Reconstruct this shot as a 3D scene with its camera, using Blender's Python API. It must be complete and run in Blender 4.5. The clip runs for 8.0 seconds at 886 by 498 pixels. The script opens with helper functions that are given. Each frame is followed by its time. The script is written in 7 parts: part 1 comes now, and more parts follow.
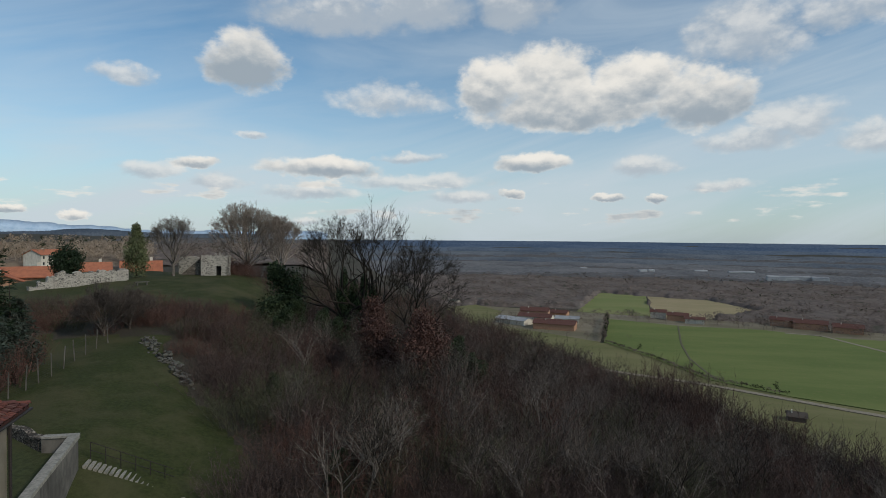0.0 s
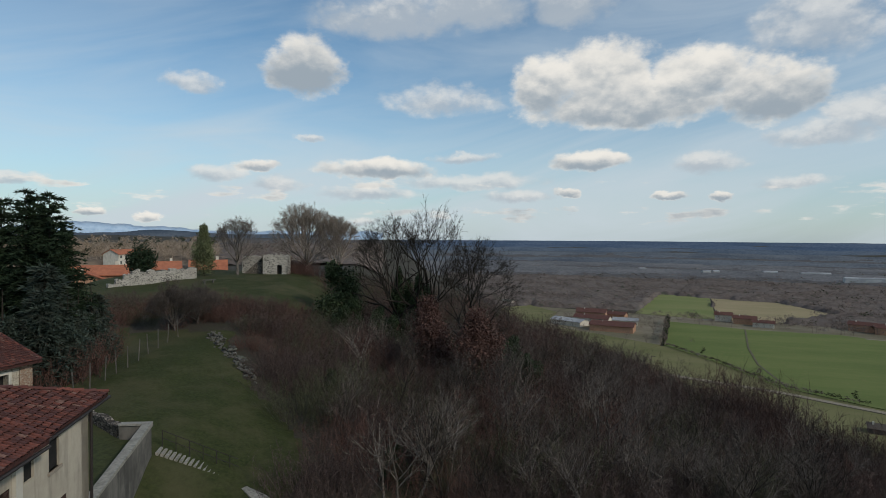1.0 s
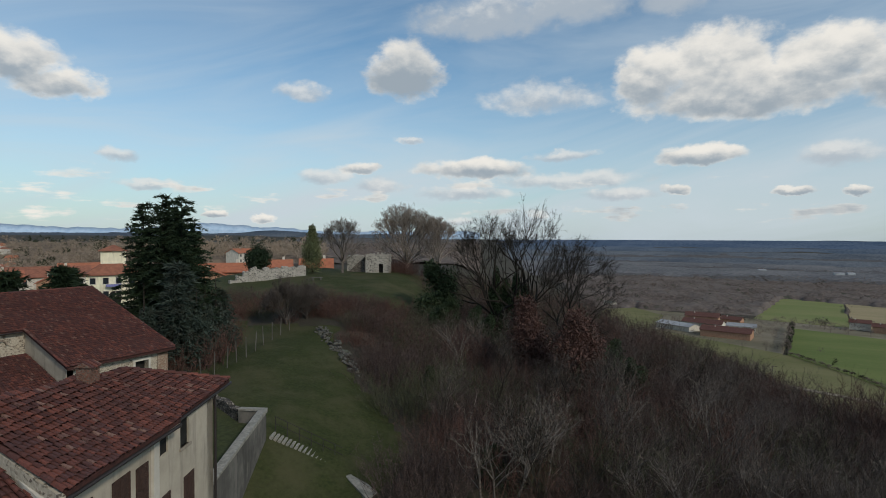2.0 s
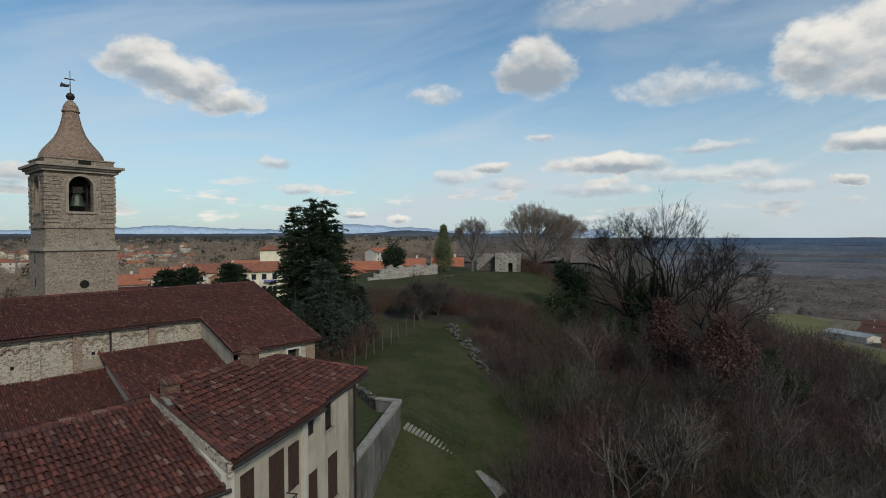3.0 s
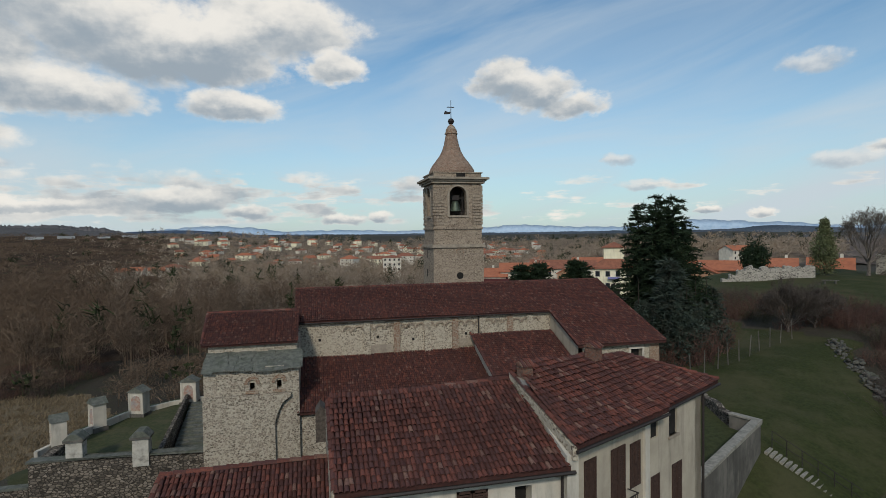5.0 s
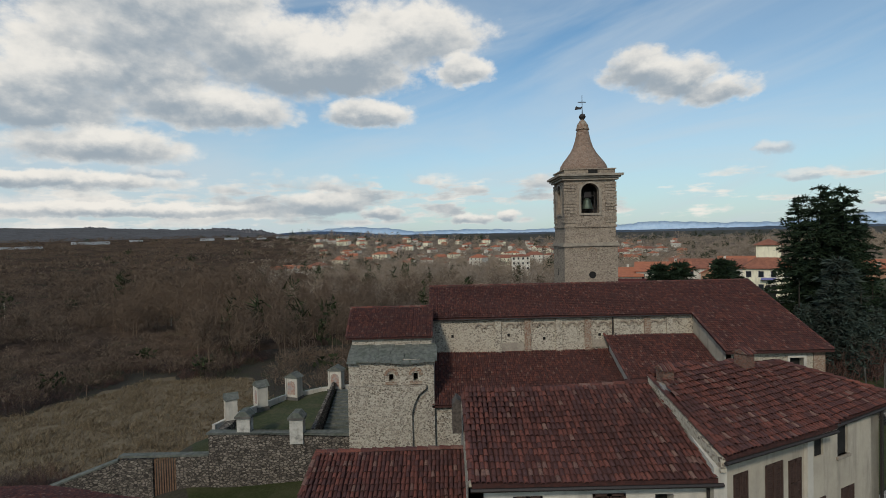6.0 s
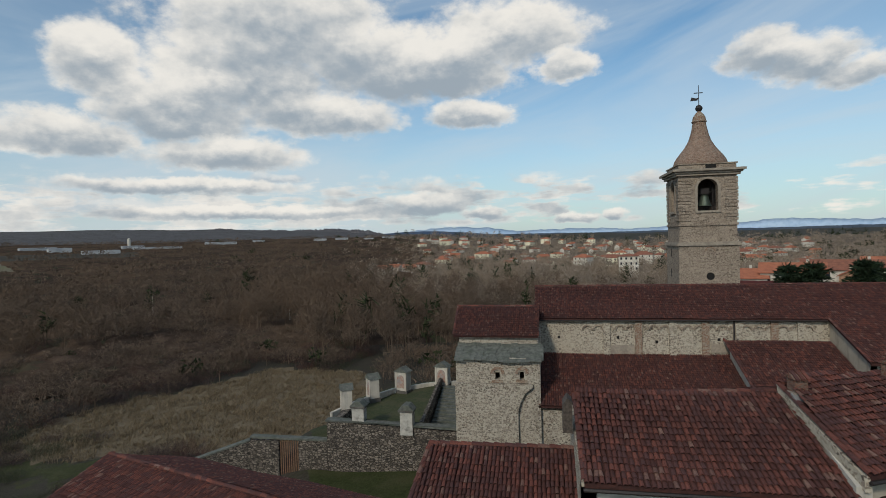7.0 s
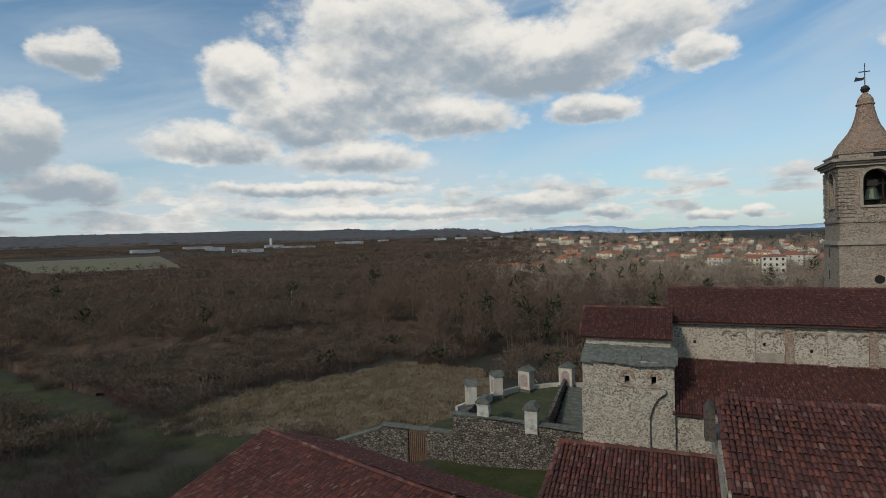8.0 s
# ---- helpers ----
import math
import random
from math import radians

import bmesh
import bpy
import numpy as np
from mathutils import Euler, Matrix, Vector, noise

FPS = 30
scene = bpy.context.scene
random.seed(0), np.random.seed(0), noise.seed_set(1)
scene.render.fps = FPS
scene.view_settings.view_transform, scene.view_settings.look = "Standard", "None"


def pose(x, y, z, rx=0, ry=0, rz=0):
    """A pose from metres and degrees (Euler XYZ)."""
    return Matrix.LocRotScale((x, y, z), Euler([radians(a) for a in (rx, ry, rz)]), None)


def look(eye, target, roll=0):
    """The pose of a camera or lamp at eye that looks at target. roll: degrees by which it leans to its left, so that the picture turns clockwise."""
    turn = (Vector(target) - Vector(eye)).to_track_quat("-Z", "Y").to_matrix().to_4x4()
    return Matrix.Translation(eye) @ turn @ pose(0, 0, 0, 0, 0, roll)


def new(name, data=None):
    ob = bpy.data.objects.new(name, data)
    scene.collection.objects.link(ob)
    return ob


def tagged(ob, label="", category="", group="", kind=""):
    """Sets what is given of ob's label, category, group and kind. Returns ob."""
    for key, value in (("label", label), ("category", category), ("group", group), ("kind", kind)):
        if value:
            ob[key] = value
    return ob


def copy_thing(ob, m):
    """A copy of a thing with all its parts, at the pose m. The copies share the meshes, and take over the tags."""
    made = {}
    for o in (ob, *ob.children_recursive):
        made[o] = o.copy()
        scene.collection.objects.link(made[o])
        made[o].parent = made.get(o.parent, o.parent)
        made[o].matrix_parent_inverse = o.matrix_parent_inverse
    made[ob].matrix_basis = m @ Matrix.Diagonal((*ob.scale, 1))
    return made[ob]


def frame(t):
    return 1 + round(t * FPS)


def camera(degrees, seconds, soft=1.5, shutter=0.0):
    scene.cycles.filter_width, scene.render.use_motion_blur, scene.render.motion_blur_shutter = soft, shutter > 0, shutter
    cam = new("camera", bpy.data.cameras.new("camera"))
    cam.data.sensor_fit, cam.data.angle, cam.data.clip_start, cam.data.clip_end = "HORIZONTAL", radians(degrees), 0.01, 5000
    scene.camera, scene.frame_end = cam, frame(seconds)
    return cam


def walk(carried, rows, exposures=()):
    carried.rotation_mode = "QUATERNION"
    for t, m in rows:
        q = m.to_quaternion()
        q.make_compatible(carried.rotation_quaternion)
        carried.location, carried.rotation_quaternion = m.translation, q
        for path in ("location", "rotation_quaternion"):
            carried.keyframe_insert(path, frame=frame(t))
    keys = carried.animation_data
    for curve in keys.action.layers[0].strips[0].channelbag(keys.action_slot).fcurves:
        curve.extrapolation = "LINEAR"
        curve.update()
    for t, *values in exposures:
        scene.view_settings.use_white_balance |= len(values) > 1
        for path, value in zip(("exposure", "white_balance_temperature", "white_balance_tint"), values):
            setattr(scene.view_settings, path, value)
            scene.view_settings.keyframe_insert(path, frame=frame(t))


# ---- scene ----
# Camera: a drone hovering beside a hilltop church, turning left.
cam = camera(78.33, 8.0, soft=0.9)
walk(cam, [
    (0.0, pose(0.000, 0.000, 22.100, 88.808, -0.479, -78.000)),
    (0.5, pose(0.052, 0.052, 22.035, 88.806, -0.419, -75.826)),
    (1.0, pose(0.091, 0.078, 21.996, 88.765, -0.357, -72.337)),
    (2.3, pose(0.117, 0.039, 21.957, 88.640, -0.084, -58.517)),
    (2.5, pose(0.104, 0.013, 21.957, 88.612, 0.019, -56.020)),
    (3.0, pose(0.065, -0.052, 21.970, 88.566, 0.139, -48.504)),
    (3.5, pose(0.013, -0.156, 21.996, 88.557, 0.223, -39.429)),
    (4.0, pose(-0.052, -0.273, 22.022, 88.536, 0.300, -31.028)),
    (4.5, pose(-0.143, -0.429, 22.048, 88.527, 0.442, -22.956)),
    (4.7, pose(-0.182, -0.507, 22.061, 88.531, 0.510, -18.959)),
    (5.8, pose(-0.455, -0.975, 22.126, 88.614, 1.250, -2.233)),
    (6.0, pose(-0.507, -1.079, 22.126, 88.639, 1.281, 0.020)),
    (6.5, pose(-0.676, -1.365, 22.152, 88.721, 1.411, 5.410)),
    (7.0, pose(-0.845, -1.677, 22.152, 88.850, 1.497, 10.705)),
    (7.5, pose(-1.040, -2.028, 22.152, 88.987, 1.600, 16.905)),
    (8.0, pose(-1.261, -2.405, 22.139, 89.108, 1.619, 23.125)),
])

# Sky: clear winter blue with cumulus and thin high cloud, sun behind the camera.
SUN_EL, SUN_AZ = 34.0, 200.0   # azimuth clockwise from +y
sun = new("sun", bpy.data.lights.new("sun", "SUN"))
sun.data.energy, sun.data.angle, sun.data.color = 1.75, radians(6), (1.0, 0.92, 0.79)
_sx, _sy = math.sin(radians(SUN_AZ)), math.cos(radians(SUN_AZ))
sun.matrix_world = look((60 * _sx, 60 * _sy, 60 * math.tan(radians(SUN_EL))), (0, 0, 0))


class Nodes:
    """Short hand for building node trees."""

    def __init__(self, tree):
        self.t = tree
        tree.nodes.clear()

    def n(self, kind, **kw):
        node = self.t.nodes.new(kind)
        for k, v in kw.items():
            if k == "operation":
                node.operation = v
            elif k == "blend":
                node.blend_type = v
            elif k == "dtype":
                node.data_type = v
        return node

    def put(self, node, key, v):
        s = node.inputs[key]
        if hasattr(v, "links"):
            self.t.links.new(v, s)
        elif v is not None:
            s.default_value = v

    def math(self, op, a, b=None, c=None, clamp=False):
        m = self.n("ShaderNodeMath", operation=op)
        m.use_clamp = clamp
        for i, v in enumerate((a, b, c)):
            if v is not None:
                self.put(m, i, v)
        return m.outputs[0]

    def smooth(self, v, lo, hi):
        m = self.n("ShaderNodeMapRange")
        m.interpolation_type = "SMOOTHSTEP"
        for i, x in enumerate((v, lo, hi, 0.0, 1.0)):
            self.put(m, i, x)
        return m.outputs[0]

    def mix(self, f, a, b, blend="MIX"):
        m = self.n("ShaderNodeMixRGB", blend=blend)
        for i, x in enumerate((f, a, b)):
            if isinstance(x, tuple) and len(x) == 3:
                x = (*x, 1.0)
            self.put(m, i, x)
        return m.outputs[0]

    def noise(self, vec, scale, detail=4.0, rough=0.55, distort=0.0):
        m = self.n("ShaderNodeTexNoise")
        if vec is not None:
            self.put(m, "Vector", vec)
        self.put(m, "Scale", scale)
        self.put(m, "Detail", detail)
        self.put(m, "Roughness", rough)
        self.put(m, "Distortion", distort)
        return m.outputs[0]

    def xyz(self, x, y, z=0.0):
        m = self.n("ShaderNodeCombineXYZ")
        for i, v in enumerate((x, y, z)):
            self.put(m, i, v)
        return m.outputs[0]


world = bpy.data.worlds.new("world")
scene.world = world
world.use_nodes = True
W = Nodes(world.node_tree)
sky = W.n("ShaderNodeTexSky")
sky.sky_type, sky.sun_disc = "NISHITA", False
sky.sun_elevation, sky.sun_rotation = radians(SUN_EL), radians(SUN_AZ)
sky.air_density, sky.dust_density, sky.ozone_density = 1.0, 0.6, 2.0
tc = W.n("ShaderNodeTexCoord")
sep = W.n("ShaderNodeSeparateXYZ")
W.put(sep, 0, tc.outputs["Generated"])
el = W.math("MULTIPLY", W.math("ARCSINE", sep.outputs[2]), 57.2958)
az = W.math("MULTIPLY", W.math("ARCTAN2", sep.outputs[0], sep.outputs[1]), 57.2958)
ELX = W.math("MAXIMUM", el, 0.0)
plane = W.xyz(az, W.math("MULTIPLY", el, 1.5))

# Clouds: azimuth (clockwise from +y), elevation, half width, half height in degrees.
CUMULUS = (
    (58.1, 16.5, 4.3, 3.3), (82.9, 14.9, 3.6, 3.2), (88.7, 15.7, 5.7, 3.6), (91.0, 13.0, 10.6, 2.9), (97.5, 15.2, 4.9, 2.7), (103.1, 13.0, 4.4, 3.3),
    (64.9, 6.9, 7.0, 1.3), (53.0, 6.8, 2.4, 0.8), (87.7, 7.6, 3.7, 1.2), (85.1, 4.5, 1.3, 0.6), (95.0, 4.1, 1.9, 0.5), (99.0, 3.8, 0.8, 0.6),
    (43.6, 1.9, 1.2, 0.6), (39.2, 2.1, 1.0, 0.5), (19.8, 15.2, 3.7, 2.4), (23.2, 14.3, 4.4, 2.4), (27.0, 12.7, 3.4, 1.6),
)
BANK = (
    (2.2, 16.6, 3.6, 2.0), (-3.9, 19.6, 9.4, 4.2), (-9.0, 17.0, 7.0, 4.0), (-7.5, 12.4, 5.0, 1.8), (-15.7, 17.2, 10.0, 4.8), (-26.5, 20.0, 13.0, 5.4),
    (-30.0, 15.2, 11.0, 4.8), (-42.5, 15.8, 4.6, 3.9), (-22.6, 12.4, 8.0, 2.8), (-36.0, 12.2, 8.0, 4.2), (-46.0, 9.6, 6.5, 2.4), (-32.2, 8.4, 8.5, 2.1),
    (-12.4, 3.4, 4.6, 1.6), (-56.8, 16.5, 2.9, 2.4), (-61.2, 8.9, 3.4, 4.3), (-57.5, 5.6, 5.0, 2.3), (2.8, 1.7, 2.0, 0.8), (6.5, 1.9, 1.7, 0.9),
    (-6.5, 2.5, 2.8, 0.9), (-36.0, 5.4, 12.0, 1.0), (-30.0, 3.0, 14.0, 0.8),
)
WISPS = (
    (67.1, 21.4, 8.0, 2.6), (75.2, 22.6, 6.0, 2.8), (84.6, 22.4, 5.0, 2.2), (107.2, 18.0, 5.6, 3.6), (110.4, 10.4, 4.0, 2.2), (107.4, 9.0, 4.0, 1.4),
    (113.9, 18.7, 4.5, 2.2), (75.3, 5.8, 8.0, 1.1), (63.8, 4.4, 5.5, 0.8), (80.1, 4.2, 3.6, 0.8), (49.7, 6.0, 2.8, 1.0), (55.2, 5.1, 2.6, 0.9),
    (75.3, 8.2, 3.4, 0.6), (104.7, 5.1, 3.2, 0.8), (98.7, 6.9, 3.2, 1.3), (72.3, 13.9, 6.0, 1.9), (48.1, 14.2, 2.6, 1.2), (64.1, 1.7, 2.6, 0.6),
    (58.3, 9.8, 1.7, 0.5), (116.0, 8.5, 2.6, 1.5), (31.0, 7.0, 1.5, 0.7), (33.5, 4.7, 2.4, 0.7), (-27.5, 6.3, 3.4, 0.7), (-37.0, 3.3, 11.0, 1.3),
)


def cloud_group():
    g = bpy.data.node_groups.new("cumulus", "ShaderNodeTree")
    for nm in ("Az", "El", "Az0", "El0", "W", "H"):
        g.interface.new_socket(nm, in_out="INPUT", socket_type="NodeSocketFloat")
    for nm in ("Body", "Shade"):
        g.interface.new_socket(nm, in_out="OUTPUT", socket_type="NodeSocketFloat")
    N = Nodes(g)
    i, o = N.n("NodeGroupInput"), N.n("NodeGroupOutput")
    dx = N.math("DIVIDE", N.math("SUBTRACT", i.outputs[0], i.outputs[2]), i.outputs[4])
    dy = N.math("DIVIDE", N.math("SUBTRACT", i.outputs[1], i.outputs[3]), i.outputs[5])
    low = N.math("MULTIPLY", N.math("MINIMUM", dy, 0.0), 0.35)   # flatter base
    dy2 = N.math("ADD", dy, low)
    r2 = N.math("ADD", N.math("MULTIPLY", dx, dx), N.math("MULTIPLY", dy2, dy2))
    body = N.math("MAXIMUM", N.math("SUBTRACT", 1.16, r2), -1.6)
    N.put(o, 0, body)
    N.put(o, 1, N.math("MULTIPLY", N.math("MAXIMUM", body, 0.0), dy))
    return g


cg = cloud_group()


def warp(scale, amp, z):
    """Bends the outlines, so that no cloud is a plain oval."""
    n = W.noise(W.xyz(az, W.math("MULTIPLY", el, 1.5), z), scale, 5.0, 0.6)
    return W.math("MULTIPLY", W.math("SUBTRACT", n, 0.5), amp)


az_w = W.math("ADD", az, W.math("ADD", warp(0.13, 4.5, 3.0), warp(0.5, 2.4, 9.0)))
el_w = W.math("ADD", el, W.math("ADD", warp(0.15, 1.6, 20.0), warp(0.5, 1.1, 31.0)))


def gather(clouds):
    body, shade = None, None
    for a0, e0, cw, ch in clouds:
        g = W.n("ShaderNodeGroup")
        g.node_tree = cg
        for k, v in zip(("Az", "El", "Az0", "El0", "W", "H"), (az_w, el_w, a0, e0, cw, ch)):
            W.put(g, k, v)
        body = g.outputs[0] if body is None else W.math("MAXIMUM", body, g.outputs[0])
        shade = g.outputs[1] if shade is None else W.math("ADD", shade, g.outputs[1])
    return body, shade


def puffs(vec, scale):
    v = W.n("ShaderNodeTexVoronoi")
    v.feature = "SMOOTH_F1"
    W.put(v, "Vector", vec)
    W.put(v, "Scale", scale)
    W.put(v, "Smoothness", 0.35)
    return W.math("SUBTRACT", 0.47, v.outputs["Distance"])


def billow(up):
    """Heaped rounded puffs at several sizes, with ragged edges."""
    e2 = W.math("MULTIPLY", W.math("ADD", el, up), 1.5)
    vec = W.xyz(W.math("ADD", az, warp(0.7, 1.6, 40.0)), W.math("ADD", e2, warp(0.7, 1.6, 50.0)), 2.0)
    out = W.math("MULTIPLY", puffs(vec, 0.26), 0.75)
    out = W.math("ADD", out, W.math("MULTIPLY", puffs(vec, 0.62), 0.50))
    raw = W.xyz(az, e2, 4.0)
    for scale, amp in ((0.10, 0.7), (0.42, 0.7), (1.5, 0.5)):
        out = W.math("ADD", out, W.math("MULTIPLY", W.math("SUBTRACT", W.noise(raw, scale, 5.0, 0.58), 0.5), amp))
    return out


lump, lump_up = billow(0.0), billow(1.1)
body_c, shade_c = gather(CUMULUS)
body_b, shade_b = gather(BANK)
body_w, shade_w = gather(WISPS)
# small scattered fair-weather clouds low down
scat = W.noise(W.xyz(W.math("MULTIPLY", az, 0.13), W.math("MULTIPLY", el, 0.60)), 1.0, 5.0, 0.55)
band = W.math("MULTIPLY", W.smooth(el, 0.6, 1.8), W.smooth(el, 9.0, 4.0))
scat = W.math("ADD", scat, W.math("MULTIPLY", W.smooth(az, 50.0, -12.0), 0.15))
small = W.math("SUBTRACT", W.math("MULTIPLY", W.math("MULTIPLY", W.smooth(scat, 0.44, 0.72), band), 1.5), 0.8)
body = W.math("MAXIMUM", W.math("MAXIMUM", body_c, body_b), small)
dens = W.math("ADD", W.math("MULTIPLY", body, 1.25), lump)
cover = W.math("MULTIPLY", W.smooth(dens, -0.22, 0.85), 0.95)
thin = W.math("ADD", W.math("MULTIPLY", body_w, 0.95), lump)
cover_w = W.math("MULTIPLY", W.smooth(thin, -0.25, 1.0), 0.78)
light = W.math("MULTIPLY", W.math("SUBTRACT", lump, lump_up), 0.72)
wide = W.math("SUBTRACT", W.noise(W.xyz(az, el, 7.0), 0.075, 3.0, 0.5), 0.5)
tone = W.math("ADD", W.math("ADD", W.math("MULTIPLY", W.math("ADD", shade_c, shade_b), 1.45), light), W.math("MULTIPLY", wide, 1.5))
tone = W.math("ADD", tone, W.math("MULTIPLY", W.smooth(dens, 1.1, 0.2), 0.38))
tone = W.math("SUBTRACT", tone, W.math("MULTIPLY", W.math("MULTIPLY", W.smooth(el, 9.0, 22.0), W.smooth(dens, 0.4, 1.5)), 0.34))
tone = W.math("SUBTRACT", tone, W.math("MULTIPLY", W.smooth(az, -47.0, -58.0), W.math("MULTIPLY", W.smooth(el, 13.0, 8.0), 0.55)))
lit = W.smooth(tone, -0.68, 0.90)
cloud_col = W.mix(lit, (3.3, 3.85, 4.35), (8.7, 8.35, 7.7))
wisp_lit = W.math("SUBTRACT", W.math("ADD", W.math("MULTIPLY", shade_w, 0.9), light), W.math("MULTIPLY", W.smooth(el, 17.0, 22.0), 0.45))
wisp_col = W.mix(W.smooth(wisp_lit, -0.40, 0.50), (4.3, 4.8, 5.3), (7.4, 7.4, 7.2))
# thin high veil, streaked, thicker towards the horizon
streak = W.xyz(W.math("ADD", W.math("MULTIPLY", az, 0.03), W.math("MULTIPLY", el, -0.05)), W.math("ADD", W.math("MULTIPLY", el, 0.10), W.math("MULTIPLY", az, -0.008)))
veil = W.smooth(W.noise(streak, 1.2, 6.0, 0.55, 0.8), 0.28, 0.80)
low = W.smooth(el, 20.0, 1.0)
veil = W.math("ADD", W.math("MULTIPLY", veil, 0.58), W.math("MULTIPLY", low, 0.42))
base = W.mix(1.0, sky.outputs[0], (0.87, 1.11, 1.13), "MULTIPLY")
base = W.mix(W.math("MULTIPLY", W.smooth(el, 9.0, 0.0), 0.22), base, (0.6, 1.6, 2.6))
c = W.mix(veil, base, (5.6, 6.35, 6.9))
c = W.mix(cover_w, c, wisp_col)
c = W.mix(cover, c, cloud_col)
bg = W.n("ShaderNodeBackground")
W.put(bg, 0, c)
bg.inputs[1].default_value = 0.1
out = W.n("ShaderNodeOutputWorld")
W.t.links.new(bg.outputs[0], out.inputs[0])

# ---- materials ----
def material(name, build, rough=0.85, spec=0.3, metal=0.0):
    """build(N, pos) returns colour, height (or None) and bump distance."""
    m = bpy.data.materials.new(name)
    m.use_nodes = True
    N = Nodes(m.node_tree)
    b = N.n("ShaderNodeBsdfPrincipled")
    o = N.n("ShaderNodeOutputMaterial")
    N.t.links.new(b.outputs[0], o.inputs[0])
    g = N.n("ShaderNodeNewGeometry")
    col, height, dist = build(N, g.outputs["Position"])
    if isinstance(col, tuple):
        col = (*col, 1.0)
    N.put(b, "Base Color", col)
    b.inputs["Roughness"].default_value = rough
    b.inputs["Metallic"].default_value = metal
    b.inputs["Specular IOR Level"].default_value = spec
    if height is not None:
        bu = N.n("ShaderNodeBump")
        bu.inputs["Strength"].default_value = 0.8
        bu.inputs["Distance"].default_value = dist
        N.put(bu, "Height", height)
        N.put(b, "Normal", bu.outputs[0])
    return m


def speckled(name, a, b, scale, c=None, cscale=0.3, camount=0.5, bump=0.01, rough=0.9, detail=6.0):
    def build(N, p):
        n = N.noise(p, scale, detail, 0.6)
        col = N.mix(N.smooth(n, 0.3, 0.7), a, b)
        if c:
            col = N.mix(N.math("MULTIPLY", N.smooth(N.noise(p, cscale, 4.0), 0.45, 0.7), camount), col, c)
        return col, n, bump
    return material(name, build, rough)


def rubble(name, stone_a, stone_b, mortar, size, show=1.0, bump=0.03, plaster=None, flat=1.7):
    """Rubble stone wall: rounded field stones in mortar, part hidden by plaster."""
    def build(N, p):
        w = N.n("ShaderNodeVectorMath")
        w.operation = "ADD"
        N.put(w, 0, p)
        nz = N.n("ShaderNodeTexNoise")
        N.put(nz, "Vector", p)
        nz.inputs["Scale"].default_value = 1.5
        sc = N.n("ShaderNodeVectorMath")
        sc.operation = "SCALE"
        N.put(sc, 0, nz.outputs[1])
        sc.inputs["Scale"].default_value = 0.12
        N.put(w, 1, sc.outputs[0])
        mp = N.n("ShaderNodeMapping")
        N.put(mp, 0, w.outputs[0])
        mp.inputs["Scale"].default_value = (1.0, 1.0, flat)
        v = N.n("ShaderNodeTexVoronoi")
        v.feature = "DISTANCE_TO_EDGE"
        N.put(v, "Vector", mp.outputs[0])
        v.inputs["Scale"].default_value = 1.0 / size
        v2 = N.n("ShaderNodeTexVoronoi")
        N.put(v2, "Vector", mp.outputs[0])
        v2.inputs["Scale"].default_value = 1.0 / size
        sepc = N.n("ShaderNodeSeparateColor")
        N.put(sepc, 0, v2.outputs["Color"])
        edge = N.smooth(v.outputs["Distance"], 0.02, 0.16)
        fine = N.noise(p, 9.0, 5.0)
        stone = N.mix(sepc.outputs[0], stone_a, stone_b)
        stone = N.mix(N.math("MULTIPLY", fine, 0.5), stone, (0.08, 0.075, 0.065))
        big = N.smooth(N.noise(p, 0.45, 5.0, 0.6), 0.35, 0.65)
        keep = N.math("MULTIPLY", edge, N.math("GREATER_THAN", sepc.outputs[1], 1.0 - show))
        if plaster:
            keep = N.math("MULTIPLY", keep, N.math("SUBTRACT", 1.0, N.math("MULTIPLY", big, plaster)))
        mort = N.mix(N.smooth(fine, 0.3, 0.7), mortar, tuple(x * 0.72 for x in mortar))
        mort = N.mix(N.math("MULTIPLY", N.smooth(N.noise(p, 0.8, 6.0, 0.65), 0.5, 0.75), 0.45), mort, tuple(x * 0.5 for x in mortar))
        col = N.mix(keep, mort, stone)
        h = N.math("ADD", N.math("MULTIPLY", keep, 0.7), N.math("MULTIPLY", fine, 0.4))
        return col, h, bump
    return material(name, build, 0.92, 0.2)


def tile_material(name, single):
    def build(N, p):
        if single:
            rnd = N.n("ShaderNodeObjectInfo").outputs["Random"]
        else:
            rnd = N.n("ShaderNodeNewGeometry").outputs["Random Per Island"]
        r2 = N.math("FRACT", N.math("MULTIPLY", rnd, 17.31))
        col = N.mix(rnd, (0.070, 0.027, 0.022), (0.205, 0.068, 0.048))
        col = N.mix(N.smooth(r2, 0.55, 0.8), col, (0.098, 0.042, 0.037))
        col = N.mix(N.math("MULTIPLY", N.smooth(r2, 0.93, 0.99), 0.6), col, (0.33, 0.19, 0.14))
        fine = N.noise(p, 14.0, 5.0, 0.6)
        col = N.mix(N.math("MULTIPLY", N.smooth(fine, 0.42, 0.72), 0.6), col, (0.036, 0.024, 0.021))
        big = N.smooth(N.noise(p, 0.5, 4.0, 0.6), 0.42, 0.7)
        col = N.mix(N.math("MULTIPLY", big, 0.4), col, (0.07, 0.034, 0.030))
        lich = N.smooth(N.noise(p, 5.0, 5.0, 0.7), 0.62, 0.72)
        col = N.mix(N.math("MULTIPLY", lich, 0.35), col, (0.20, 0.155, 0.135))
        return col, fine, 0.006
    return material(name, build, 0.88, 0.25)


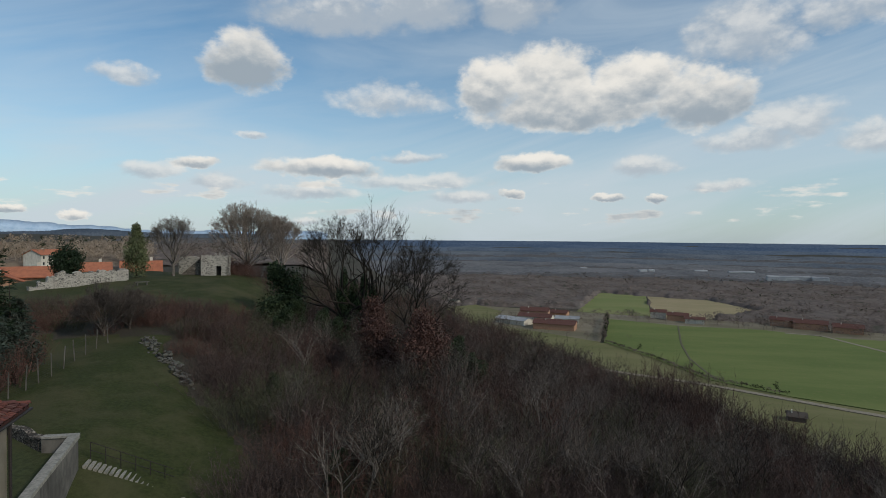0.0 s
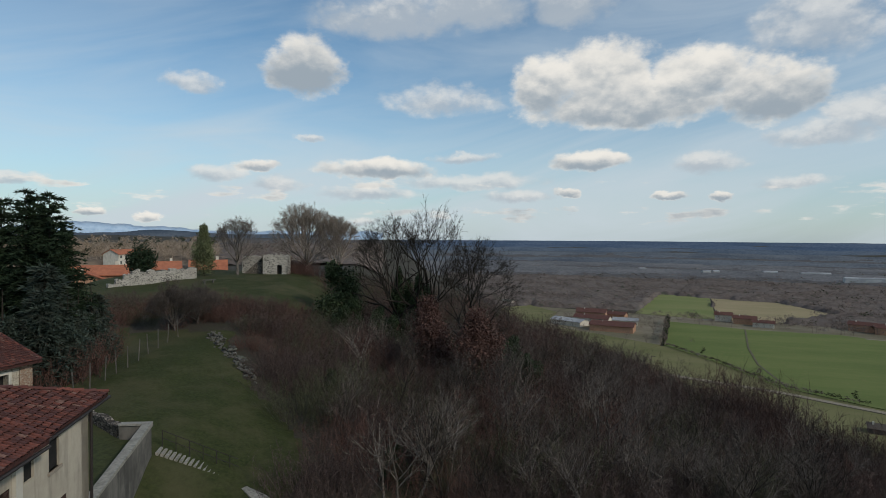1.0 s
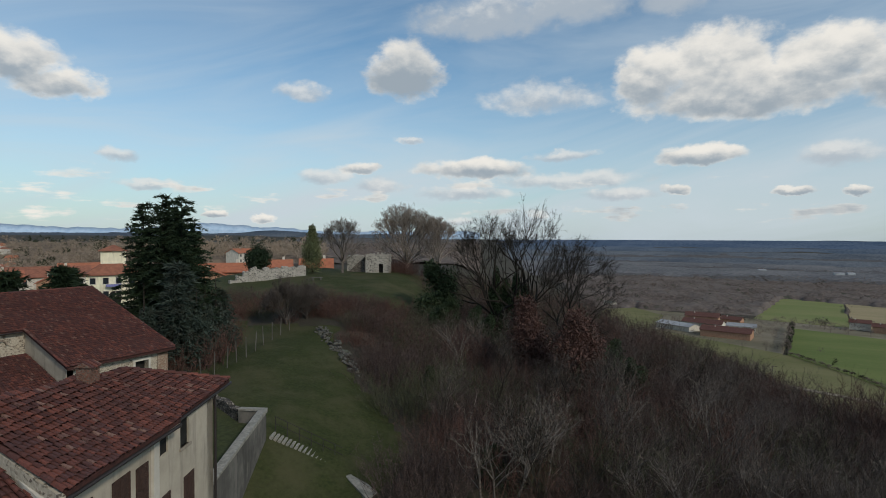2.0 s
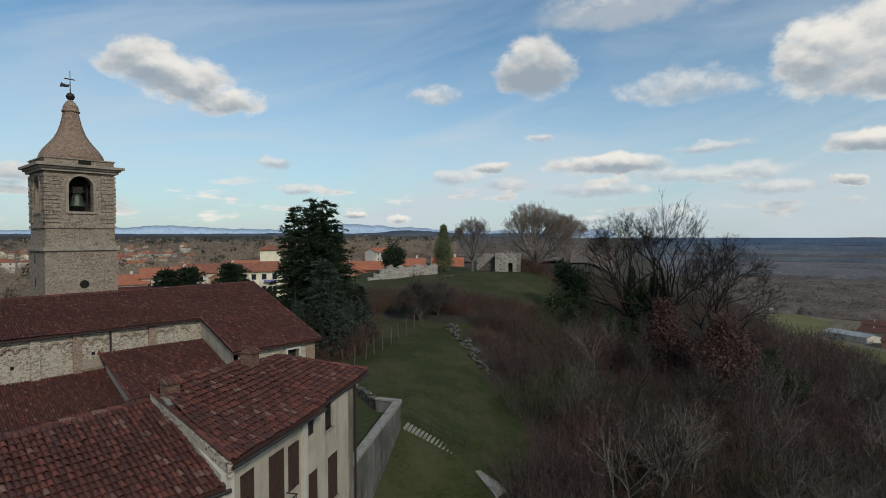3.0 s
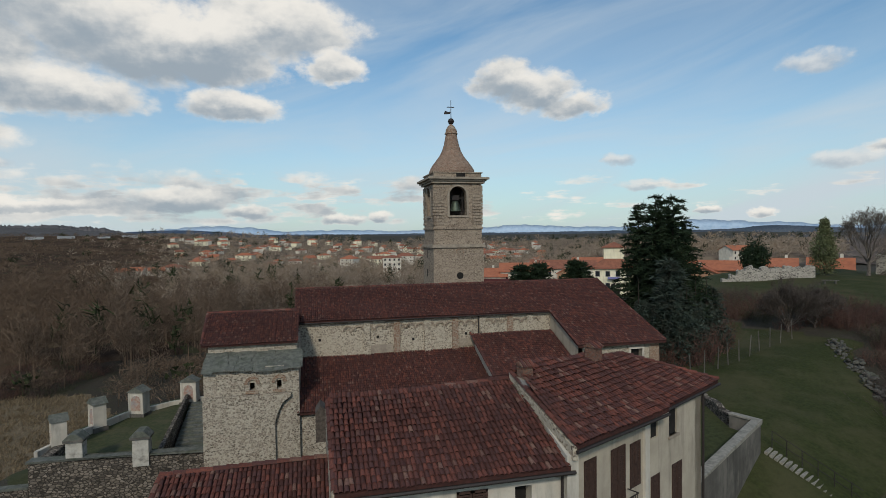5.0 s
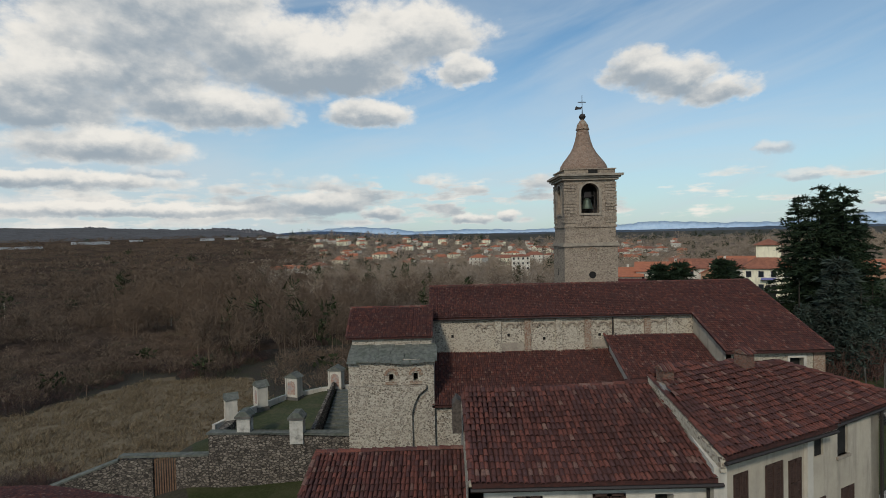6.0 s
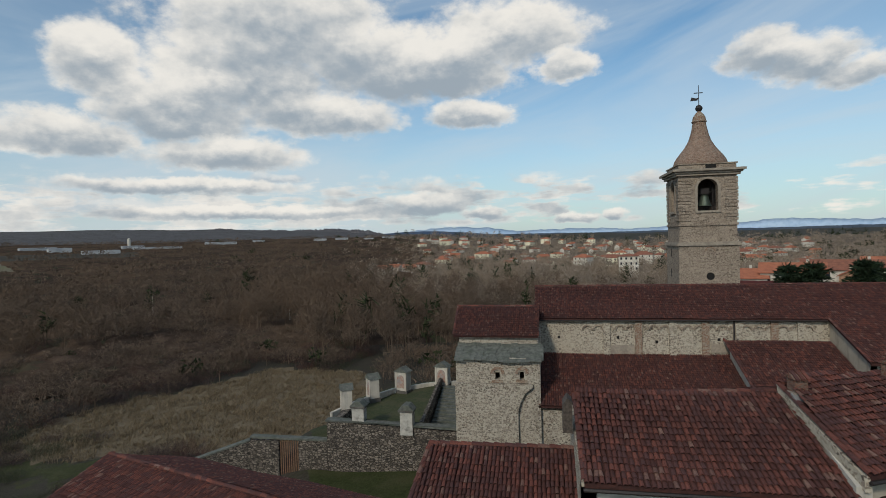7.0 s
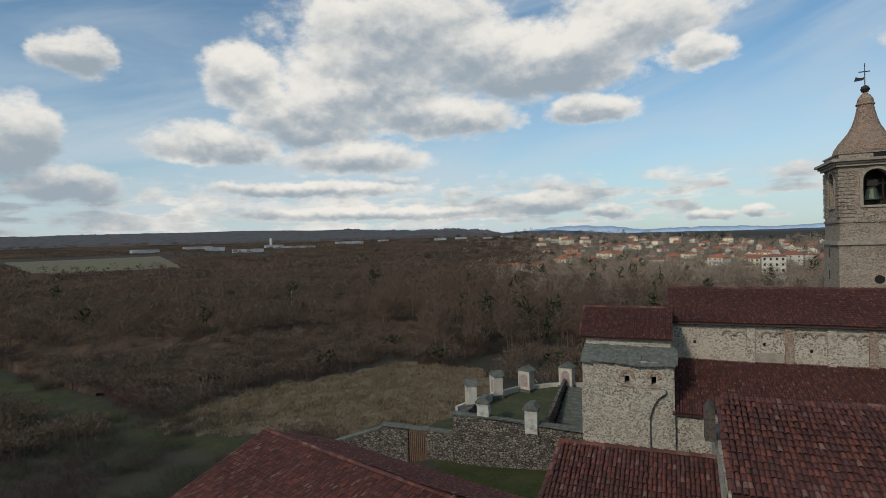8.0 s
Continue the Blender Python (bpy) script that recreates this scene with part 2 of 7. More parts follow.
def plaster_material(name, a, b, stain):
    def build(N, p):
        mp = N.n("ShaderNodeMapping")
        N.put(mp, 0, p)
        mp.inputs["Scale"].default_value = (1.6, 1.6, 0.28)
        runs = N.noise(mp.outputs[0], 1.0, 6.0, 0.62)
        fine = N.noise(p, 18.0, 5.0)
        blot = N.noise(p, 0.55, 6.0, 0.65)
        col = N.mix(N.smooth(blot, 0.35, 0.65), a, b)
        col = N.mix(N.math("MULTIPLY", N.smooth(runs, 0.46, 0.74), 0.65), col, stain)
        col = N.mix(N.math("MULTIPLY", N.smooth(fine, 0.5, 0.8), 0.15), col, stain)
        return col, fine, 0.004
    return material(name, build, 0.9, 0.2)


M_TILE = tile_material("roof_tile", False)
M_TILE1 = tile_material("roof_tile_single", True)
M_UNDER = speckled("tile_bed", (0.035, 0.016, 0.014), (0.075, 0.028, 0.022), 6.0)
M_NAVE = rubble("plastered_rubble", (0.075, 0.056, 0.042), (0.36, 0.285, 0.215), (0.50, 0.435, 0.34), 0.155, 0.5, 0.04, 0.5, 1.25)
M_PORTAL = rubble("grey_rubble", (0.085, 0.064, 0.048), (0.36, 0.285, 0.220), (0.46, 0.405, 0.325), 0.16, 0.55, 0.05, 0.4, 1.3)
M_STEPW = rubble("dark_rubble", (0.085, 0.068, 0.055), (0.34, 0.285, 0.23), (0.050, 0.043, 0.036), 0.32, 0.97, 0.08)
M_TOWER = rubble("tower_stone", (0.13, 0.094, 0.070), (0.37, 0.285, 0.215), (0.39, 0.315, 0.24), 0.22, 0.8, 0.05, 0.4, 1.35)
M_BRICK = rubble("old_brick", (0.22, 0.10, 0.06), (0.34, 0.19, 0.12), (0.36, 0.29, 0.22), 0.2, 0.8, 0.03, 0.2)
M_SPIRE = rubble("spire_brick", (0.17, 0.088, 0.060), (0.41, 0.245, 0.170), (0.35, 0.26, 0.195), 0.20, 0.85, 0.06, 0.3, 1.7)
M_CREAM = plaster_material("cream_plaster", (0.46, 0.40, 0.315), (0.37, 0.32, 0.25), (0.19, 0.165, 0.135))
M_WHITE = plaster_material("white_plaster", (0.58, 0.53, 0.45), (0.47, 0.43, 0.365), (0.23, 0.21, 0.185))
M_CONC = plaster_material("grey_render", (0.165, 0.150, 0.130), (0.095, 0.087, 0.076), (0.034, 0.033, 0.029))
M_SLATE = speckled("grey_slab", (0.080, 0.084, 0.072), (0.155, 0.156, 0.134), 3.0, (0.070, 0.082, 0.056), 1.2, 0.5, 0.03)
M_BAND = speckled("pale_stone", (0.27, 0.225, 0.175), (0.36, 0.305, 0.24), 5.0, (0.16, 0.13, 0.105), 1.0, 0.5)
M_SHUT = speckled("brown_shutter", (0.045, 0.026, 0.020), (0.075, 0.042, 0.032), 9.0, None, bump=0.003, rough=0.7)
M_WOOD = speckled("weathered_wood", (0.05, 0.04, 0.034), (0.11, 0.09, 0.075), 8.0)
M_IRON = speckled("dark_iron", (0.018, 0.016, 0.016), (0.04, 0.03, 0.026), 20.0, None, bump=0.001, rough=0.55)
M_BRONZE = material("bell_bronze", lambda N, p: (N.mix(N.noise(p, 6.0), (0.05, 0.075, 0.06), (0.12, 0.14, 0.10)), None, 0), 0.5, 0.5, 0.6)
# Near-black that puts the shade inside openings into a colour.
M_DARK = speckled("opening_shade", (0.010, 0.009, 0.008), (0.02, 0.018, 0.016), 2.0)
M_CHIM = rubble("chimney_brick", (0.11, 0.045, 0.030), (0.27, 0.105, 0.065), (0.19, 0.14, 0.11), 0.12, 0.95, 0.02)

# ---- helpers for building ----
def join(ob, parent):
    """Parent a mesh that is modelled in world coordinates."""
    ob.parent = parent
    if parent.data is None:
        ob.matrix_parent_inverse = parent.matrix_basis.inverted()


def mesh_ob(name, verts, faces, mat, parent=None, smooth=False):
    me = bpy.data.meshes.new(name)
    me.from_pydata([tuple(v) for v in verts], [], faces)
    me.materials.append(mat)
    if smooth:
        me.polygons.foreach_set("use_smooth", [True] * len(me.polygons))
    me.update()
    ob = new(name, me)
    if parent is not None:
        join(ob, parent)
    return ob


def part(name, bm, mat, parent, label=""):
    me = bpy.data.meshes.new(name)
    bmesh.ops.recalc_face_normals(bm, faces=bm.faces)
    bm.to_mesh(me)
    bm.free()
    me.materials.append(mat)
    ob = new(name, me)
    join(ob, parent)
    if label:
        tagged(ob, label)
    return ob


def thing(name, label, category, group="", at=(0, 0, 0), kind=""):
    e = new(name)
    e.empty_display_size = 0.3
    e.matrix_world = pose(*at)
    return tagged(e, label, category, group, kind)


def box(bm, x0, x1, y0, y1, z0, z1, m=None, bevel=0.0):
    v = [bm.verts.new(c) for c in ((x0, y0, z0), (x1, y0, z0), (x1, y1, z0), (x0, y1, z0), (x0, y0, z1), (x1, y0, z1), (x1, y1, z1), (x0, y1, z1))]
    f = [bm.faces.new([v[i] for i in q]) for q in ((3, 2, 1, 0), (4, 5, 6, 7), (0, 1, 5, 4), (1, 2, 6, 5), (2, 3, 7, 6), (3, 0, 4, 7))]
    if bevel:
        bmesh.ops.bevel(bm, geom=list({e for q in f for e in q.edges}), offset=bevel, segments=1, affect="EDGES")
    elif m is not None:
        bmesh.ops.transform(bm, matrix=m, verts=v)
    return v


def prism(bm, pts, down):
    """A polygon (3D points) and its copy moved by down, closed at the sides."""
    a = [bm.verts.new(p) for p in pts]
    b = [bm.verts.new(Vector(p) + Vector(down)) for p in pts]
    n = len(a)
    bm.faces.new(a)
    bm.faces.new(b[::-1])
    for i in range(n):
        bm.faces.new((a[i], b[i], b[(i + 1) % n], a[(i + 1) % n]))


def lathe(bm, prof, at, seg=20, square=False):
    """A turned shape: prof is (radius, height)."""
    rings = []
    for r, h in prof:
        ring = []
        for k in range(seg):
            a = 2 * math.pi * k / seg
            ring.append(bm.verts.new((at[0] + r * math.cos(a), at[1] + r * math.sin(a), at[2] + h)))
        rings.append(ring)
    for p, q in zip(rings, rings[1:]):
        for k in range(seg):
            bm.faces.new((p[k], p[(k + 1) % seg], q[(k + 1) % seg], q[k]))
    bm.faces.new(rings[0][::-1])
    bm.faces.new(rings[-1])


def wall_bm(p0, ang, length, z0, z1, thick, holes=(), z1b=None):
    """An upright wall from p0 along ang (degrees), its outer face on the right-hand side of that way, with openings
    (a0, a1, z0, z1). z1b: height of its top at the far end."""
    bm = bmesh.new()
    z1b = z1 if z1b is None else z1b
    A = sorted({0.0, length, *[h[0] for h in holes], *[h[1] for h in holes]})
    Z = sorted({z0, *[h[2] for h in holes], *[h[3] for h in holes]}) + [None]
    cx, cy = math.cos(radians(ang)), math.sin(radians(ang))

    def P(a, z, t):
        if z is None:
            z = z1 + (z1b - z1) * a / length
        return bm.verts.new((p0[0] + a * cx - t * cy, p0[1] + a * cy + t * cx, z))

    def solid(i, j):
        if i < 0 or j < 0 or i >= len(A) - 1 or j >= len(Z) - 1:
            return False
        am = (A[i] + A[i + 1]) / 2
        zt = Z[j + 1] if Z[j + 1] is not None else Z[j] + 0.01
        zm = (Z[j] + zt) / 2
        return not any(h[0] < am < h[1] and h[2] < zm < h[3] for h in holes)

    for i in range(len(A) - 1):
        for j in range(len(Z) - 1):
            if not solid(i, j):
                continue
            a0, a1, b0, b1 = A[i], A[i + 1], Z[j], Z[j + 1]
            for t in (0, thick):
                bm.faces.new((P(a0, b0, t), P(a1, b0, t), P(a1, b1, t), P(a0, b1, t)))
            for di, dj, q in ((-1, 0, ((a0, b0), (a0, b1))), (1, 0, ((a1, b0), (a1, b1))), (0, -1, ((a0, b0), (a1, b0))), (0, 1, ((a0, b1), (a1, b1)))):
                if not solid(i + di, j + dj):
                    bm.faces.new((P(*q[0], 0), P(*q[1], 0), P(*q[1], thick), P(*q[0], thick)))
    bmesh.ops.remove_doubles(bm, verts=bm.verts, dist=0.001)
    return bm


def frame_bm(p0, ang, a0, a1, z0, z1, w, t):
    """A flat surround of width w round an opening, on a wall line."""
    c, s = math.cos(radians(ang)), math.sin(radians(ang))
    q = (p0[0] + (a0 - w) * c, p0[1] + (a0 - w) * s)
    return wall_bm(q, ang, a1 - a0 + 2 * w, z0 - w, z1 + w, t, [(w, w + a1 - a0, z0, z1)])


def arc_bm(cx, y, cz, r0, r1, t, n=9, a0=0.0, a1=math.pi):
    """An arched band in one piece, standing in a wall that faces -y."""
    bm = bmesh.new()
    ring = [(cx + r0 * math.cos(a), y, cz + r0 * math.sin(a)) for a in np.linspace(a0, a1, n)]
    ring += [(cx + r1 * math.cos(a), y, cz + r1 * math.sin(a)) for a in np.linspace(a1, a0, n)]
    prism(bm, ring, (0, t, 0))
    return bm


def inside(poly, x, y):
    c, j = False, len(poly) - 1
    for i in range(len(poly)):
        (xi, yi), (xj, yj) = poly[i], poly[j]
        if (yi > y) != (yj > y) and x < (xj - xi) * (y - yi) / (yj - yi) + xi:
            c = not c
        j = i
    return c


TILE_W, TILE_L = 0.142, 0.265


def tile_shape(w, l, lift, seg=4):
    """One barrel tile lying along +y, narrower at its upper end."""
    vs, fs = [], []
    for y, r, dz in ((0.0, w * 0.5, lift), (l, w * 0.40, 0.0)):
        for th in (1.0, 0.86):
            for k in range(seg + 1):
                a = math.pi * k / seg
                vs.append((-r * th * math.cos(a), y, r * th * 0.85 * math.sin(a) + dz))
    m = seg + 1
    for k in range(seg):
        fs.append((k, k + 1, 2 * m + k + 1, 2 * m + k))
        fs.append((k + 1, k, m + k, m + k + 1))
    return vs, fs


def tiled(name, corners, parent, label="", singles=0, thick=0.16, tiles=True, seed=1, uneven=0.02, verge=None):
    """A roof slope on planar corners (eave left, eave right, then round): a bed with barrel tiles on it, whose columns climb along verge."""
    rng = random.Random(seed)
    c = [Vector(p) for p in corners]
    u = (c[1] - c[0]).normalized()
    nrm = None
    for k in range(2, len(c)):
        nn_ = (c[1] - c[0]).cross(c[k] - c[0])
        if nn_.length > 1e-3:
            nrm = nn_.normalized()
            break
    if nrm.z < 0:
        nrm = -nrm
    v = nrm.cross(u)
    across = u
    if verge is not None:
        w = Vector(verge)
        v = (w - nrm * w.dot(nrm)).normalized()
        across = v.cross(nrm)
    skew = u.dot(v)
    bm = bmesh.new()
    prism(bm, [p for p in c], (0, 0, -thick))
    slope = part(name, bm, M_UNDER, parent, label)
    if not tiles:
        return slope
    poly = []
    for p in c:
        pu, pv = (p - c[0]).dot(u), (p - c[0]).dot(v)
        poly.append(((pu - skew * pv) / (1 - skew * skew), (pv - skew * pu) / (1 - skew * skew)))
    pitch = TILE_W / math.sqrt(1 - skew * skew)
    a0, a1 = min(p[0] for p in poly), max(p[0] for p in poly)
    b0, b1 = min(p[1] for p in poly), max(p[1] for p in poly)
    tv, tf = tile_shape(TILE_W * 0.98, TILE_L * 1.22, 0.045, 4)
    V, F, solo = [], [], []
    ph = rng.uniform(0, 6)
    a = a0 + pitch / 2
    while a < a1:
        b = b0 - 0.07
        ja = rng.uniform(-0.012, 0.012)
        while b < b1 - 0.1:
            if inside(poly, a, max(b + TILE_L * 0.5, b0 + 0.05)):
                sag = uneven * (math.sin(a * 0.9 + ph) + math.sin(b * 1.3 + a * 0.35 + ph))
                da, db, tw = ja + rng.uniform(-0.01, 0.01), rng.uniform(-0.03, 0.03), rng.uniform(-0.06, 0.06)
                dz = sag + rng.uniform(0, 0.015) + 0.02
                ct, st = math.cos(tw), math.sin(tw)
                o = c[0] + u * (a + da) + v * (b + db) + nrm * dz
                uu, vv = across * ct + v * st, v * ct - across * st
                solo.append(Matrix(((uu.x, vv.x, nrm.x, o.x), (uu.y, vv.y, nrm.y, o.y), (uu.z, vv.z, nrm.z, o.z), (0, 0, 0, 1))))
            b += TILE_L
        a += pitch
    if singles:
        mid = c[0] + u * (a1 * 0.5) + v * (b1 * 0.25)
        solo.sort(key=lambda m: (m.translation - mid).length)
        me = bpy.data.meshes.new("tile")
        me.from_pydata(tv, [], tf)
        me.materials.append(M_TILE1)
        LATE.append((solo[:singles], me, slope))
        solo = solo[singles:]
    base = np.array(tv)
    faces = np.array(tf)
    if solo:
        vs = np.concatenate([base @ np.array(m.to_3x3()).T + np.array(m.translation) for m in solo])
        fs = np.concatenate([faces + i * len(base) for i in range(len(solo))])
        t = mesh_ob("tiling", vs.tolist(), fs.tolist(), M_TILE, slope)
        tagged(t, kind="stuff")
    return slope


LATE = []


def ridge_row(name, p, q, parent, w=0.24):
    """A row of barrel tiles bedded in mortar along a ridge or verge."""
    p, q = Vector(p), Vector(q)
    d = (q - p)
    n = max(2, int(d.length / 0.38))
    u = d.normalized()
    s = u.cross(Vector((0, 0, 1))).normalized()
    up = s.cross(u)
    tv, tf = tile_shape(w, 0.46, 0.03)
    V, F = [], []
    for i in range(n):
        o = p + d * (i / n)
        k = len(V)
        for x, y, z in tv:
            V.append(o + s * x + u * y + up * (z + 0.03))
        F += [tuple(j + k for j in f) for f in tf]
    return mesh_ob(name, V, F, M_TILE, parent)


# ---- ground ----
def table(x, rows):
    return float(np.interp(x, [r[0] for r in rows], [r[1] for r in rows]))


BASE = ((-300, -12), (-62, -12), (-45, -5), (-30, 0.3), (-15, 1.0), (-3, 4.3), (5, 5.6), (20, 6.0), (35, 6.8), (75, 9.5), (95, 9.6), (130, 5), (200, 1), (500, -2))
FALL = ((-20, 0), (8, 0.2), (13, 1.2), (18, 3.2), (30, 5.5), (44, 7.2), (72, 13.5), (120, 38), (175, 69), (260, 80))
PLAIN = -63.0
SKYLINE = ((-180, 0), (-90, 90), (-56, 112), (-44, 122), (-33, 114), (-22, 84), (-16, 40), (0, 28), (40, 24), (60, 0), (75, -8), (124, -8), (180, 0))


def hill(x, y):
    """Height of the ground: a spur running from the church to the ruin, a plain far below on one side."""
    u = (x - 15) * 0.916 + (y - 35) * 0.4
    s = (x - 15) * 0.4 - (y - 35) * 0.916
    b = table(u, BASE)
    if b > 1:
        f = min(1.0, max(0.0, (s + 48) / 28))
        b = 1 + (b - 1) * f * f * (3 - 2 * f)
    z = b - table(s, FALL) * (1 + 0.5 * min(1.0, max(0.0, (u - 20) / 60)))
    r = math.hypot(x, y)
    q = min(1.0, max(0.0, (-0.8 * x + 0.6 * (y - 45) - 14) / 30)) if s < 12 else 0.0
    low = -12 + 33 * min(1.0, max(0.0, (r - 500) / 800)) * min(1.0, max(0.25, (14 - math.degrees(math.atan2(x, y))) / 28))
    if q > 0:
        z += (low - z) * q * q * (3 - 2 * q)
    if s > 150:
        z = min(z, PLAIN)
    z = max(z, PLAIN)
    az = math.degrees(math.atan2(x, y))
    k = min(1.0, max(0.0, (r - 1500) / 2700))
    k = k * k * (3 - 2 * k)
    top = table(az, SKYLINE)
    z = z + (top - z) * k
    if r > 700:
        z += 9 * min(1, (r - 700) / 1500) * noise.noise((x / 420, y / 420, 3.1)) 
    elif r > 12:
        z += 0.25 * noise.noise((x / 6, y / 6, 0.2)) * min(1, (r - 12) / 30)
    return z


REED = ((-78, 59), (-44, 66), (-26, 88), (-42, 113), (-62, 114), (-72, 96), (-83, 78))
PATH_GRASS = ((-160, 80), (-136, 75), (-111, 70), (-86, 64.5), (-68, 62.5), (-48, 60.5), (-46, 52), (-56, 53.5), (-68, 53), (-90, 55), (-123, 60), (-160, 69))


def in_lawn(x, y):
    """Grass on the spur: the garden, the hilltop round the ruin, the church yard."""
    u = (x - 15) * 0.916 + (y - 35) * 0.4
    s = (x - 15) * 0.4 - (y - 35) * 0.916
    if -2 < u < 34:
        return 1.0 if -30 < s < 9 + 12 * math.exp(-((u - 8) / 14) ** 2) else 0.0
    if 34 <= u < 115:
        return 1.0 if (u > 47 + 0.15 * s and -45 < s < 16) else 0.0
    if -30 < u <= -2:
        return 1.0 if -28 < s < 30 else 0.0
    return 0.56 if inside(PATH_GRASS, x, y) else 0.0


def in_reed(x, y):
    return 1.0 if inside(REED, x, y) else 0.0


def ground_material():
    def build(N, p):
        at = N.n("ShaderNodeAttribute")
        at.attribute_name = "cover"
        s = N.n("ShaderNodeSeparateColor")
        N.put(s, 0, at.outputs["Color"])
        n = N.noise(p, 0.35, 6.0, 0.6)
        fine = N.noise(p, 3.5, 6.0, 0.65)
        huge = N.noise(p, 0.012, 6.0, 0.6)
        j = N.math("MULTIPLY", N.math("SUBTRACT", n, 0.5), 0.9)
        wood = N.mix(N.smooth(fine, 0.35, 0.65), (0.028, 0.024, 0.018), (0.062, 0.051, 0.038))
        wood = N.mix(N.smooth(n, 0.45, 0.7), wood, (0.042, 0.042, 0.022))
        wood = N.mix(N.math("MULTIPLY", N.smooth(huge, 0.4, 0.65), 0.5), wood, (0.068, 0.058, 0.043))
        grass = N.mix(N.smooth(fine, 0.3, 0.7), (0.023, 0.031, 0.009), (0.047, 0.054, 0.017))
        grass = N.mix(N.math("MULTIPLY", N.smooth(n, 0.42, 0.7), 0.7), grass, (0.066, 0.061, 0.028))
        wide = N.noise(p, 0.11, 5.0, 0.6)
        grass = N.mix(N.math("MULTIPLY", N.smooth(wide, 0.45, 0.68), 0.7), grass, (0.074, 0.068, 0.033))
        tuft = N.noise(p, 9.0, 3.0, 0.6)
        grass = N.mix(N.math("MULTIPLY", N.smooth(tuft, 0.55, 0.8), 0.5), grass, (0.016, 0.020, 0.009))
        reed = N.mix(N.smooth(fine, 0.3, 0.7), (0.115, 0.086, 0.054), (0.20, 0.155, 0.098))
        reed = N.mix(N.math("MULTIPLY", N.smooth(n, 0.5, 0.72), 0.6), reed, (0.10, 0.075, 0.045))
        col = N.mix(N.smooth(N.math("ADD", s.outputs[0], j), 0.4, 0.6), wood, grass)
        col = N.mix(N.smooth(N.math("ADD", s.outputs[1], j), 0.4, 0.6), col, reed)
        return col, fine, 0.08
    return material("hill_ground", build, 0.95, 0.15)


def build_ground():
    az = [a * 0.7 for a in range(int(-68 / 0.7), int(124 / 0.7) + 1)]
    a = az[-1] + 4
    while a < az[0] + 358:
        az.append(a)
        a += 4
    rad, r = [], 4.0
    while r < 4850:
        rad.append(r)
        r *= 1.036
    V = [(0, 0, hill(0.01, 0.01))]
    col = [(1, 0, 0, 1)]
    for r in rad:
        for d in az:
            x, y = r * math.sin(radians(d)), r * math.cos(radians(d))
            V.append((x, y, hill(x, y)))
            col.append((in_lawn(x, y) if r < 200 else 0.0, in_reed(x, y) if r < 250 else 0.0, 0, 1))
    n = len(az)
    F = [(0, 1 + (k + 1) % n, 1 + k) for k in range(n)]
    for i in range(len(rad) - 1):
        for k in range(n):
            b, e = 1 + i * n, 1 + (i + 1) * n
            F.append((b + k, b + (k + 1) % n, e + (k + 1) % n, e + k))
    g = mesh_ob("ground", V, F, ground_material(), smooth=True)
    ca = g.data.color_attributes.new("cover", "FLOAT_COLOR", "POINT")
    ca.data.foreach_set("color", np.array(col, dtype=np.float32).ravel())
    tagged(g, "hill spur of rough grass and leaf litter above a wide plain", "ground", kind="structure")
    return g


build_ground()

# ---- the church ----
church = thing("church", "old Romanesque church of rubble stone with dark red barrel-tile roofs", "church", at=(8, 42, 0))
SL = 0.38


def pipe(name, p, q, r, mat, parent):
    p, q = Vector(p), Vector(q)
    d = (q - p).normalized()
    a = d.cross(Vector((0, 0, 1))).normalized()
    b = a.cross(d)
    V = [o + (a * math.cos(t) + b * math.sin(t)) * r for o in (p, q) for t in np.arange(6) * math.pi / 3]
    F = [(k, (k + 1) % 6, 6 + (k + 1) % 6, 6 + k) for k in range(6)] + [tuple(range(5, -1, -1)), tuple(range(6, 12))]
    return mesh_ob(name, V, F, mat, parent)


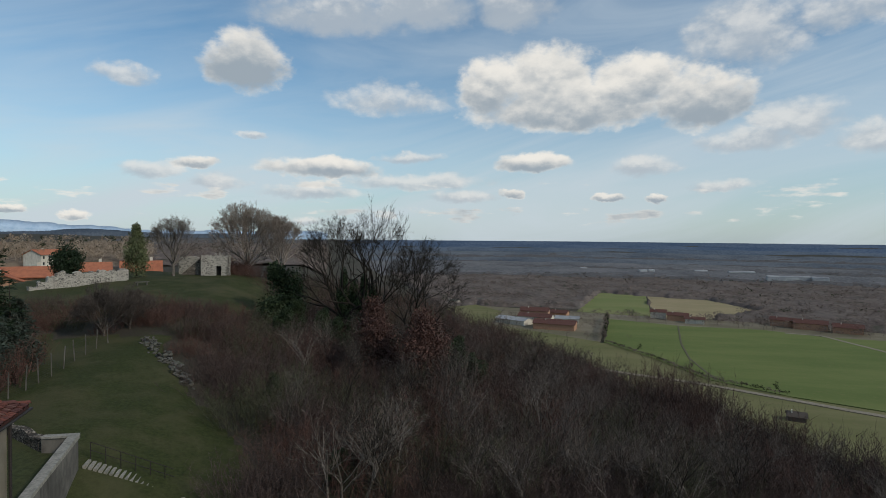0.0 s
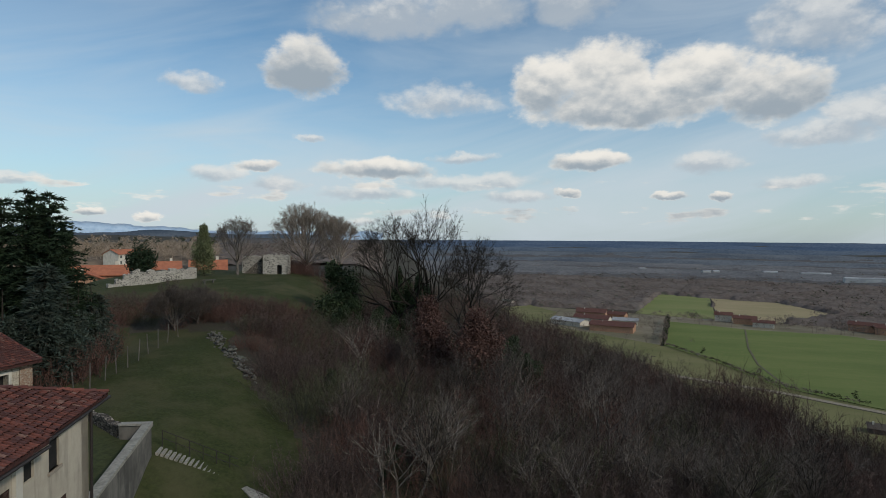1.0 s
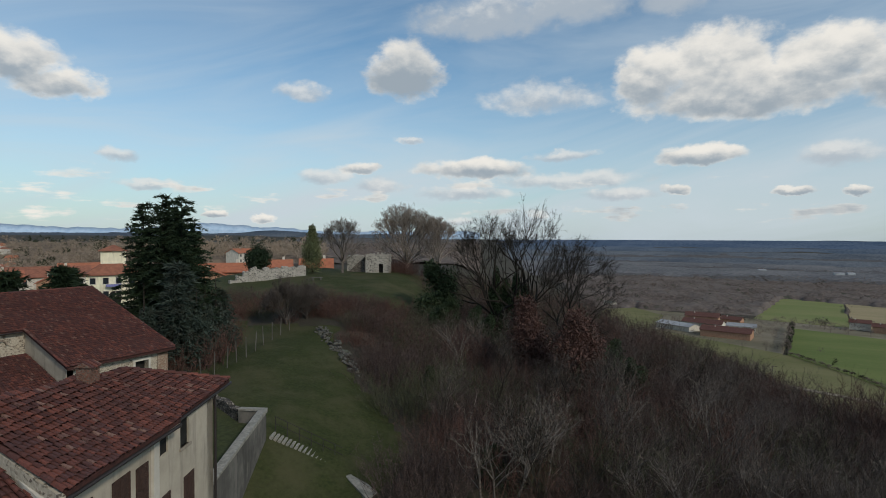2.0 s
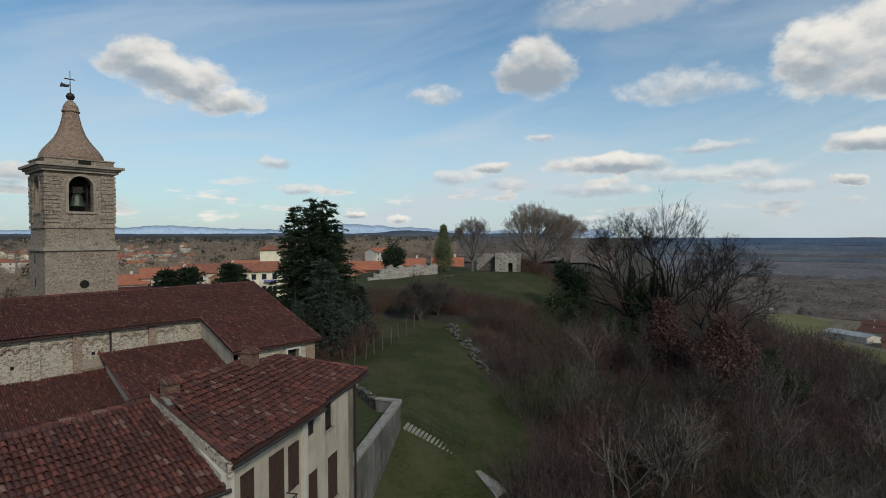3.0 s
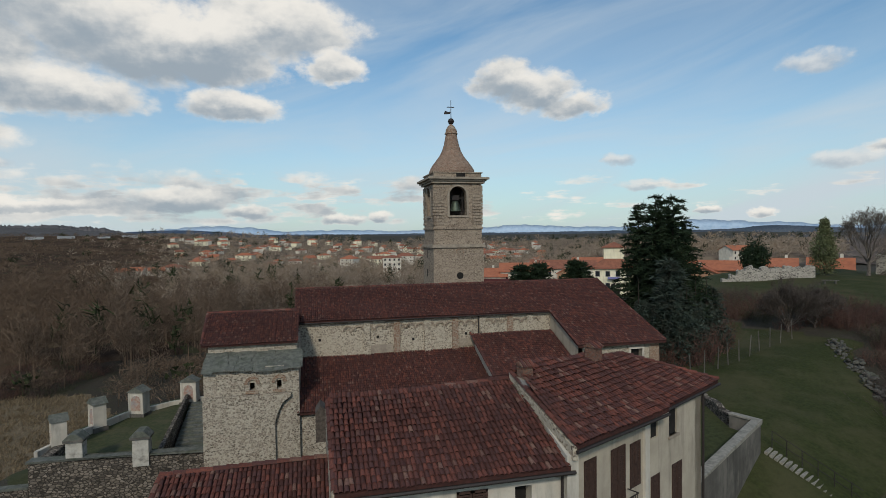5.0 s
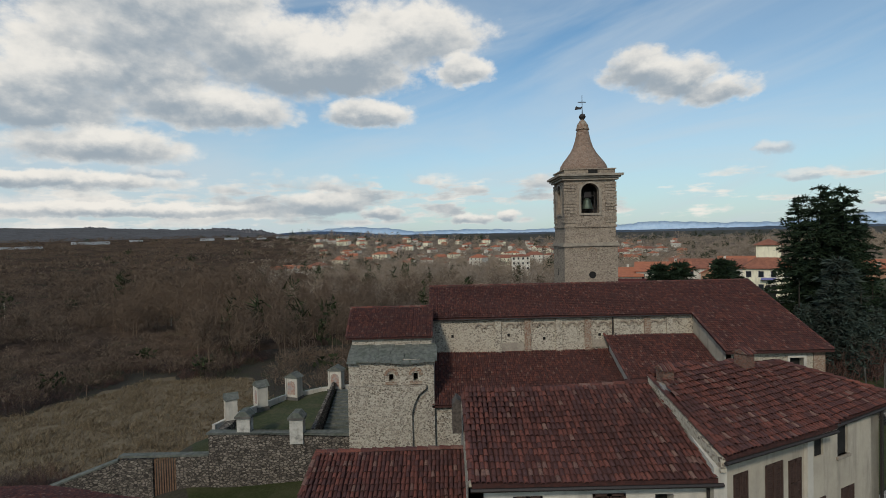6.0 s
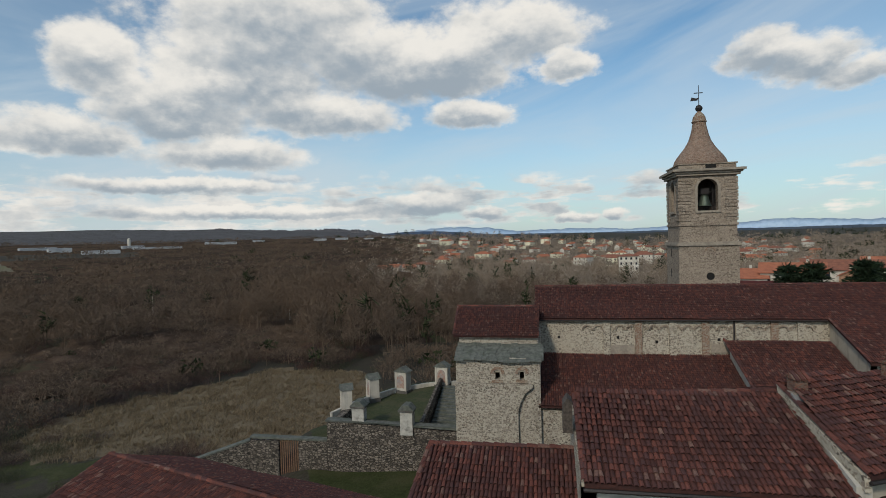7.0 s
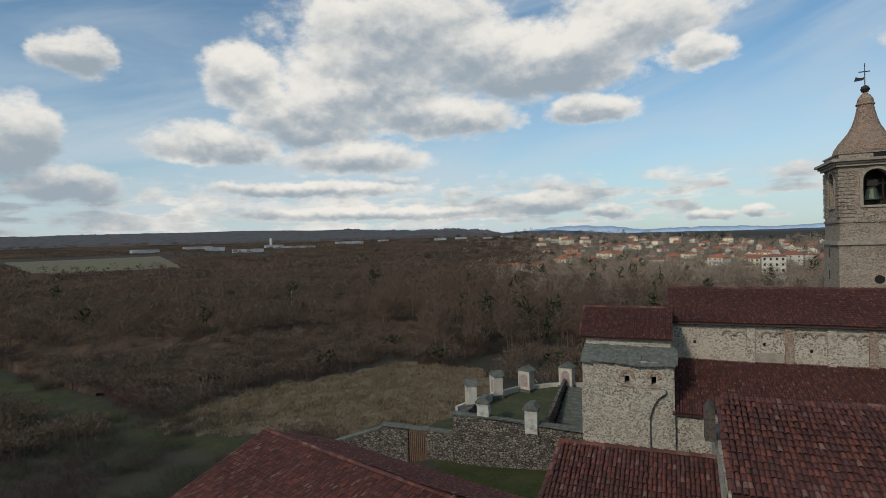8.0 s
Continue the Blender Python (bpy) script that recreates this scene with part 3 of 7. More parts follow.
def church_build():
    P = church
    # nave walls with shallow pilasters and an arched frieze
    part("nave_wall", wall_bm((-1.4, 40.25), 0, 26.0, -1, 10.78, 0.7), M_NAVE, P)
    part("far_wall", wall_bm((25.0, 50.0), 180, 26.4, -1, 10.6, 0.7), M_NAVE, P)
    bm = bmesh.new()
    prism(bm, [(-1.4, 40.95, -1), (-1.4, 49.3, -1), (-1.4, 49.3, 10.8), (-1.4, 45, 12.4), (-1.4, 40.95, 10.85)], (0.6, 0, 0))
    part("west_gable", bm, M_NAVE, P)
    bm = bmesh.new()
    prism(bm, [(24.6, 35.6, -1), (24.6, 54, -1), (24.6, 54, 9.0), (24.6, 45, 12.4), (24.6, 35.6, 8.85)], (0.5, 0, 0))
    part("east_gable", bm, M_BRICK, P)
    for x in (3.6, 5.85, 8.2, 10.4, 12.6, 14.9, 16.6):
        bm = bmesh.new()
        box(bm, x - 0.24, x + 0.24, 40.11, 40.27, 6.6, 10.6)
        part("pilaster", bm, M_BRICK if x in (5.85, 10.4, 14.9) else M_NAVE, P)
    x = 2.2
    while x < 17.6:
        part("frieze_arch", arc_bm(x, 40.12, 9.98, 0.27, 0.37, 0.15), M_TOWER, P)
        x += 0.78
    for x0, x1, z in ((3.75, 5.55, 8.2), (10.75, 12.35, 8.35)):
        bm = bmesh.new()
        box(bm, x0, x1, 40.17, 40.3, z, z + 0.62)
        part("blocked_window", bm, M_BAND, P, "pale plastered blocked window")
    # Putlog holes: near-black blocks on the wall, painted as their shade.
    for x, z in ((0.15, 9.3), (4.4, 9.3), (7.1, 9.0), (11.3, 9.2)):
        bm = bmesh.new()
        box(bm, x - 0.09, x + 0.09, 40.22, 40.3, z, z + 0.2)
        part("putlog_hole", bm, M_DARK, P)
    bm = bmesh.new()
    lathe(bm, [(0.055, 0), (0.055, 3.2)], (12.25, 40.06, 7.6), 8)
    part("drainpipe", bm, M_IRON, P, "dark metal drainpipe")
    pipe("gutter", (-1.6, 39.9, 10.7), (18.1, 39.9, 10.7), 0.045, M_IRON, P)
    # nave roof, which runs on lower over the east end
    tiled("nave_roof", [(-1.65, 39.95, 10.81), (18.2, 39.95, 10.81), (18.2, 45.0, 12.73), (-1.65, 45.0, 12.73)], P, seed=2, thick=0.1)
    tiled("east_roof", [(18.2, 35.0, 8.93), (25.35, 35.0, 8.93), (25.2, 45.0, 12.73), (18.2, 45.0, 12.73)], P, seed=3)
    tiled("far_roof", [(25.2, 54.5, 9.12), (-1.65, 50.5, 10.64), (-1.65, 45.0, 12.73), (25.2, 45.0, 12.73)], P, tiles=False)
    ridge_row("ridge_tiles", (-1.65, 45.0, 12.74), (25.25, 45.0, 12.74), P)
    ridge_row("verge_tiles", (25.3, 35.0, 8.95), (25.2, 45.0, 12.75), P, 0.2)
    ridge_row("verge_tiles", (18.2, 35.0, 8.95), (18.2, 39.95, 10.83), P, 0.18)
    # choir wall under the lower eave, with its side wall towards the sacristy
    part("choir_wall", wall_bm((18.4, 35.5), 0, 6.5, -1, 8.85, 0.6, [(4.25, 5.2, 7.0, 8.35)]), M_NAVE, P)
    bm = bmesh.new()
    box(bm, 24.25, 25.02, 35.42, 36.0, -1, 8.85)
    part("brick_corner", bm, M_BRICK, P, "worn orange brick corner")
    bm = bmesh.new()
    prism(bm, [(18.35, 35.5, 4), (18.35, 40.2, 4), (18.35, 40.2, 10.72), (18.35, 35.5, 8.92)], (0.4, 0, 0))
    part("choir_side_wall", bm, M_CREAM, P)
    part("window_surround", frame_bm((18.4, 35.42), 0, 4.25, 5.2, 7.0, 8.35, 0.16, 0.12), M_WHITE, P, "white plaster window surround")
    # Near-black sheet painted as the shade behind the choir window.
    bm = bmesh.new()
    box(bm, 22.6, 23.65, 35.9, 36.0, 6.9, 8.4)
    part("window_dark", bm, M_DARK, P)
    # south aisle
    tiled("aisle_roof", [(-1.35, 34.4, 5.95), (17.8, 34.4, 5.95), (17.8, 40.24, 8.14), (-1.35, 40.24, 8.14)], P, seed=4, thick=0.12)
    part("aisle_wall", wall_bm((-1.3, 34.75), 0, 19, -1, 5.9, 0.6), M_PORTAL, P)
    # west block: tall rubble porch tower with a slab ledge under its roof
    part("west_block_wall", wall_bm((-6.75, 34.4), 0, 5.55, -2, 9.05, 0.8, [(2.62, 2.92, 7.62, 8.1), (4.22, 4.5, 7.62, 8.15)]), M_PORTAL, P)
    bm = bmesh.new()
    box(bm, -6.75, -6.15, 35.2, 36.05, -2, 9.0)
    box(bm, -6.75, -6.15, 36.56, 44.2, -2, 10.3)
    part("west_block_side", bm, M_PORTAL, P)
    bm = bmesh.new()
    box(bm, -1.8, -1.2, 35.2, 36.05, 3.0, 9.0)
    box(bm, -1.8, -1.2, 36.56, 39.95, 3.0, 10.2)
    part("west_block_side", bm, M_PORTAL, P)
    for x in (-4.13, -2.53):
        # Near-black sheet in place of the unlit inside.
        bm = bmesh.new()
        box(bm, x, x + 0.36, 35.1, 35.2, 7.55, 8.2)
        part("window_dark", bm, M_DARK, P)
        part("window_arch", arc_bm(x + 0.16, 34.30, 8.04, 0.26, 0.46, 0.1), M_BRICK, P, "crumbling stone window arch")
        bm = bmesh.new()
        box(bm, x - 0.22, x + 0.52, 34.26, 34.45, 7.45, 7.6)
        part("window_sill", bm, M_BRICK, P)
    bm = bmesh.new()
    prism(bm, [(-6.78, 34.12, -2), (-2.66, 34.12, -2), (-2.66, 34.12, 5.6), (-2.5, 34.12, 6.2), (-2.2, 34.12, 6.8), (-1.7, 34.12, 7.2), (-1.7, 34.12, 7.4), (-6.78, 34.12, 7.4)], (0, 0.29, 0))
    part("thick_facing", bm, M_PORTAL, P)
    rng = random.Random(8)
    for row in range(7):
        y0, y1 = 34.1 + row * 0.26, 34.1 + row * 0.26 + 0.42
        x = -6.86 + rng.uniform(0, 0.12)
        while x < -1.0:
            w = min(rng.uniform(0.28, 0.7), -0.95 - x)
            if w < 0.12:
                break
            sagz = (0.10 * math.sin((x + 7) / 6.2 * math.pi * 2.4) - 0.08) * (1 - row / 7) + rng.uniform(-0.03, 0.03)
            z0 = 9.02 + row * 0.087 + sagz
            bm = bmesh.new()
            prism(bm, [(x, y0 + rng.uniform(-0.12, 0.05), z0), (x + w - 0.02, y0 + rng.uniform(-0.12, 0.05), z0 + rng.uniform(-0.03, 0.03)), (x + w - 0.02, y1, z0 + 0.2), (x, y1, z0 + 0.2)], (0, 0, -0.05))
            part("ledge_slab", bm, M_SLATE, P)
            x += w
    part("upper_wall", wall_bm((-6.75, 36.05), 0, 5.4, 8.9, 10.25, 0.5), M_PORTAL, P)
    tiled("west_roof", [(-7.1, 35.75, 10.25), (-1.3, 35.75, 10.25), (-1.3, 39.7, 11.74), (-7.35, 39.7, 11.74)], P, seed=5, thick=0.1)
    tiled("west_roof_far", [(-1.3, 44.2, 10.1), (-7.35, 44.2, 10.1), (-7.35, 39.7, 11.74), (-1.3, 39.7, 11.74)], P, tiles=False)
    ridge_row("ridge_tiles", (-7.4, 39.7, 11.76), (-1.4, 39.7, 11.76), P)
    ridge_row("verge_tiles", (-7.1, 35.75, 10.27), (-7.35, 39.7, 11.76), P, 0.2)
    # sacristy between the aisle and the house
    tiled("sacristy_roof", [(11.75, 28.5, 4.94), (18.3, 28.5, 4.94), (18.3, 39.95, 9.3), (11.6, 39.95, 9.3)], P, seed=6)
    bm = bmesh.new()
    prism(bm, [(11.9, 29, -1), (11.9, 39.9, -1), (11.9, 39.9, 9.12), (11.9, 29, 4.98)], (0.5, 0, 0))
    part("sacristy_wall", bm, M_WHITE, P)
    ridge_row("verge_tiles", (11.7, 28.5, 4.97), (11.55, 39.95, 9.33), P, 0.2)


church_build()


def tower_build():
    T = thing("bell_tower", "square stone bell tower with an arched belfry and bulbous brick spire", "bell tower", at=(14, 53.5, 0))
    x0, x1, y0, y1 = 11.15, 16.22, 51.0, 56.0
    cx, cy = (x0 + x1) / 2, (y0 + y1) / 2
    for ang, p in ((0, (x0, y0)), (90, (x1, y0)), (180, (x1, y1)), (270, (x0, y1))):
        L = 5.07 if ang in (0, 180) else 5.0
        if ang in (90, 270):
            p, L = (p[0], p[1] + (0.8 if ang == 90 else -0.8)), L - 1.6
        part("shaft_wall", wall_bm(p, ang, L, -1, 15.75, 0.8), M_TOWER, T)
    bm = bmesh.new()
    box(bm, x0 - 0.16, x1 + 0.16, y0 - 0.16, y1 + 0.16, 15.75, 15.92)
    box(bm, x0 - 0.08, x1 + 0.08, y0 - 0.08, y1 + 0.08, 15.92, 16.08)
    part("string_course", bm, M_BAND, T)
    a, b = x0 + 0.12, x1 - 0.12
    c, d = y0 + 0.12, y1 - 0.12
    ow = 0.86
    for ang, p in ((0, (a, c)), (90, (b, c)), (180, (b, d)), (270, (a, d))):
        L = (b - a) if ang in (0, 180) else (d - c)
        if ang in (90, 270):
            p, L = (p[0], p[1] + (0.7 if ang == 90 else -0.7)), L - 1.4
        part("belfry_wall", wall_bm(p, ang, L, 16.08, 22.1, 0.7, [(L / 2 - ow, L / 2 + ow, 18.9, 21.75)]), M_TOWER, T)
        m = Matrix.Translation((p[0], p[1], 0)) @ Matrix.Rotation(radians(ang), 4, "Z")
        # the round head of the opening
        bm = bmesh.new()
        n = 8
        head = [(ow * math.cos(t), 20.89 + ow * math.sin(t)) for t in np.linspace(0, math.pi, 2 * n + 1)] + [(-ow, 21.78), (ow, 21.78)]
        prism(bm, [m @ Vector((L / 2 + u, 0.02, z)) for u, z in head], m.to_3x3() @ Vector((0, 0.66, 0)))
        part("arch_head", bm, M_TOWER, T)
        bm = bmesh.new()
        for k in range(2 * n):
            t0, t1 = math.pi * k / (2 * n), math.pi * (k + 1) / (2 * n)
            q = [(ow * math.cos(t0), 20.89 + ow * math.sin(t0)), (ow * math.cos(t1), 20.89 + ow * math.sin(t1)), ((ow + .22) * math.cos(t1), 20.89 + (ow + .22) * math.sin(t1)), ((ow + .22) * math.cos(t0), 20.89 + (ow + .22) * math.sin(t0))]
            prism(bm, [m @ Vector((L / 2 + u, -0.07, z)) for u, z in q], m.to_3x3() @ Vector((0, 0.1, 0)))
        for s in (-1, 1):
            for v in box(bm, L / 2 + s * (ow + .11) - .11, L / 2 + s * (ow + .11) + .11, -0.07, 0.03, 18.9, 20.89):
                v.co = m @ v.co
        part("arch_moulding", bm, M_BAND, T)
        bm = bmesh.new()
        for v in box(bm, L / 2 - ow - 0.2, L / 2 + ow + 0.2, -0.12, 0.1, 18.72, 18.9):
            v.co = m @ v.co
        part("belfry_sill", bm, M_BAND, T)
        # rusticated corner pilasters, course by course
        rng = random.Random(ang)
        e = 0.79 if ang in (90, 270) else 0.08
        for s0, s1 in ((-e, 0.98 - (e - 0.08)), (L - 0.98 + (e - 0.08), L + e)):
            z = 18.0
            while z < 21.9:
                bm = bmesh.new()
                for v in box(bm, s0 + rng.uniform(-0.03, 0.03), s1 + rng.uniform(-0.03, 0.03), -0.08 + rng.uniform(-0.025, 0.025), 0.02, z, z + 0.255):
                    v.co = m @ v.co
                part("quoin", bm, M_TOWER, T)
                z += 0.3
        bm = bmesh.new()
        for v in box(bm, 0.03 - e, L + e - 0.03, -0.1, 0.02, 17.55, 17.75):
            v.co = m @ v.co
        for v in box(bm, 0.08 - e, L + e - 0.08, -0.05, 0.02, 16.08, 16.5):
            v.co = m @ v.co
        part("belfry_plinth", bm, M_TOWER, T)
    bm = bmesh.new()
    for g, z, h in ((0.15, 22.05, 0.2), (0.3, 22.25, 0.17), (0.52, 22.42, 0.2)):
        box(bm, x0 - g, x1 + g, y0 - g, y1 + g, z, z + h)
    part("cornice", bm, M_BAND, T, "moulded pale stone cornice")
    bm = bmesh.new()
    box(bm, x0 + 0.12, x1 - 0.12, y0 + 0.12, y1 - 0.12, 22.62, 23.05)
    box(bm, x0 + 0.02, x1 - 0.02, y0 + 0.02, y1 - 0.02, 23.052, 23.15)
    part("attic", bm, M_TOWER, T)
    # Near-black block painted as the shade of an attic gap.
    bm = bmesh.new()
    box(bm, cx - 0.15, cx + 0.75, y0 + 0.08, y0 + 0.3, 22.64, 23.04)
    part("attic_opening", bm, M_DARK, T)
    bm = bmesh.new()
    lathe(bm, [(2.32, 0), (2.34, 0.2), (2.24, 0.5), (2.0, 0.88), (1.66, 1.32), (1.29, 1.8), (1.0, 2.35), (0.80, 2.95), (0.66, 3.55), (0.57, 4.05)], (cx, cy, 23.15), 16)
    part("spire", bm, M_SPIRE, T, "flared brick spire with a rounded foot")
    bm = bmesh.new()
    lathe(bm, [(0.62, 0), (0.68, 0.08), (0.6, 0.2), (0.55, 0.5), (0.34, 0.85), (0.14, 1.05)], (cx, cy, 27.2), 16)
    part("spire_cap", bm, M_BRICK, T)
    bm = bmesh.new()
    lathe(bm, [(0.05, 0), (0.24, 0.1), (0.34, 0.32), (0.24, 0.55), (0.05, 0.66)], (cx, cy, 28.22), 14)
    part("ball", bm, M_IRON, T, "dark copper ball")
    bm = bmesh.new()
    lathe(bm, [(0.04, 0), (0.025, 1.9)], (cx, cy, 28.8), 6)
    box(bm, cx - 0.42, cx + 0.36, cy - 0.02, cy + 0.02, 29.95, 30.03)
    prism(bm, [(cx - 0.75, cy, 29.25), (cx - 0.1, cy, 29.3), (cx - 0.02, cy, 29.55), (cx - 0.3, cy, 29.5), (cx - 0.62, cy, 29.62)], (0, 0.03, 0))
    part("weather_vane", bm, M_IRON, T, "iron cockerel vane and cross")
    # bell and its frame
    bm = bmesh.new()
    lathe(bm, [(0.62, 0), (0.55, 0.12), (0.42, 0.45), (0.34, 0.85), (0.2, 1.02), (0.05, 1.08)], (cx, cy - 1.3, 19.35), 20)
    bell = part("bell", bm, M_BRONZE, T, "green-grey bronze bell")
    bm = bmesh.new()
    for z in (19.3, 20.6):
        box(bm, cx - 1.9, cx + 1.9, cy - 1.35, cy - 1.2, z, z + 0.09)
    for xx in (-0.72, 0.72):
        box(bm, cx + xx - 0.04, cx + xx + 0.04, cy - 1.35, cy - 1.25, 17.6, 21.6)
    box(bm, cx - 0.35, cx + 0.35, cy - 1.5, cy - 1.1, 20.45, 20.95)
    part("bell_frame", bm, M_IRON, T)
    bm = bmesh.new()
    box(bm, x0 + 0.8, x1 - 0.8, y0 + 0.8, y1 - 0.8, 17.5, 17.7)
    part("belfry_floor", bm, M_WOOD, T)
    # Added panel that blocks the far opening, so the belfry looks dark.
    bm = bmesh.new()
    box(bm, x0 + 1.0, x1 - 1.0, cy + 0.4, cy + 0.5, 17.7, 21.9)
    part("sound_board", bm, M_WOOD, T)
    # round hole and slits as near-black pieces painted as their shade, and blind arch on the shaft
    bm = bmesh.new()
    ring = [(cx + 0.1 + 0.34 * math.cos(k * math.pi / 9), y0 - 0.02, 13.0 + 0.34 * math.sin(k * math.pi / 9)) for k in range(18)]
    prism(bm, ring, (0, 0.06, 0))
    part("round_window", bm, M_DARK, T)
    part("blind_arch", arc_bm(cx + 0.1, y0 - 0.03, 15.2, 0.36, 0.46, 0.06), M_BRICK, T)
    for yy, z in ((53.9, 12.8), (53.9, 14.7)):
        bm = bmesh.new()
        box(bm, x0 - 0.02, x0 + 0.1, yy, yy + 0.22, z, z + 0.75)
        part("slit", bm, M_DARK, T)


tower_build()


def shutters(P, name, p0, ang, a0, a1, z0, z1, out=0.05, leaves=2, open_=False):
    """Louvred shutters closed over an opening, on a wall line."""
    m = Matrix.Translation((p0[0], p0[1], 0)) @ Matrix.Rotation(radians(ang), 4, "Z")
    w = (a1 - a0) / leaves
    for k in range(leaves):
        bm = bmesh.new()
        s0, s1 = a0 + k * w + 0.01, a0 + (k + 1) * w - 0.01
        vs = []
        for q in ((s0, s0 + 0.06, z0, z1), (s1 - 0.06, s1, z0, z1), (s0, s1, z0, z0 + 0.08), (s0, s1, z1 - 0.07, z1), (s0, s1, (z0 + z1) / 2 - 0.04, (z0 + z1) / 2 + 0.04)):
            vs += box(bm, q[0], q[1], -out, -out + 0.045, q[2], q[3])
        z = z0 + 0.1
        while z < z1 - 0.1:
            vs += box(bm, s0 + 0.05, s1 - 0.05, -out + 0.012, -out + 0.03, z, z + 0.05)
            z += 0.07
        for v in vs:
            v.co = m @ v.co
        part("shutter", bm, M_SHUT, P, "dark brown louvred shutter")


M_LEAD = speckled("pale_mortar", (0.17, 0.16, 0.155), (0.26, 0.25, 0.24), 6.0, (0.12, 0.11, 0.10), 1.5, 0.5)


def chimney(P, x, y, z, w, d, h, ang):
    m = pose(x, y, z, 0, 0, ang)
    bm = bmesh.new()
    for v in box(bm, -w / 2, w / 2, -d / 2, d / 2, -0.4, h):
        v.co = m @ v.co
    ch = part("chimney", bm, M_CHIM, P, "squat brick chimney with a tiled top")
    bm = bmesh.new()
    for v in box(bm, -w / 2 - 0.06, w / 2 + 0.06, -d / 2 - 0.06, d / 2 + 0.06, -0.4, 0.14):
        v.co = m @ v.co
    part("chimney_flashing", bm, M_BAND, P)
    bm = bmesh.new()
    prism(bm, [m @ Vector(c) for c in ((-w / 2 - 0.12, -d / 2 - 0.26, 0.0), (w / 2 + 0.12, -d / 2 - 0.26, 0.0), (w / 2 + 0.12, -d / 2, 0.14), (-w / 2 - 0.12, -d / 2, 0.14))], (0, 0, -0.08))
    part("flashing_apron", bm, M_LEAD, P, "grey mortar apron")
    bm = bmesh.new()
    prism(bm, [m @ Vector(c) for c in ((-w / 2 - 0.06, -d / 2 - 0.06, h), (-w / 2 - 0.06, d / 2 + 0.06, h), (-w / 2 - 0.06, 0, h + 0.15))], m.to_3x3() @ Vector((w + 0.12, 0, 0)))
    part("chimney_cap", bm, M_CHIM, ch)
    for xx in np.arange(-w / 2, w / 2, 0.16):
        bm = bmesh.new()
        prism(bm, [m @ Vector(c) for c in ((xx, -d / 2 - 0.1, h + 0.02), (xx + 0.1, -d / 2 - 0.1, h + 0.02), (xx + 0.1, 0.03, h + 0.2), (xx, 0.03, h + 0.2))], (0, 0, -0.05))
        part("cap_tile", bm, M_TILE1, ch)


def house_build():
    # angled wing with the balcony
    H = thing("rectory_wing", "cream plastered three-storey rectory wing with brown shutters", "house", at=(10, 17, 0))
    ang = 27.5
    cu, su = math.cos(radians(ang)), math.sin(radians(ang))
    wp = (7.15, 13.86)   # start of the facade
    L = 8.1

    def on(a, t=0.0):
        return (wp[0] + a * cu - t * su, wp[1] + a * su + t * cu)
    holes = [(0.35, 0.98, 8.85, 10.25), (1.78, 2.62, 8.0, 10.2), (2.9, 3.55, 8.62, 10.1), (4.25, 4.75, 9.9, 10.78), (5.55, 6.15, 9.68, 10.78), (4.25, 4.85, 6.6, 8.6), (5.75, 6.5, 6.9, 8.6)]
    part("facade", wall_bm(wp, ang, L, 0.5, 10.86, 0.5, holes), M_CREAM, H)
    part("end_wall", wall_bm(on(L), ang + 90, 4.6, 0.5, 10.8, 0.5), M_CREAM, H)
    part("back_wall", wall_bm(on(L, 5.0), ang + 180, 8.1, 0.5, 10.8, 0.4), M_CREAM, H)
    part("near_end_wall", wall_bm((6.62, 17.6), -90, 4.2, 0.5, 11.9, 0.35, (), 10.75), M_WHITE, H)
    bm = bmesh.new()
    m = pose(wp[0], wp[1], 0, 0, 0, ang)
    for v in box(bm, 3.72, 4.02, -0.1, 0.05, 0.5, 10.8):
        v.co = m @ v.co
    part("corner_strip", bm, M_WHITE, H, "pale plaster strip between two bays")
    for h in (holes[0], holes[1], holes[2], holes[5], holes[6]):
        shutters(H, "shutter", wp, ang, h[0], h[1], h[2], h[3], 0.03, 2 if h[1] - h[0] > 0.62 else 1)
    # A near-black sheet in each opening stands for the shaded room.
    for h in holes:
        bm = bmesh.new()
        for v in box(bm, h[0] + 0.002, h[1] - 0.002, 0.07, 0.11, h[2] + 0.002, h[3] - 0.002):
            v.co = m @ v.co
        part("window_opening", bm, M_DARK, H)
    for h in (holes[0], holes[4], holes[6]):
        bm = bmesh.new()
        for v in box(bm, h[0] - 0.08, h[1] + 0.08, -0.07, 0.1, h[2] - 0.09, h[2]):
            v.co = m @ v.co
        part("window_sill", bm, M_BAND, H)
    # balcony: slab and iron railing
    bm = bmesh.new()
    for v in box(bm, 1.7, 2.8, -0.42, 0.02, 7.72, 7.84):
        v.co = m @ v.co
    bal = part("balcony", bm, M_BAND, H, "small stone balcony with iron railing")
    for z in (7.92, 8.66):
        bm = bmesh.new()
        for v in box(bm, 1.72, 2.78, -0.40, -0.37, z, z + 0.03):
            v.co = m @ v.co
        part("rail", bm, M_IRON, bal)
    for a in np.arange(1.74, 2.78, 0.12):
        bm = bmesh.new()
        for v in box(bm, a, a + 0.018, -0.395, -0.375, 7.84, 8.68):
            v.co = m @ v.co
        part("baluster", bm, M_IRON, bal)
    for a in (1.72, 2.755):
        bm = bmesh.new()
        for v in box(bm, a, a + 0.025, -0.39, 0.0, 8.66, 8.69):
            v.co = m @ v.co
        part("rail", bm, M_IRON, bal)
    # roof: front slope with a hipped end, back slope
    E0, E1 = (6.88, 13.28, 11.06), (15.62, 18.2, 11.0)
    A, B = (6.42, 17.27, 12.16), (12.3, 19.75, 11.93)
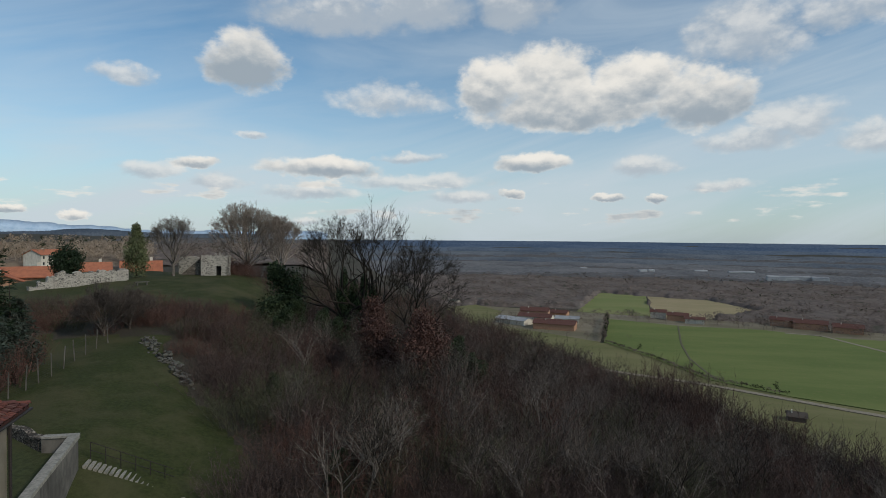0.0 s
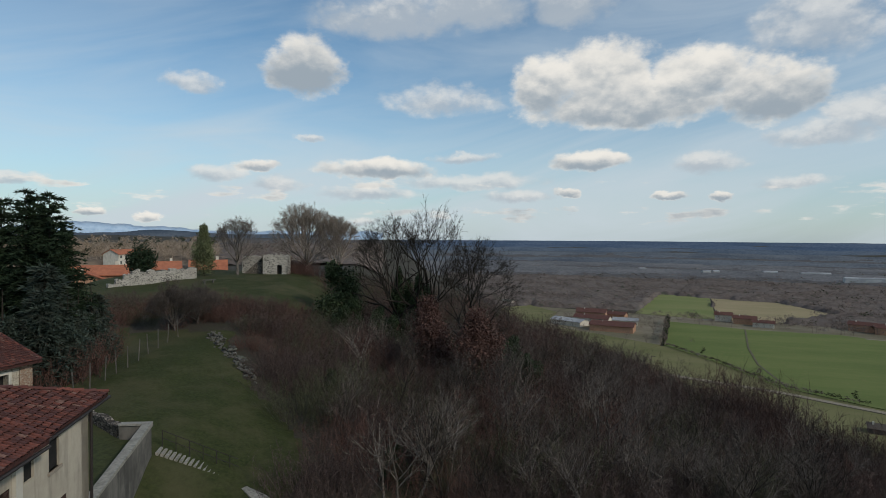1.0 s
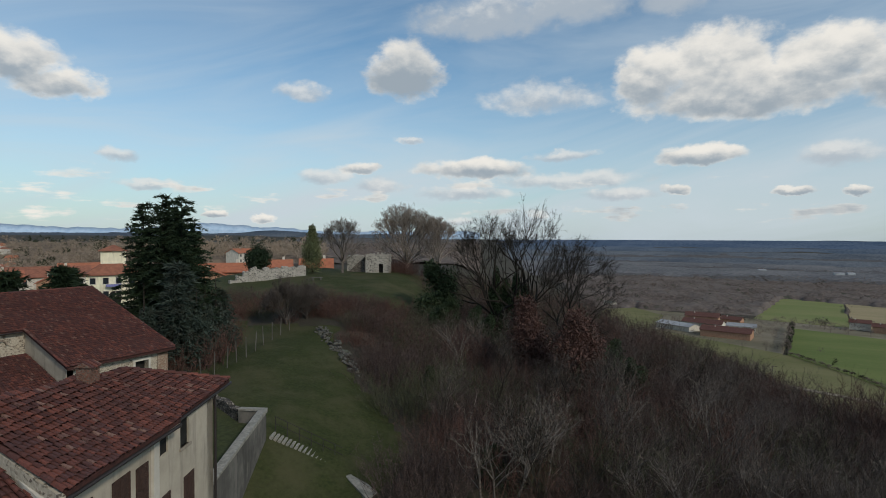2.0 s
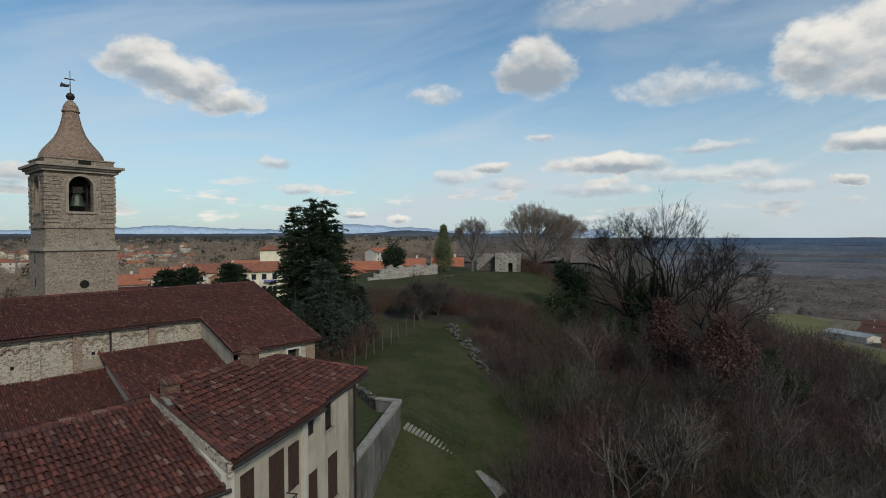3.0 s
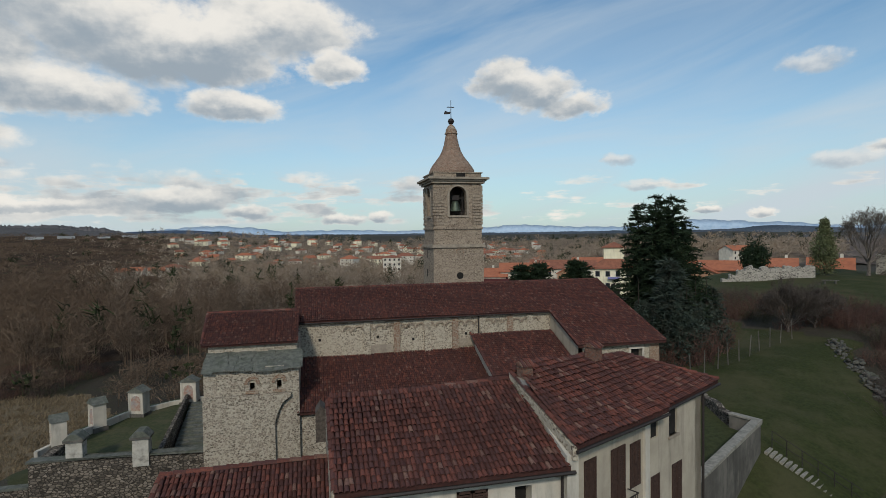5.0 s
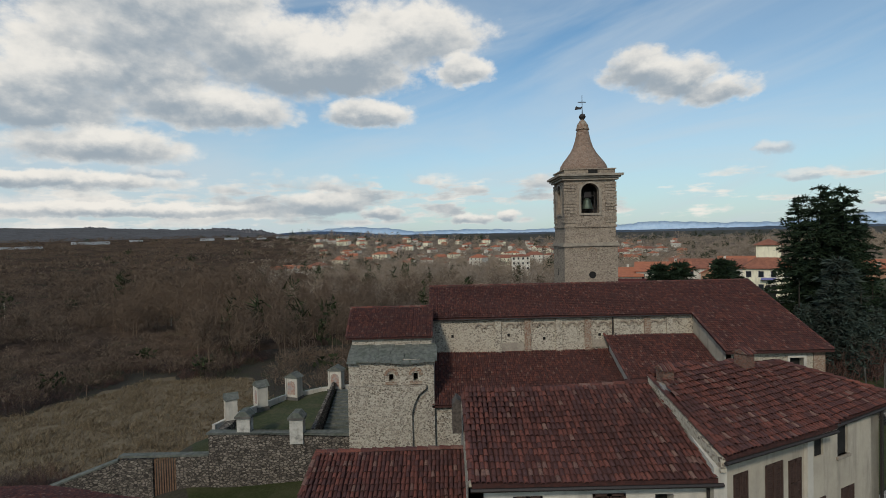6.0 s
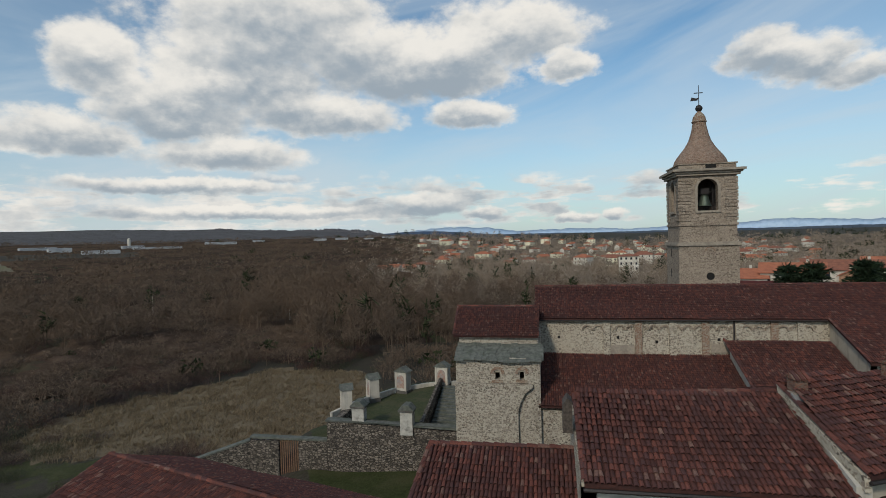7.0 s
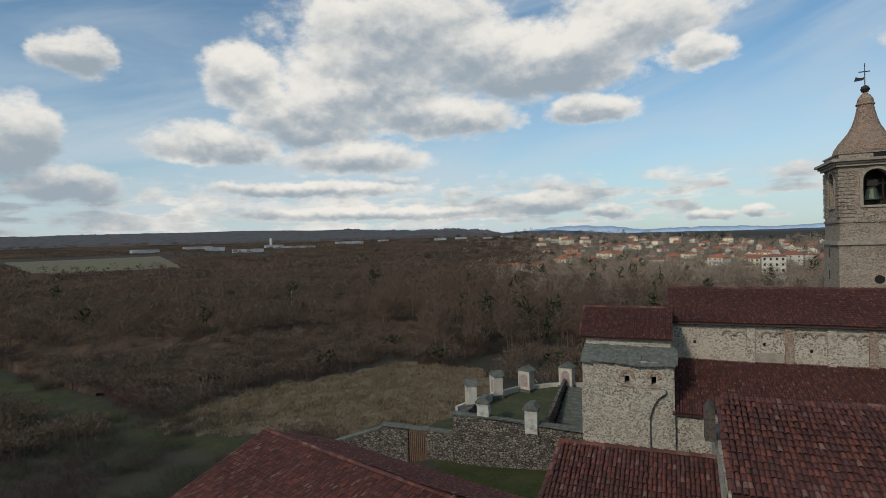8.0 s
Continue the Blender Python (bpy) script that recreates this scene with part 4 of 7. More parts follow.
    Em, S = (11.45, 15.55, 11.06), (10.6, 19.0, 12.30)
    tiled("roof_slope", [E0, Em, S, A], H, seed=7, uneven=0.025, verge=Vector(A) - Vector(E0))
    tiled("roof_slope", [(11.1, 15.78, 10.84), E1, B, (10.4, 18.97, 11.94)], H, seed=8, uneven=0.025, verge=Vector(A) - Vector(E0))
    ridge_row("verge_tiles", Em, S, H, 0.14)
    tiled("roof_slope", [(15.62, 18.2, 11.0), (13.4, 22.4, 11.0), B], H, seed=9)
    tiled("roof_slope", [(13.4, 22.4, 11.0), (5.4, 19.6, 11.4), A, B], H, tiles=False)
    ridge_row("ridge_tiles", A, B, H)
    ridge_row("hip_tiles", E1, B, H, 0.2)
    ridge_row("verge_tiles", E0, A, H, 0.2)
    bm = bmesh.new()
    prism(bm, [(6.76, 13.3, 11.0), (6.9, 13.3, 11.0), (6.5, 17.4, 12.16), (6.38, 17.4, 12.16)], (0, 0, -0.36))
    part("verge_wall", bm, M_NAVE, H, "patchy plastered verge")
    pipe("gutter", (6.84, 13.2, 10.92), (11.42, 15.5, 10.84), 0.055, M_IRON, H)
    pipe("gutter", (11.2, 15.76, 10.78), (15.66, 18.14, 10.86), 0.055, M_IRON, H)
    bm = bmesh.new()
    lathe(bm, [(0.05, 0), (0.05, 10.2)], on(L - 0.02, -0.1) + (0.6,), 8)
    part("drainpipe", bm, M_IRON, H)
    chimney(H, 6.72, 16.75, 12.0, 0.40, 0.38, 0.55, 10)
    chimney(H, 10.12, 18.25, 11.95, 0.48, 0.44, 0.74, 27)

    # front wing
    F = thing("front_wing", "low white plastered wing with a mottled barrel-tile roof", "house", at=(3, 16, 0))
    part("facade", wall_bm((0.15, 13.75), 0, 6.5, 0.5, 10.2, 0.5, [(1.2, 2.0, 8.5, 9.92), (3.35, 4.25, 8.5, 9.95), (5.05, 5.55, 9.2, 9.9)]), M_WHITE, F)
    part("end_wall", wall_bm((0.15, 21.0), -90, 7.25, 0.5, 10.3, 0.4), M_PORTAL, F)
    part("back_wall", wall_bm((6.6, 21.2), 180, 6.45, 0.5, 10.1, 0.4), M_WHITE, F)
    shutters(F, "shutter", (0.15, 13.75), 0, 1.2, 2.0, 8.5, 9.92, 0.03, 2)
    shutters(F, "shutter", (0.15, 13.75), 0, 3.35, 4.25, 8.5, 9.95, 0.03, 2)
    # One near-black sheet behind the facade, painted as indoor shade.
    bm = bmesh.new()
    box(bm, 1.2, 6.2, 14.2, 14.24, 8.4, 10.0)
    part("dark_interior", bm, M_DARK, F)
    tiled("roof_slope", [(0.22, 13.4, 10.44), (6.72, 13.36, 10.46), (6.46, 17.45, 11.88), (0.2, 17.35, 11.62)], F, singles=300, seed=11, uneven=0.03)
    tiled("roof_slope", [(6.4, 21.5, 10.2), (0.2, 21.5, 10.2), (0.2, 17.35, 11.62), (6.46, 17.45, 11.88)], F, tiles=False)
    ridge_row("ridge_tiles", (0.18, 17.35, 11.64), (6.4, 17.45, 11.9), F)
    ridge_row("verge_tiles", (0.22, 13.4, 10.47), (0.18, 17.35, 11.64), F, 0.2)
    pipe("gutter", (0.18, 13.3, 10.31), (6.82, 13.27, 10.33), 0.055, M_IRON, F)
    bm = bmesh.new()
    lathe(bm, [(0.05, 0), (0.05, 9.4)], (6.6, 13.66, 0.7), 8)
    part("drainpipe", bm, M_IRON, F)
    # dormer hatch at the end of the ridge
    bm = bmesh.new()
    prism(bm, [(-0.22, 17.5, 10.3), (0.1, 17.5, 10.3), (0.1, 17.5, 11.35), (-0.06, 17.5, 11.5), (-0.22, 17.5, 11.25)], (0, 0.7, 0))
    part("hatch", bm, M_WOOD, F, "weathered wooden roof hatch")

    # low wing beside it
    G = thing("low_wing", "low outbuilding wing with an old barrel-tile roof", "house", at=(-2, 16, 0))
    part("front_wall", wall_bm((-4.7, 13.4), 0, 4.8, 0.0, 7.9, 0.4), M_WHITE, G)
    part("side_wall", wall_bm((-4.7, 22.0), -90, 8.6, 0.0, 8.0, 0.4), M_PORTAL, G)
    tiled("roof_slope", [(-5.35, 12.9, 7.62), (0.12, 12.9, 7.62), (0.12, 18.1, 9.52), (-4.95, 18.0, 9.5)], G, seed=13, uneven=0.03)
    tiled("roof_slope", [(0.12, 22.5, 7.9), (-4.95, 22.5, 7.9), (-4.95, 18.0, 9.5), (0.12, 18.1, 9.52)], G, tiles=False)
    ridge_row("ridge_tiles", (-5.0, 18.0, 9.52), (0.1, 18.1, 9.54), G)
    ridge_row("verge_tiles", (-5.35, 12.9, 7.64), (-4.97, 18.0, 9.52), G, 0.2)


house_build()

# ---- trees and shrubs ----
def bark(name, a, b):
    def build(N, p):
        rnd = N.n("ShaderNodeNewGeometry").outputs["Random Per Island"]
        n = N.noise(p, 6.0, 5.0)
        col = N.mix(rnd, a, b)
        return N.mix(N.smooth(n, 0.4, 0.7), col, tuple(x * 0.6 for x in a)), n, 0.01
    return material(name, build, 0.9, 0.15)


def leaf(name, a, b, c):
    def build(N, p):
        rnd = N.n("ShaderNodeNewGeometry").outputs["Random Per Island"]
        col = N.mix(rnd, a, b)
        col = N.mix(N.math("MULTIPLY", N.smooth(N.noise(p, 0.9, 4.0), 0.45, 0.7), 0.6), col, c)
        return col, None, 0
    return material(name, build, 0.75, 0.25)


M_BARK = bark("grey_bark", (0.068, 0.056, 0.049), (0.148, 0.122, 0.105))
M_BARKD = bark("dark_bark", (0.026, 0.022, 0.018), (0.055, 0.046, 0.036))
M_BARKP = bark("pale_bark", (0.10, 0.085, 0.072), (0.23, 0.195, 0.165))
M_LIME = bark("lime_bark", (0.20, 0.165, 0.138), (0.42, 0.35, 0.295))
M_BRUSH = bark("brown_brush", (0.052, 0.036, 0.031), (0.142, 0.101, 0.089))
M_BRUSHR = bark("reddish_brush", (0.075, 0.040, 0.032), (0.17, 0.098, 0.078))
M_BRUSHG = bark("greenish_brush", (0.048, 0.050, 0.028), (0.12, 0.118, 0.070))
M_SPRUCE = leaf("spruce_needles", (0.010, 0.020, 0.009), (0.026, 0.044, 0.018), (0.012, 0.022, 0.012))
M_IVY = leaf("ivy_leaves", (0.016, 0.028, 0.012), (0.045, 0.066, 0.026), (0.020, 0.030, 0.014))
M_RUST = leaf("dry_oak_leaves", (0.066, 0.034, 0.027), (0.118, 0.060, 0.046), (0.060, 0.038, 0.032))
M_OLIVE = leaf("yellowish_conifer", (0.065, 0.080, 0.034), (0.17, 0.18, 0.085), (0.06, 0.07, 0.03))
M_CEDAR = leaf("bluish_cedar", (0.022, 0.034, 0.026), (0.052, 0.070, 0.054), (0.035, 0.028, 0.02))


class Soup:
    """Collects triangles and quads."""

    def __init__(self):
        self.v, self.f = [], []

    def tube(self, pts, radii, sides=3):
        k = len(self.v)
        up = Vector((0.31, 0.17, 0.93))
        for i, p in enumerate(pts):
            d = (pts[min(i + 1, len(pts) - 1)] - pts[max(i - 1, 0)]).normalized()
            a = d.cross(up)
            if a.length < 0.05:
                a = d.cross(Vector((1, 0, 0)))
            a.normalize()
            b = d.cross(a)
            for s in range(sides):
                t = 2 * math.pi * s / sides
                self.v.append(p + (a * math.cos(t) + b * math.sin(t)) * radii[i])
        for i in range(len(pts) - 1):
            for s in range(sides):
                o = k + i * sides
                self.f.append((o + s, o + (s + 1) % sides, o + sides + (s + 1) % sides, o + sides + s))

    def blade(self, p, d, w, rng):
        s = d.cross(Vector((rng.uniform(-1, 1), rng.uniform(-1, 1), rng.uniform(-1, 1))))
        if s.length < 1e-4:
            return
        s = s.normalized() * w
        k = len(self.v)
        self.v += [p - s, p + s, p + d]
        self.f.append((k, k + 1, k + 2))

    def leaf(self, p, size, rng):
        a = Vector((rng.gauss(0, 1), rng.gauss(0, 1), rng.gauss(0, 1))).normalized()
        b = a.cross(Vector((rng.gauss(0, 1), rng.gauss(0, 1), rng.gauss(0, 1)))).normalized()
        k = len(self.v)
        self.v += [p - a * size, p + b * size * 0.6, p + a * size, p - b * size * 0.6]
        self.f.append((k, k + 1, k + 2, k + 3))

    def mesh(self, name, mat):
        me = bpy.data.meshes.new(name)
        me.from_pydata([tuple(v) for v in self.v], [], self.f)
        me.materials.append(mat)
        return me


def grow(S, rng, p, d, length, r, level, top, counts, curl=0.25, lift=0.18, twig=0.012, tips=None):
    """A limb with side limbs, down to twigs."""
    n = 4 if level == 0 else 3 if level < top else 2
    pts, rad = [p.copy()], [r]
    q, dd = p.copy(), d.copy()
    for i in range(n):
        dd = (dd + Vector((rng.uniform(-curl, curl), rng.uniform(-curl, curl), rng.uniform(-curl, curl) + (lift if level else 0.05)))).normalized()
        q = q + dd * (length / n)
        pts.append(q.copy())
        rad.append(r * (1 - 0.75 * (i + 1) / n))
    S.tube(pts, rad, 5 if level == 0 else 3)
    if tips is not None and level >= top - 1:
        tips += pts[1:]
    if level == top:
        for _ in range(counts[-1]):
            t = rng.uniform(0.15, 1.0) * n
            i = min(int(t), n - 1)
            o = pts[i].lerp(pts[i + 1], t - i)
            v = (dd + Vector((rng.gauss(0, 0.6), rng.gauss(0, 0.6), rng.gauss(0.15, 0.5)))).normalized()
            S.blade(o, v * length * rng.uniform(0.35, 0.8), twig, rng)
        return
    for k in range(counts[level]):
        t = (0.25 if level == 0 else 0.15) + (0.75 if level == 0 else 0.85) * (k + rng.random()) / counts[level]
        x = t * n
        i = min(int(x), n - 1)
        o = pts[i].lerp(pts[i + 1], min(1, x - i))
        a = rng.uniform(0, 2 * math.pi)
        side = Vector((math.cos(a), math.sin(a), 0))
        ax = (pts[i + 1] - pts[i]).normalized()
        side = (side - ax * side.dot(ax)).normalized()
        v = (ax * rng.uniform(0.45, 0.9) + side * rng.uniform(0.6, 1.0)).normalized()
        grow(S, rng, o, v, length * rng.uniform(0.42, 0.66) * (1.15 - 0.45 * t), r * (1 - 0.7 * t) * 0.6, level + 1, top, counts, curl, lift, twig, tips)


def bare_tree_mesh(seed, h, r, counts, top, stems=1, curl=0.25, lift=0.18, twig=0.012, mat=None, lean=0.12, tips=None, start=0.0):
    rng = random.Random(seed)
    S = Soup()
    for s in range(stems):
        a = rng.uniform(0, 6.28)
        d = Vector((lean * math.cos(a) * (1 + stems * 0.6), lean * math.sin(a) * (1 + stems * 0.6), 1)).normalized()
        grow(S, rng, Vector((rng.uniform(-.1, .1) * stems * 2, rng.uniform(-.1, .1) * stems * 2, -0.4)), d, h * 0.72 * rng.uniform(0.85, 1.05), r, 0, top, counts, curl, lift, twig, tips)
    return S.mesh("limb", mat or M_BARK)


def fork(S, rng, p, d, length, r, level, top, P):
    """A limb that divides again and again into a spray of twigs; P holds how it grows."""
    n = 3 if level < 3 else 2
    pts, rad, q, dd = [p], [r], p, d
    for i in range(n):
        k = P["curl"] * (0.6 if level == 0 else 1.0)
        dd = (dd + Vector((rng.gauss(0, k), rng.gauss(0, k), rng.gauss(0, k) + P["lift"]))).normalized()
        q = q + dd * (length / n)
        pts.append(q)
        rad.append(r * (1 - 0.34 * (i + 1) / n))
    S.tube(pts, rad, 6 if level < 2 else 4 if level < 4 else 3)
    e = P["dome"]
    out = False
    if e is not None:
        ex, ey = (q.x - e[3]) / e[0], (q.y - e[4]) / e[0]
        out = ex * ex + ey * ey + ((q.z - e[2]) / (e[1] if q.z > e[2] else e[2] * 0.8)) ** 2 > rng.uniform(0.8, 1.1)
    if level >= 3 or out:
        for _ in range(P["twigs"]):
            t = rng.random() * n
            i = min(int(t), n - 1)
            o = pts[i].lerp(pts[i + 1], t - i)
            v = (dd * 0.9 + Vector((rng.gauss(0, .5), rng.gauss(0, .5), rng.gauss(0.1, .42)))).normalized()
            S.blade(o, v * P["spray"] * rng.uniform(0.5, 1.25), P["w"], rng)
    if level == top or out:
        return
    m = 3 if rng.random() < P["three"] else 2
    a0 = rng.uniform(0, 6.28)
    x = dd.cross(Vector((0.3, 0.2, 0.9))).normalized()
    y = dd.cross(x)
    for k in range(m):
        a = a0 + 6.283 * k / m + rng.uniform(-0.4, 0.4)
        t = rng.uniform(0.5, 1.15) * P["angle"] * (0.55 if k == 0 else 1.0)
        v = (dd * math.cos(t) + (x * math.cos(a) + y * math.sin(a)) * math.sin(t)).normalized()
        fork(S, rng, q, v, length * rng.uniform(0.7, 0.92), r * (0.66 if k == 0 else rng.uniform(0.48, 0.6)), level + 1, top, P)


def fork_tree_mesh(seed, h, r, trunk, limbs, spread, mat, top=6, angle=0.55, curl=0.10, lift=0.05, twigs=5, spray=0.7, w=0.012, three=0.35, dome=None, lean=(0, 0), reach=0.215):
    """A trunk that divides into limbs. limbs: how many; spread: their greatest slant in radians; dome: (radius, height over centre, height and place of the centre) that the crown keeps within."""
    rng = random.Random(seed)
    S = Soup()
    P = {"curl": curl, "lift": lift, "twigs": twigs, "spray": spray, "w": w, "three": three, "angle": angle, "dome": dome}
    foot, head = Vector((0, 0, -0.6)), Vector((lean[0] * h * trunk, lean[1] * h * trunk, h * trunk))
    S.tube([foot, foot.lerp(head, 0.5) + Vector((0.05, -0.06, 0)), head], [r * 1.35, r, r * 0.9], 7)
    for k in range(limbs):
        a = 2.4 * k + rng.uniform(-0.35, 0.35)
        t = spread * (k / max(1, limbs - 1)) ** 0.7
        d = Vector((math.cos(a) * math.sin(t) + lean[0], math.sin(a) * math.sin(t) + lean[1], math.cos(t))).normalized()
        fork(S, rng, foot.lerp(head, rng.uniform(0.72, 1.0) if k else 1.0), d, h * reach * rng.uniform(0.85, 1.1), r * (0.72 if k == 0 else 0.55), 1, top, P)
    return S.mesh("limb", mat)


def tree(name, label, x, y, trunk_me, crown_me=None, scale=1.0, turn=0.0, group="", category="tree", z=None, extra=None):
    e = new(name)
    e.matrix_basis = Matrix.Translation((x, y, hill(x, y) if z is None else z)) @ Matrix.Rotation(turn, 4, "Z") @ Matrix.Diagonal((scale, scale, scale, 1))
    tagged(e, label, category, group)
    for nm, me in (("trunk", trunk_me), ("crown", crown_me), ("ivy", extra)):
        if me:
            o = new(nm, me)
            o.parent = e
    return e


def leaf_cloud(seed, blobs, n, size, mat, shell=0.55):
    """Many small leaves in a few overlapping uneven clumps: blobs (x, y, z, rx, rz)."""
    rng = random.Random(seed)
    S = Soup()
    for x, y, z, rx, rz in blobs:
        for _ in range(n):
            v = Vector((rng.gauss(0, 1), rng.gauss(0, 1), rng.gauss(0, 1))).normalized()
            k = 1 + 0.35 * noise.noise(v * 2.2 + Vector((x, y, seed)))
            t = k * rng.uniform(shell, 1.0)
            S.leaf(Vector((x + v.x * rx * t, y + v.y * rx * t, z + v.z * rz * t)), size * rng.uniform(0.6, 1.4), rng)
    return S.mesh("leaves", mat)


def spruce_mesh(seed, h, r, mat, droop=0.35, dens=1.0, low=0.08):
    """Whorls of drooping boughs with hanging needle sprays."""
    rng = random.Random(seed)
    T, S = Soup(), Soup()
    T.tube([Vector((0, 0, -0.4)), Vector((0.05, 0, h * 0.5)), Vector((0, 0, h))], [r * 0.075, r * 0.045, 0.02], 6)
    z = h * low
    while z < h * 0.99:
        f = 1 - z / h
        reach = r * (f ** 0.5) * rng.uniform(0.72, 1.2) + 0.1
        nb = int(6 + 9 * f ** 0.5)
        for k in range(nb):
            a = 2 * math.pi * (k + rng.random()) / nb
            zb = z + rng.uniform(-0.055, 0.055) * h
            L = reach * rng.uniform(0.6, 1.2) * (1 + 0.35 * noise.noise((math.cos(a) * 1.5 + seed, math.sin(a) * 1.5, zb * 0.45)))
            m = max(3, int(L / 0.42 * dens))
            for i in range(m):
                t = (i + rng.random()) / m
                o = Vector((math.cos(a) * L * t, math.sin(a) * L * t, min(zb, h - 0.3) + 0.45 * t * L - droop * L * t * t * 1.3))
                for _ in range(8):
                    d = Vector((math.cos(a) + rng.gauss(0, 0.8), math.sin(a) + rng.gauss(0, 0.8), -0.1 + rng.gauss(0, 0.5))).normalized()
                    S.blade(o, d * rng.uniform(0.25, 0.6), rng.uniform(0.03, 0.08), rng)
        z += h * 0.022 + 0.10
    return T.mesh("trunk", M_BARKD), S.mesh("needles", mat)


def brush_mesh(seed, size, h, stems, mat, twigs=7, w=0.015):
    """A patch of thicket: upright thin stems with side twigs."""
    rng = random.Random(seed)
    S = Soup()
    for _ in range(stems):
        p = Vector((rng.uniform(-size, size), rng.uniform(-size, size), -0.2))
        hh = h * rng.uniform(0.45, 1.0)
        d = Vector((rng.gauss(0, 0.34), rng.gauss(0, 0.34), 1)).normalized()
        m = p + d * hh * 0.5
        e = m + (d + Vector((rng.gauss(0, 0.2), rng.gauss(0, 0.2), 0))).normalized() * hh * 0.5
        S.tube([p, m, e], [w * 1.4, w, 0.003], 3)
        for _ in range(twigs):
            t = rng.uniform(0.2, 1.0)
            o = p.lerp(e, t)
            v = Vector((rng.gauss(0, 0.6), rng.gauss(0, 0.6), rng.uniform(0.2, 0.9))).normalized()
            S.blade(o, v * hh * rng.uniform(0.10, 0.30), w * 0.8, rng)
    return S.mesh("stems", mat)


def plant(name, label, me, x, y, s=1.0, turn=0.0, cat="shrub", group="", kind="", sz=None):
    o = new(name, me)
    o.matrix_basis = Matrix.Translation((x, y, hill(x, y) - 0.05)) @ Matrix.Rotation(turn, 4, "Z") @ Matrix.Diagonal((s, s, sz or s, 1))
    return tagged(o, label, cat, group, kind)


def vegetation():
    rng = random.Random(5)
    # two dark spruces behind the choir, with garden evergreens at their feet
    t1, n1 = spruce_mesh(1, 15.2, 3.0, M_SPRUCE, dens=1.9)
    t2, n2 = spruce_mesh(2, 15.4, 2.8, M_SPRUCE, dens=1.9)
    lab = "tall dark green spruce with drooping boughs"
    for me, az, r, k, a in (((t1, n1), 33.3, 55.5, 0.965, 0.0), ((t2, n2), 34.9, 54.6, 1.0, 1.0), ((t1, n1), 36.5, 54.2, 1.0, 2.2), ((t2, n2), 37.6, 55.8, 0.84, 4.0), ((t2, n2), 35.7, 57.5, 0.97, 5.0)):
        tree("spruce", lab, r * math.sin(radians(az)), r * math.cos(radians(az)), *me, k, a, group="spruces by the church", z=5.2)
    t3, n3 = spruce_mesh(3, 7.2, 2.3, M_CEDAR, 0.5, 1.1, 0.02)
    c3 = leaf_cloud(33, [(0, 0, 1.6, 1.5, 1.7), (0.9, 0.4, 1.3, 1.2, 1.4), (-0.8, 0.5, 1.5, 1.2, 1.6), (0.2, -0.5, 3.0, 1.1, 1.5), (-0.2, 0.2, 4.3, 0.7, 1.1)], 1300, 0.10, M_CEDAR, 0.3)
    for k, (x, y, s, a) in enumerate(((29.3, 40.4, 1.0, 0), (31.4, 40.6, 0.95, 1), (33.4, 42.0, 0.95, 2), (36.4, 43.6, 0.8, 3), (27.6, 42.0, 1.0, 4), (39.2, 46.2, 0.6, 5), (30.4, 41.6, 1.25, 3.3), (35.0, 42.6, 1.0, 5.2))):
        tree("cedar", "bluish green garden evergreen, dense to the ground", x, y, t3, n3 if k % 3 == 0 else c3, s, a, group="garden evergreens")
    rm = brush_mesh(41, 1.2, 3.4, 90, M_BRUSHR)
    for x, y, s in ((30.6, 39.8, 1.1), (32.2, 40.2, 1.2), (35.0, 42.0, 1.0), (37.2, 43.8, 1.0), (38.8, 45.6, 1.0), (28.4, 39.2, 0.9)):
        plant("garden_shrub", "leafless reddish garden shrub", rm, x, y, s, x)
    n4 = leaf_cloud(44, [(0, 0, 1.6, 2.0, 1.8), (0.6, 0.4, 3.2, 1.7, 1.8), (-0.6, -0.2, 3.6, 1.6, 1.8), (0.2, 0.1, 5.2, 1.25, 1.7), (-0.1, -0.1, 6.7, 0.7, 1.3)], 1300, 0.13, M_OLIVE, 0.45)
    tree("garden_conifer", "yellowish green conifer by the garden wall", 83.9, 74.0, bare_tree_mesh(45, 6.0, 0.12, (5, 3), 1, mat=M_BARKD), n4, 1.22, category="conifer")
    t5, n5 = spruce_mesh(5, 4.4, 1.7, M_SPRUCE, 0.3, 1.6, 0.04)
    for x, y, zt in ((38.6, 75.6, 13.1), (34.9, 80.7, 12.5), (41.0, 78.5, 12.6), (32.5, 82.0, 12.2)):
        tree("dark_conifer", "small dark conifer near the village roofs", x, y, t5, n5, (zt - hill(x, y)) / 4.4, x, group="small conifers behind the church")
    dk = leaf_cloud(61, [(0, 0, 2.6, 2.2, 2.6), (1.2, 0.5, 2.2, 1.6, 2.0), (-1.1, -0.4, 2.4, 1.7, 2.2)], 2200, 0.14, M_SPRUCE)
    tk = bare_tree_mesh(62, 3.0, 0.12, (4, 3), 1, mat=M_BARKD)
    tree("round_evergreen", "dark round evergreen tree by the wall", 77.4, 82.0, tk, dk, 1.15, category="tree")
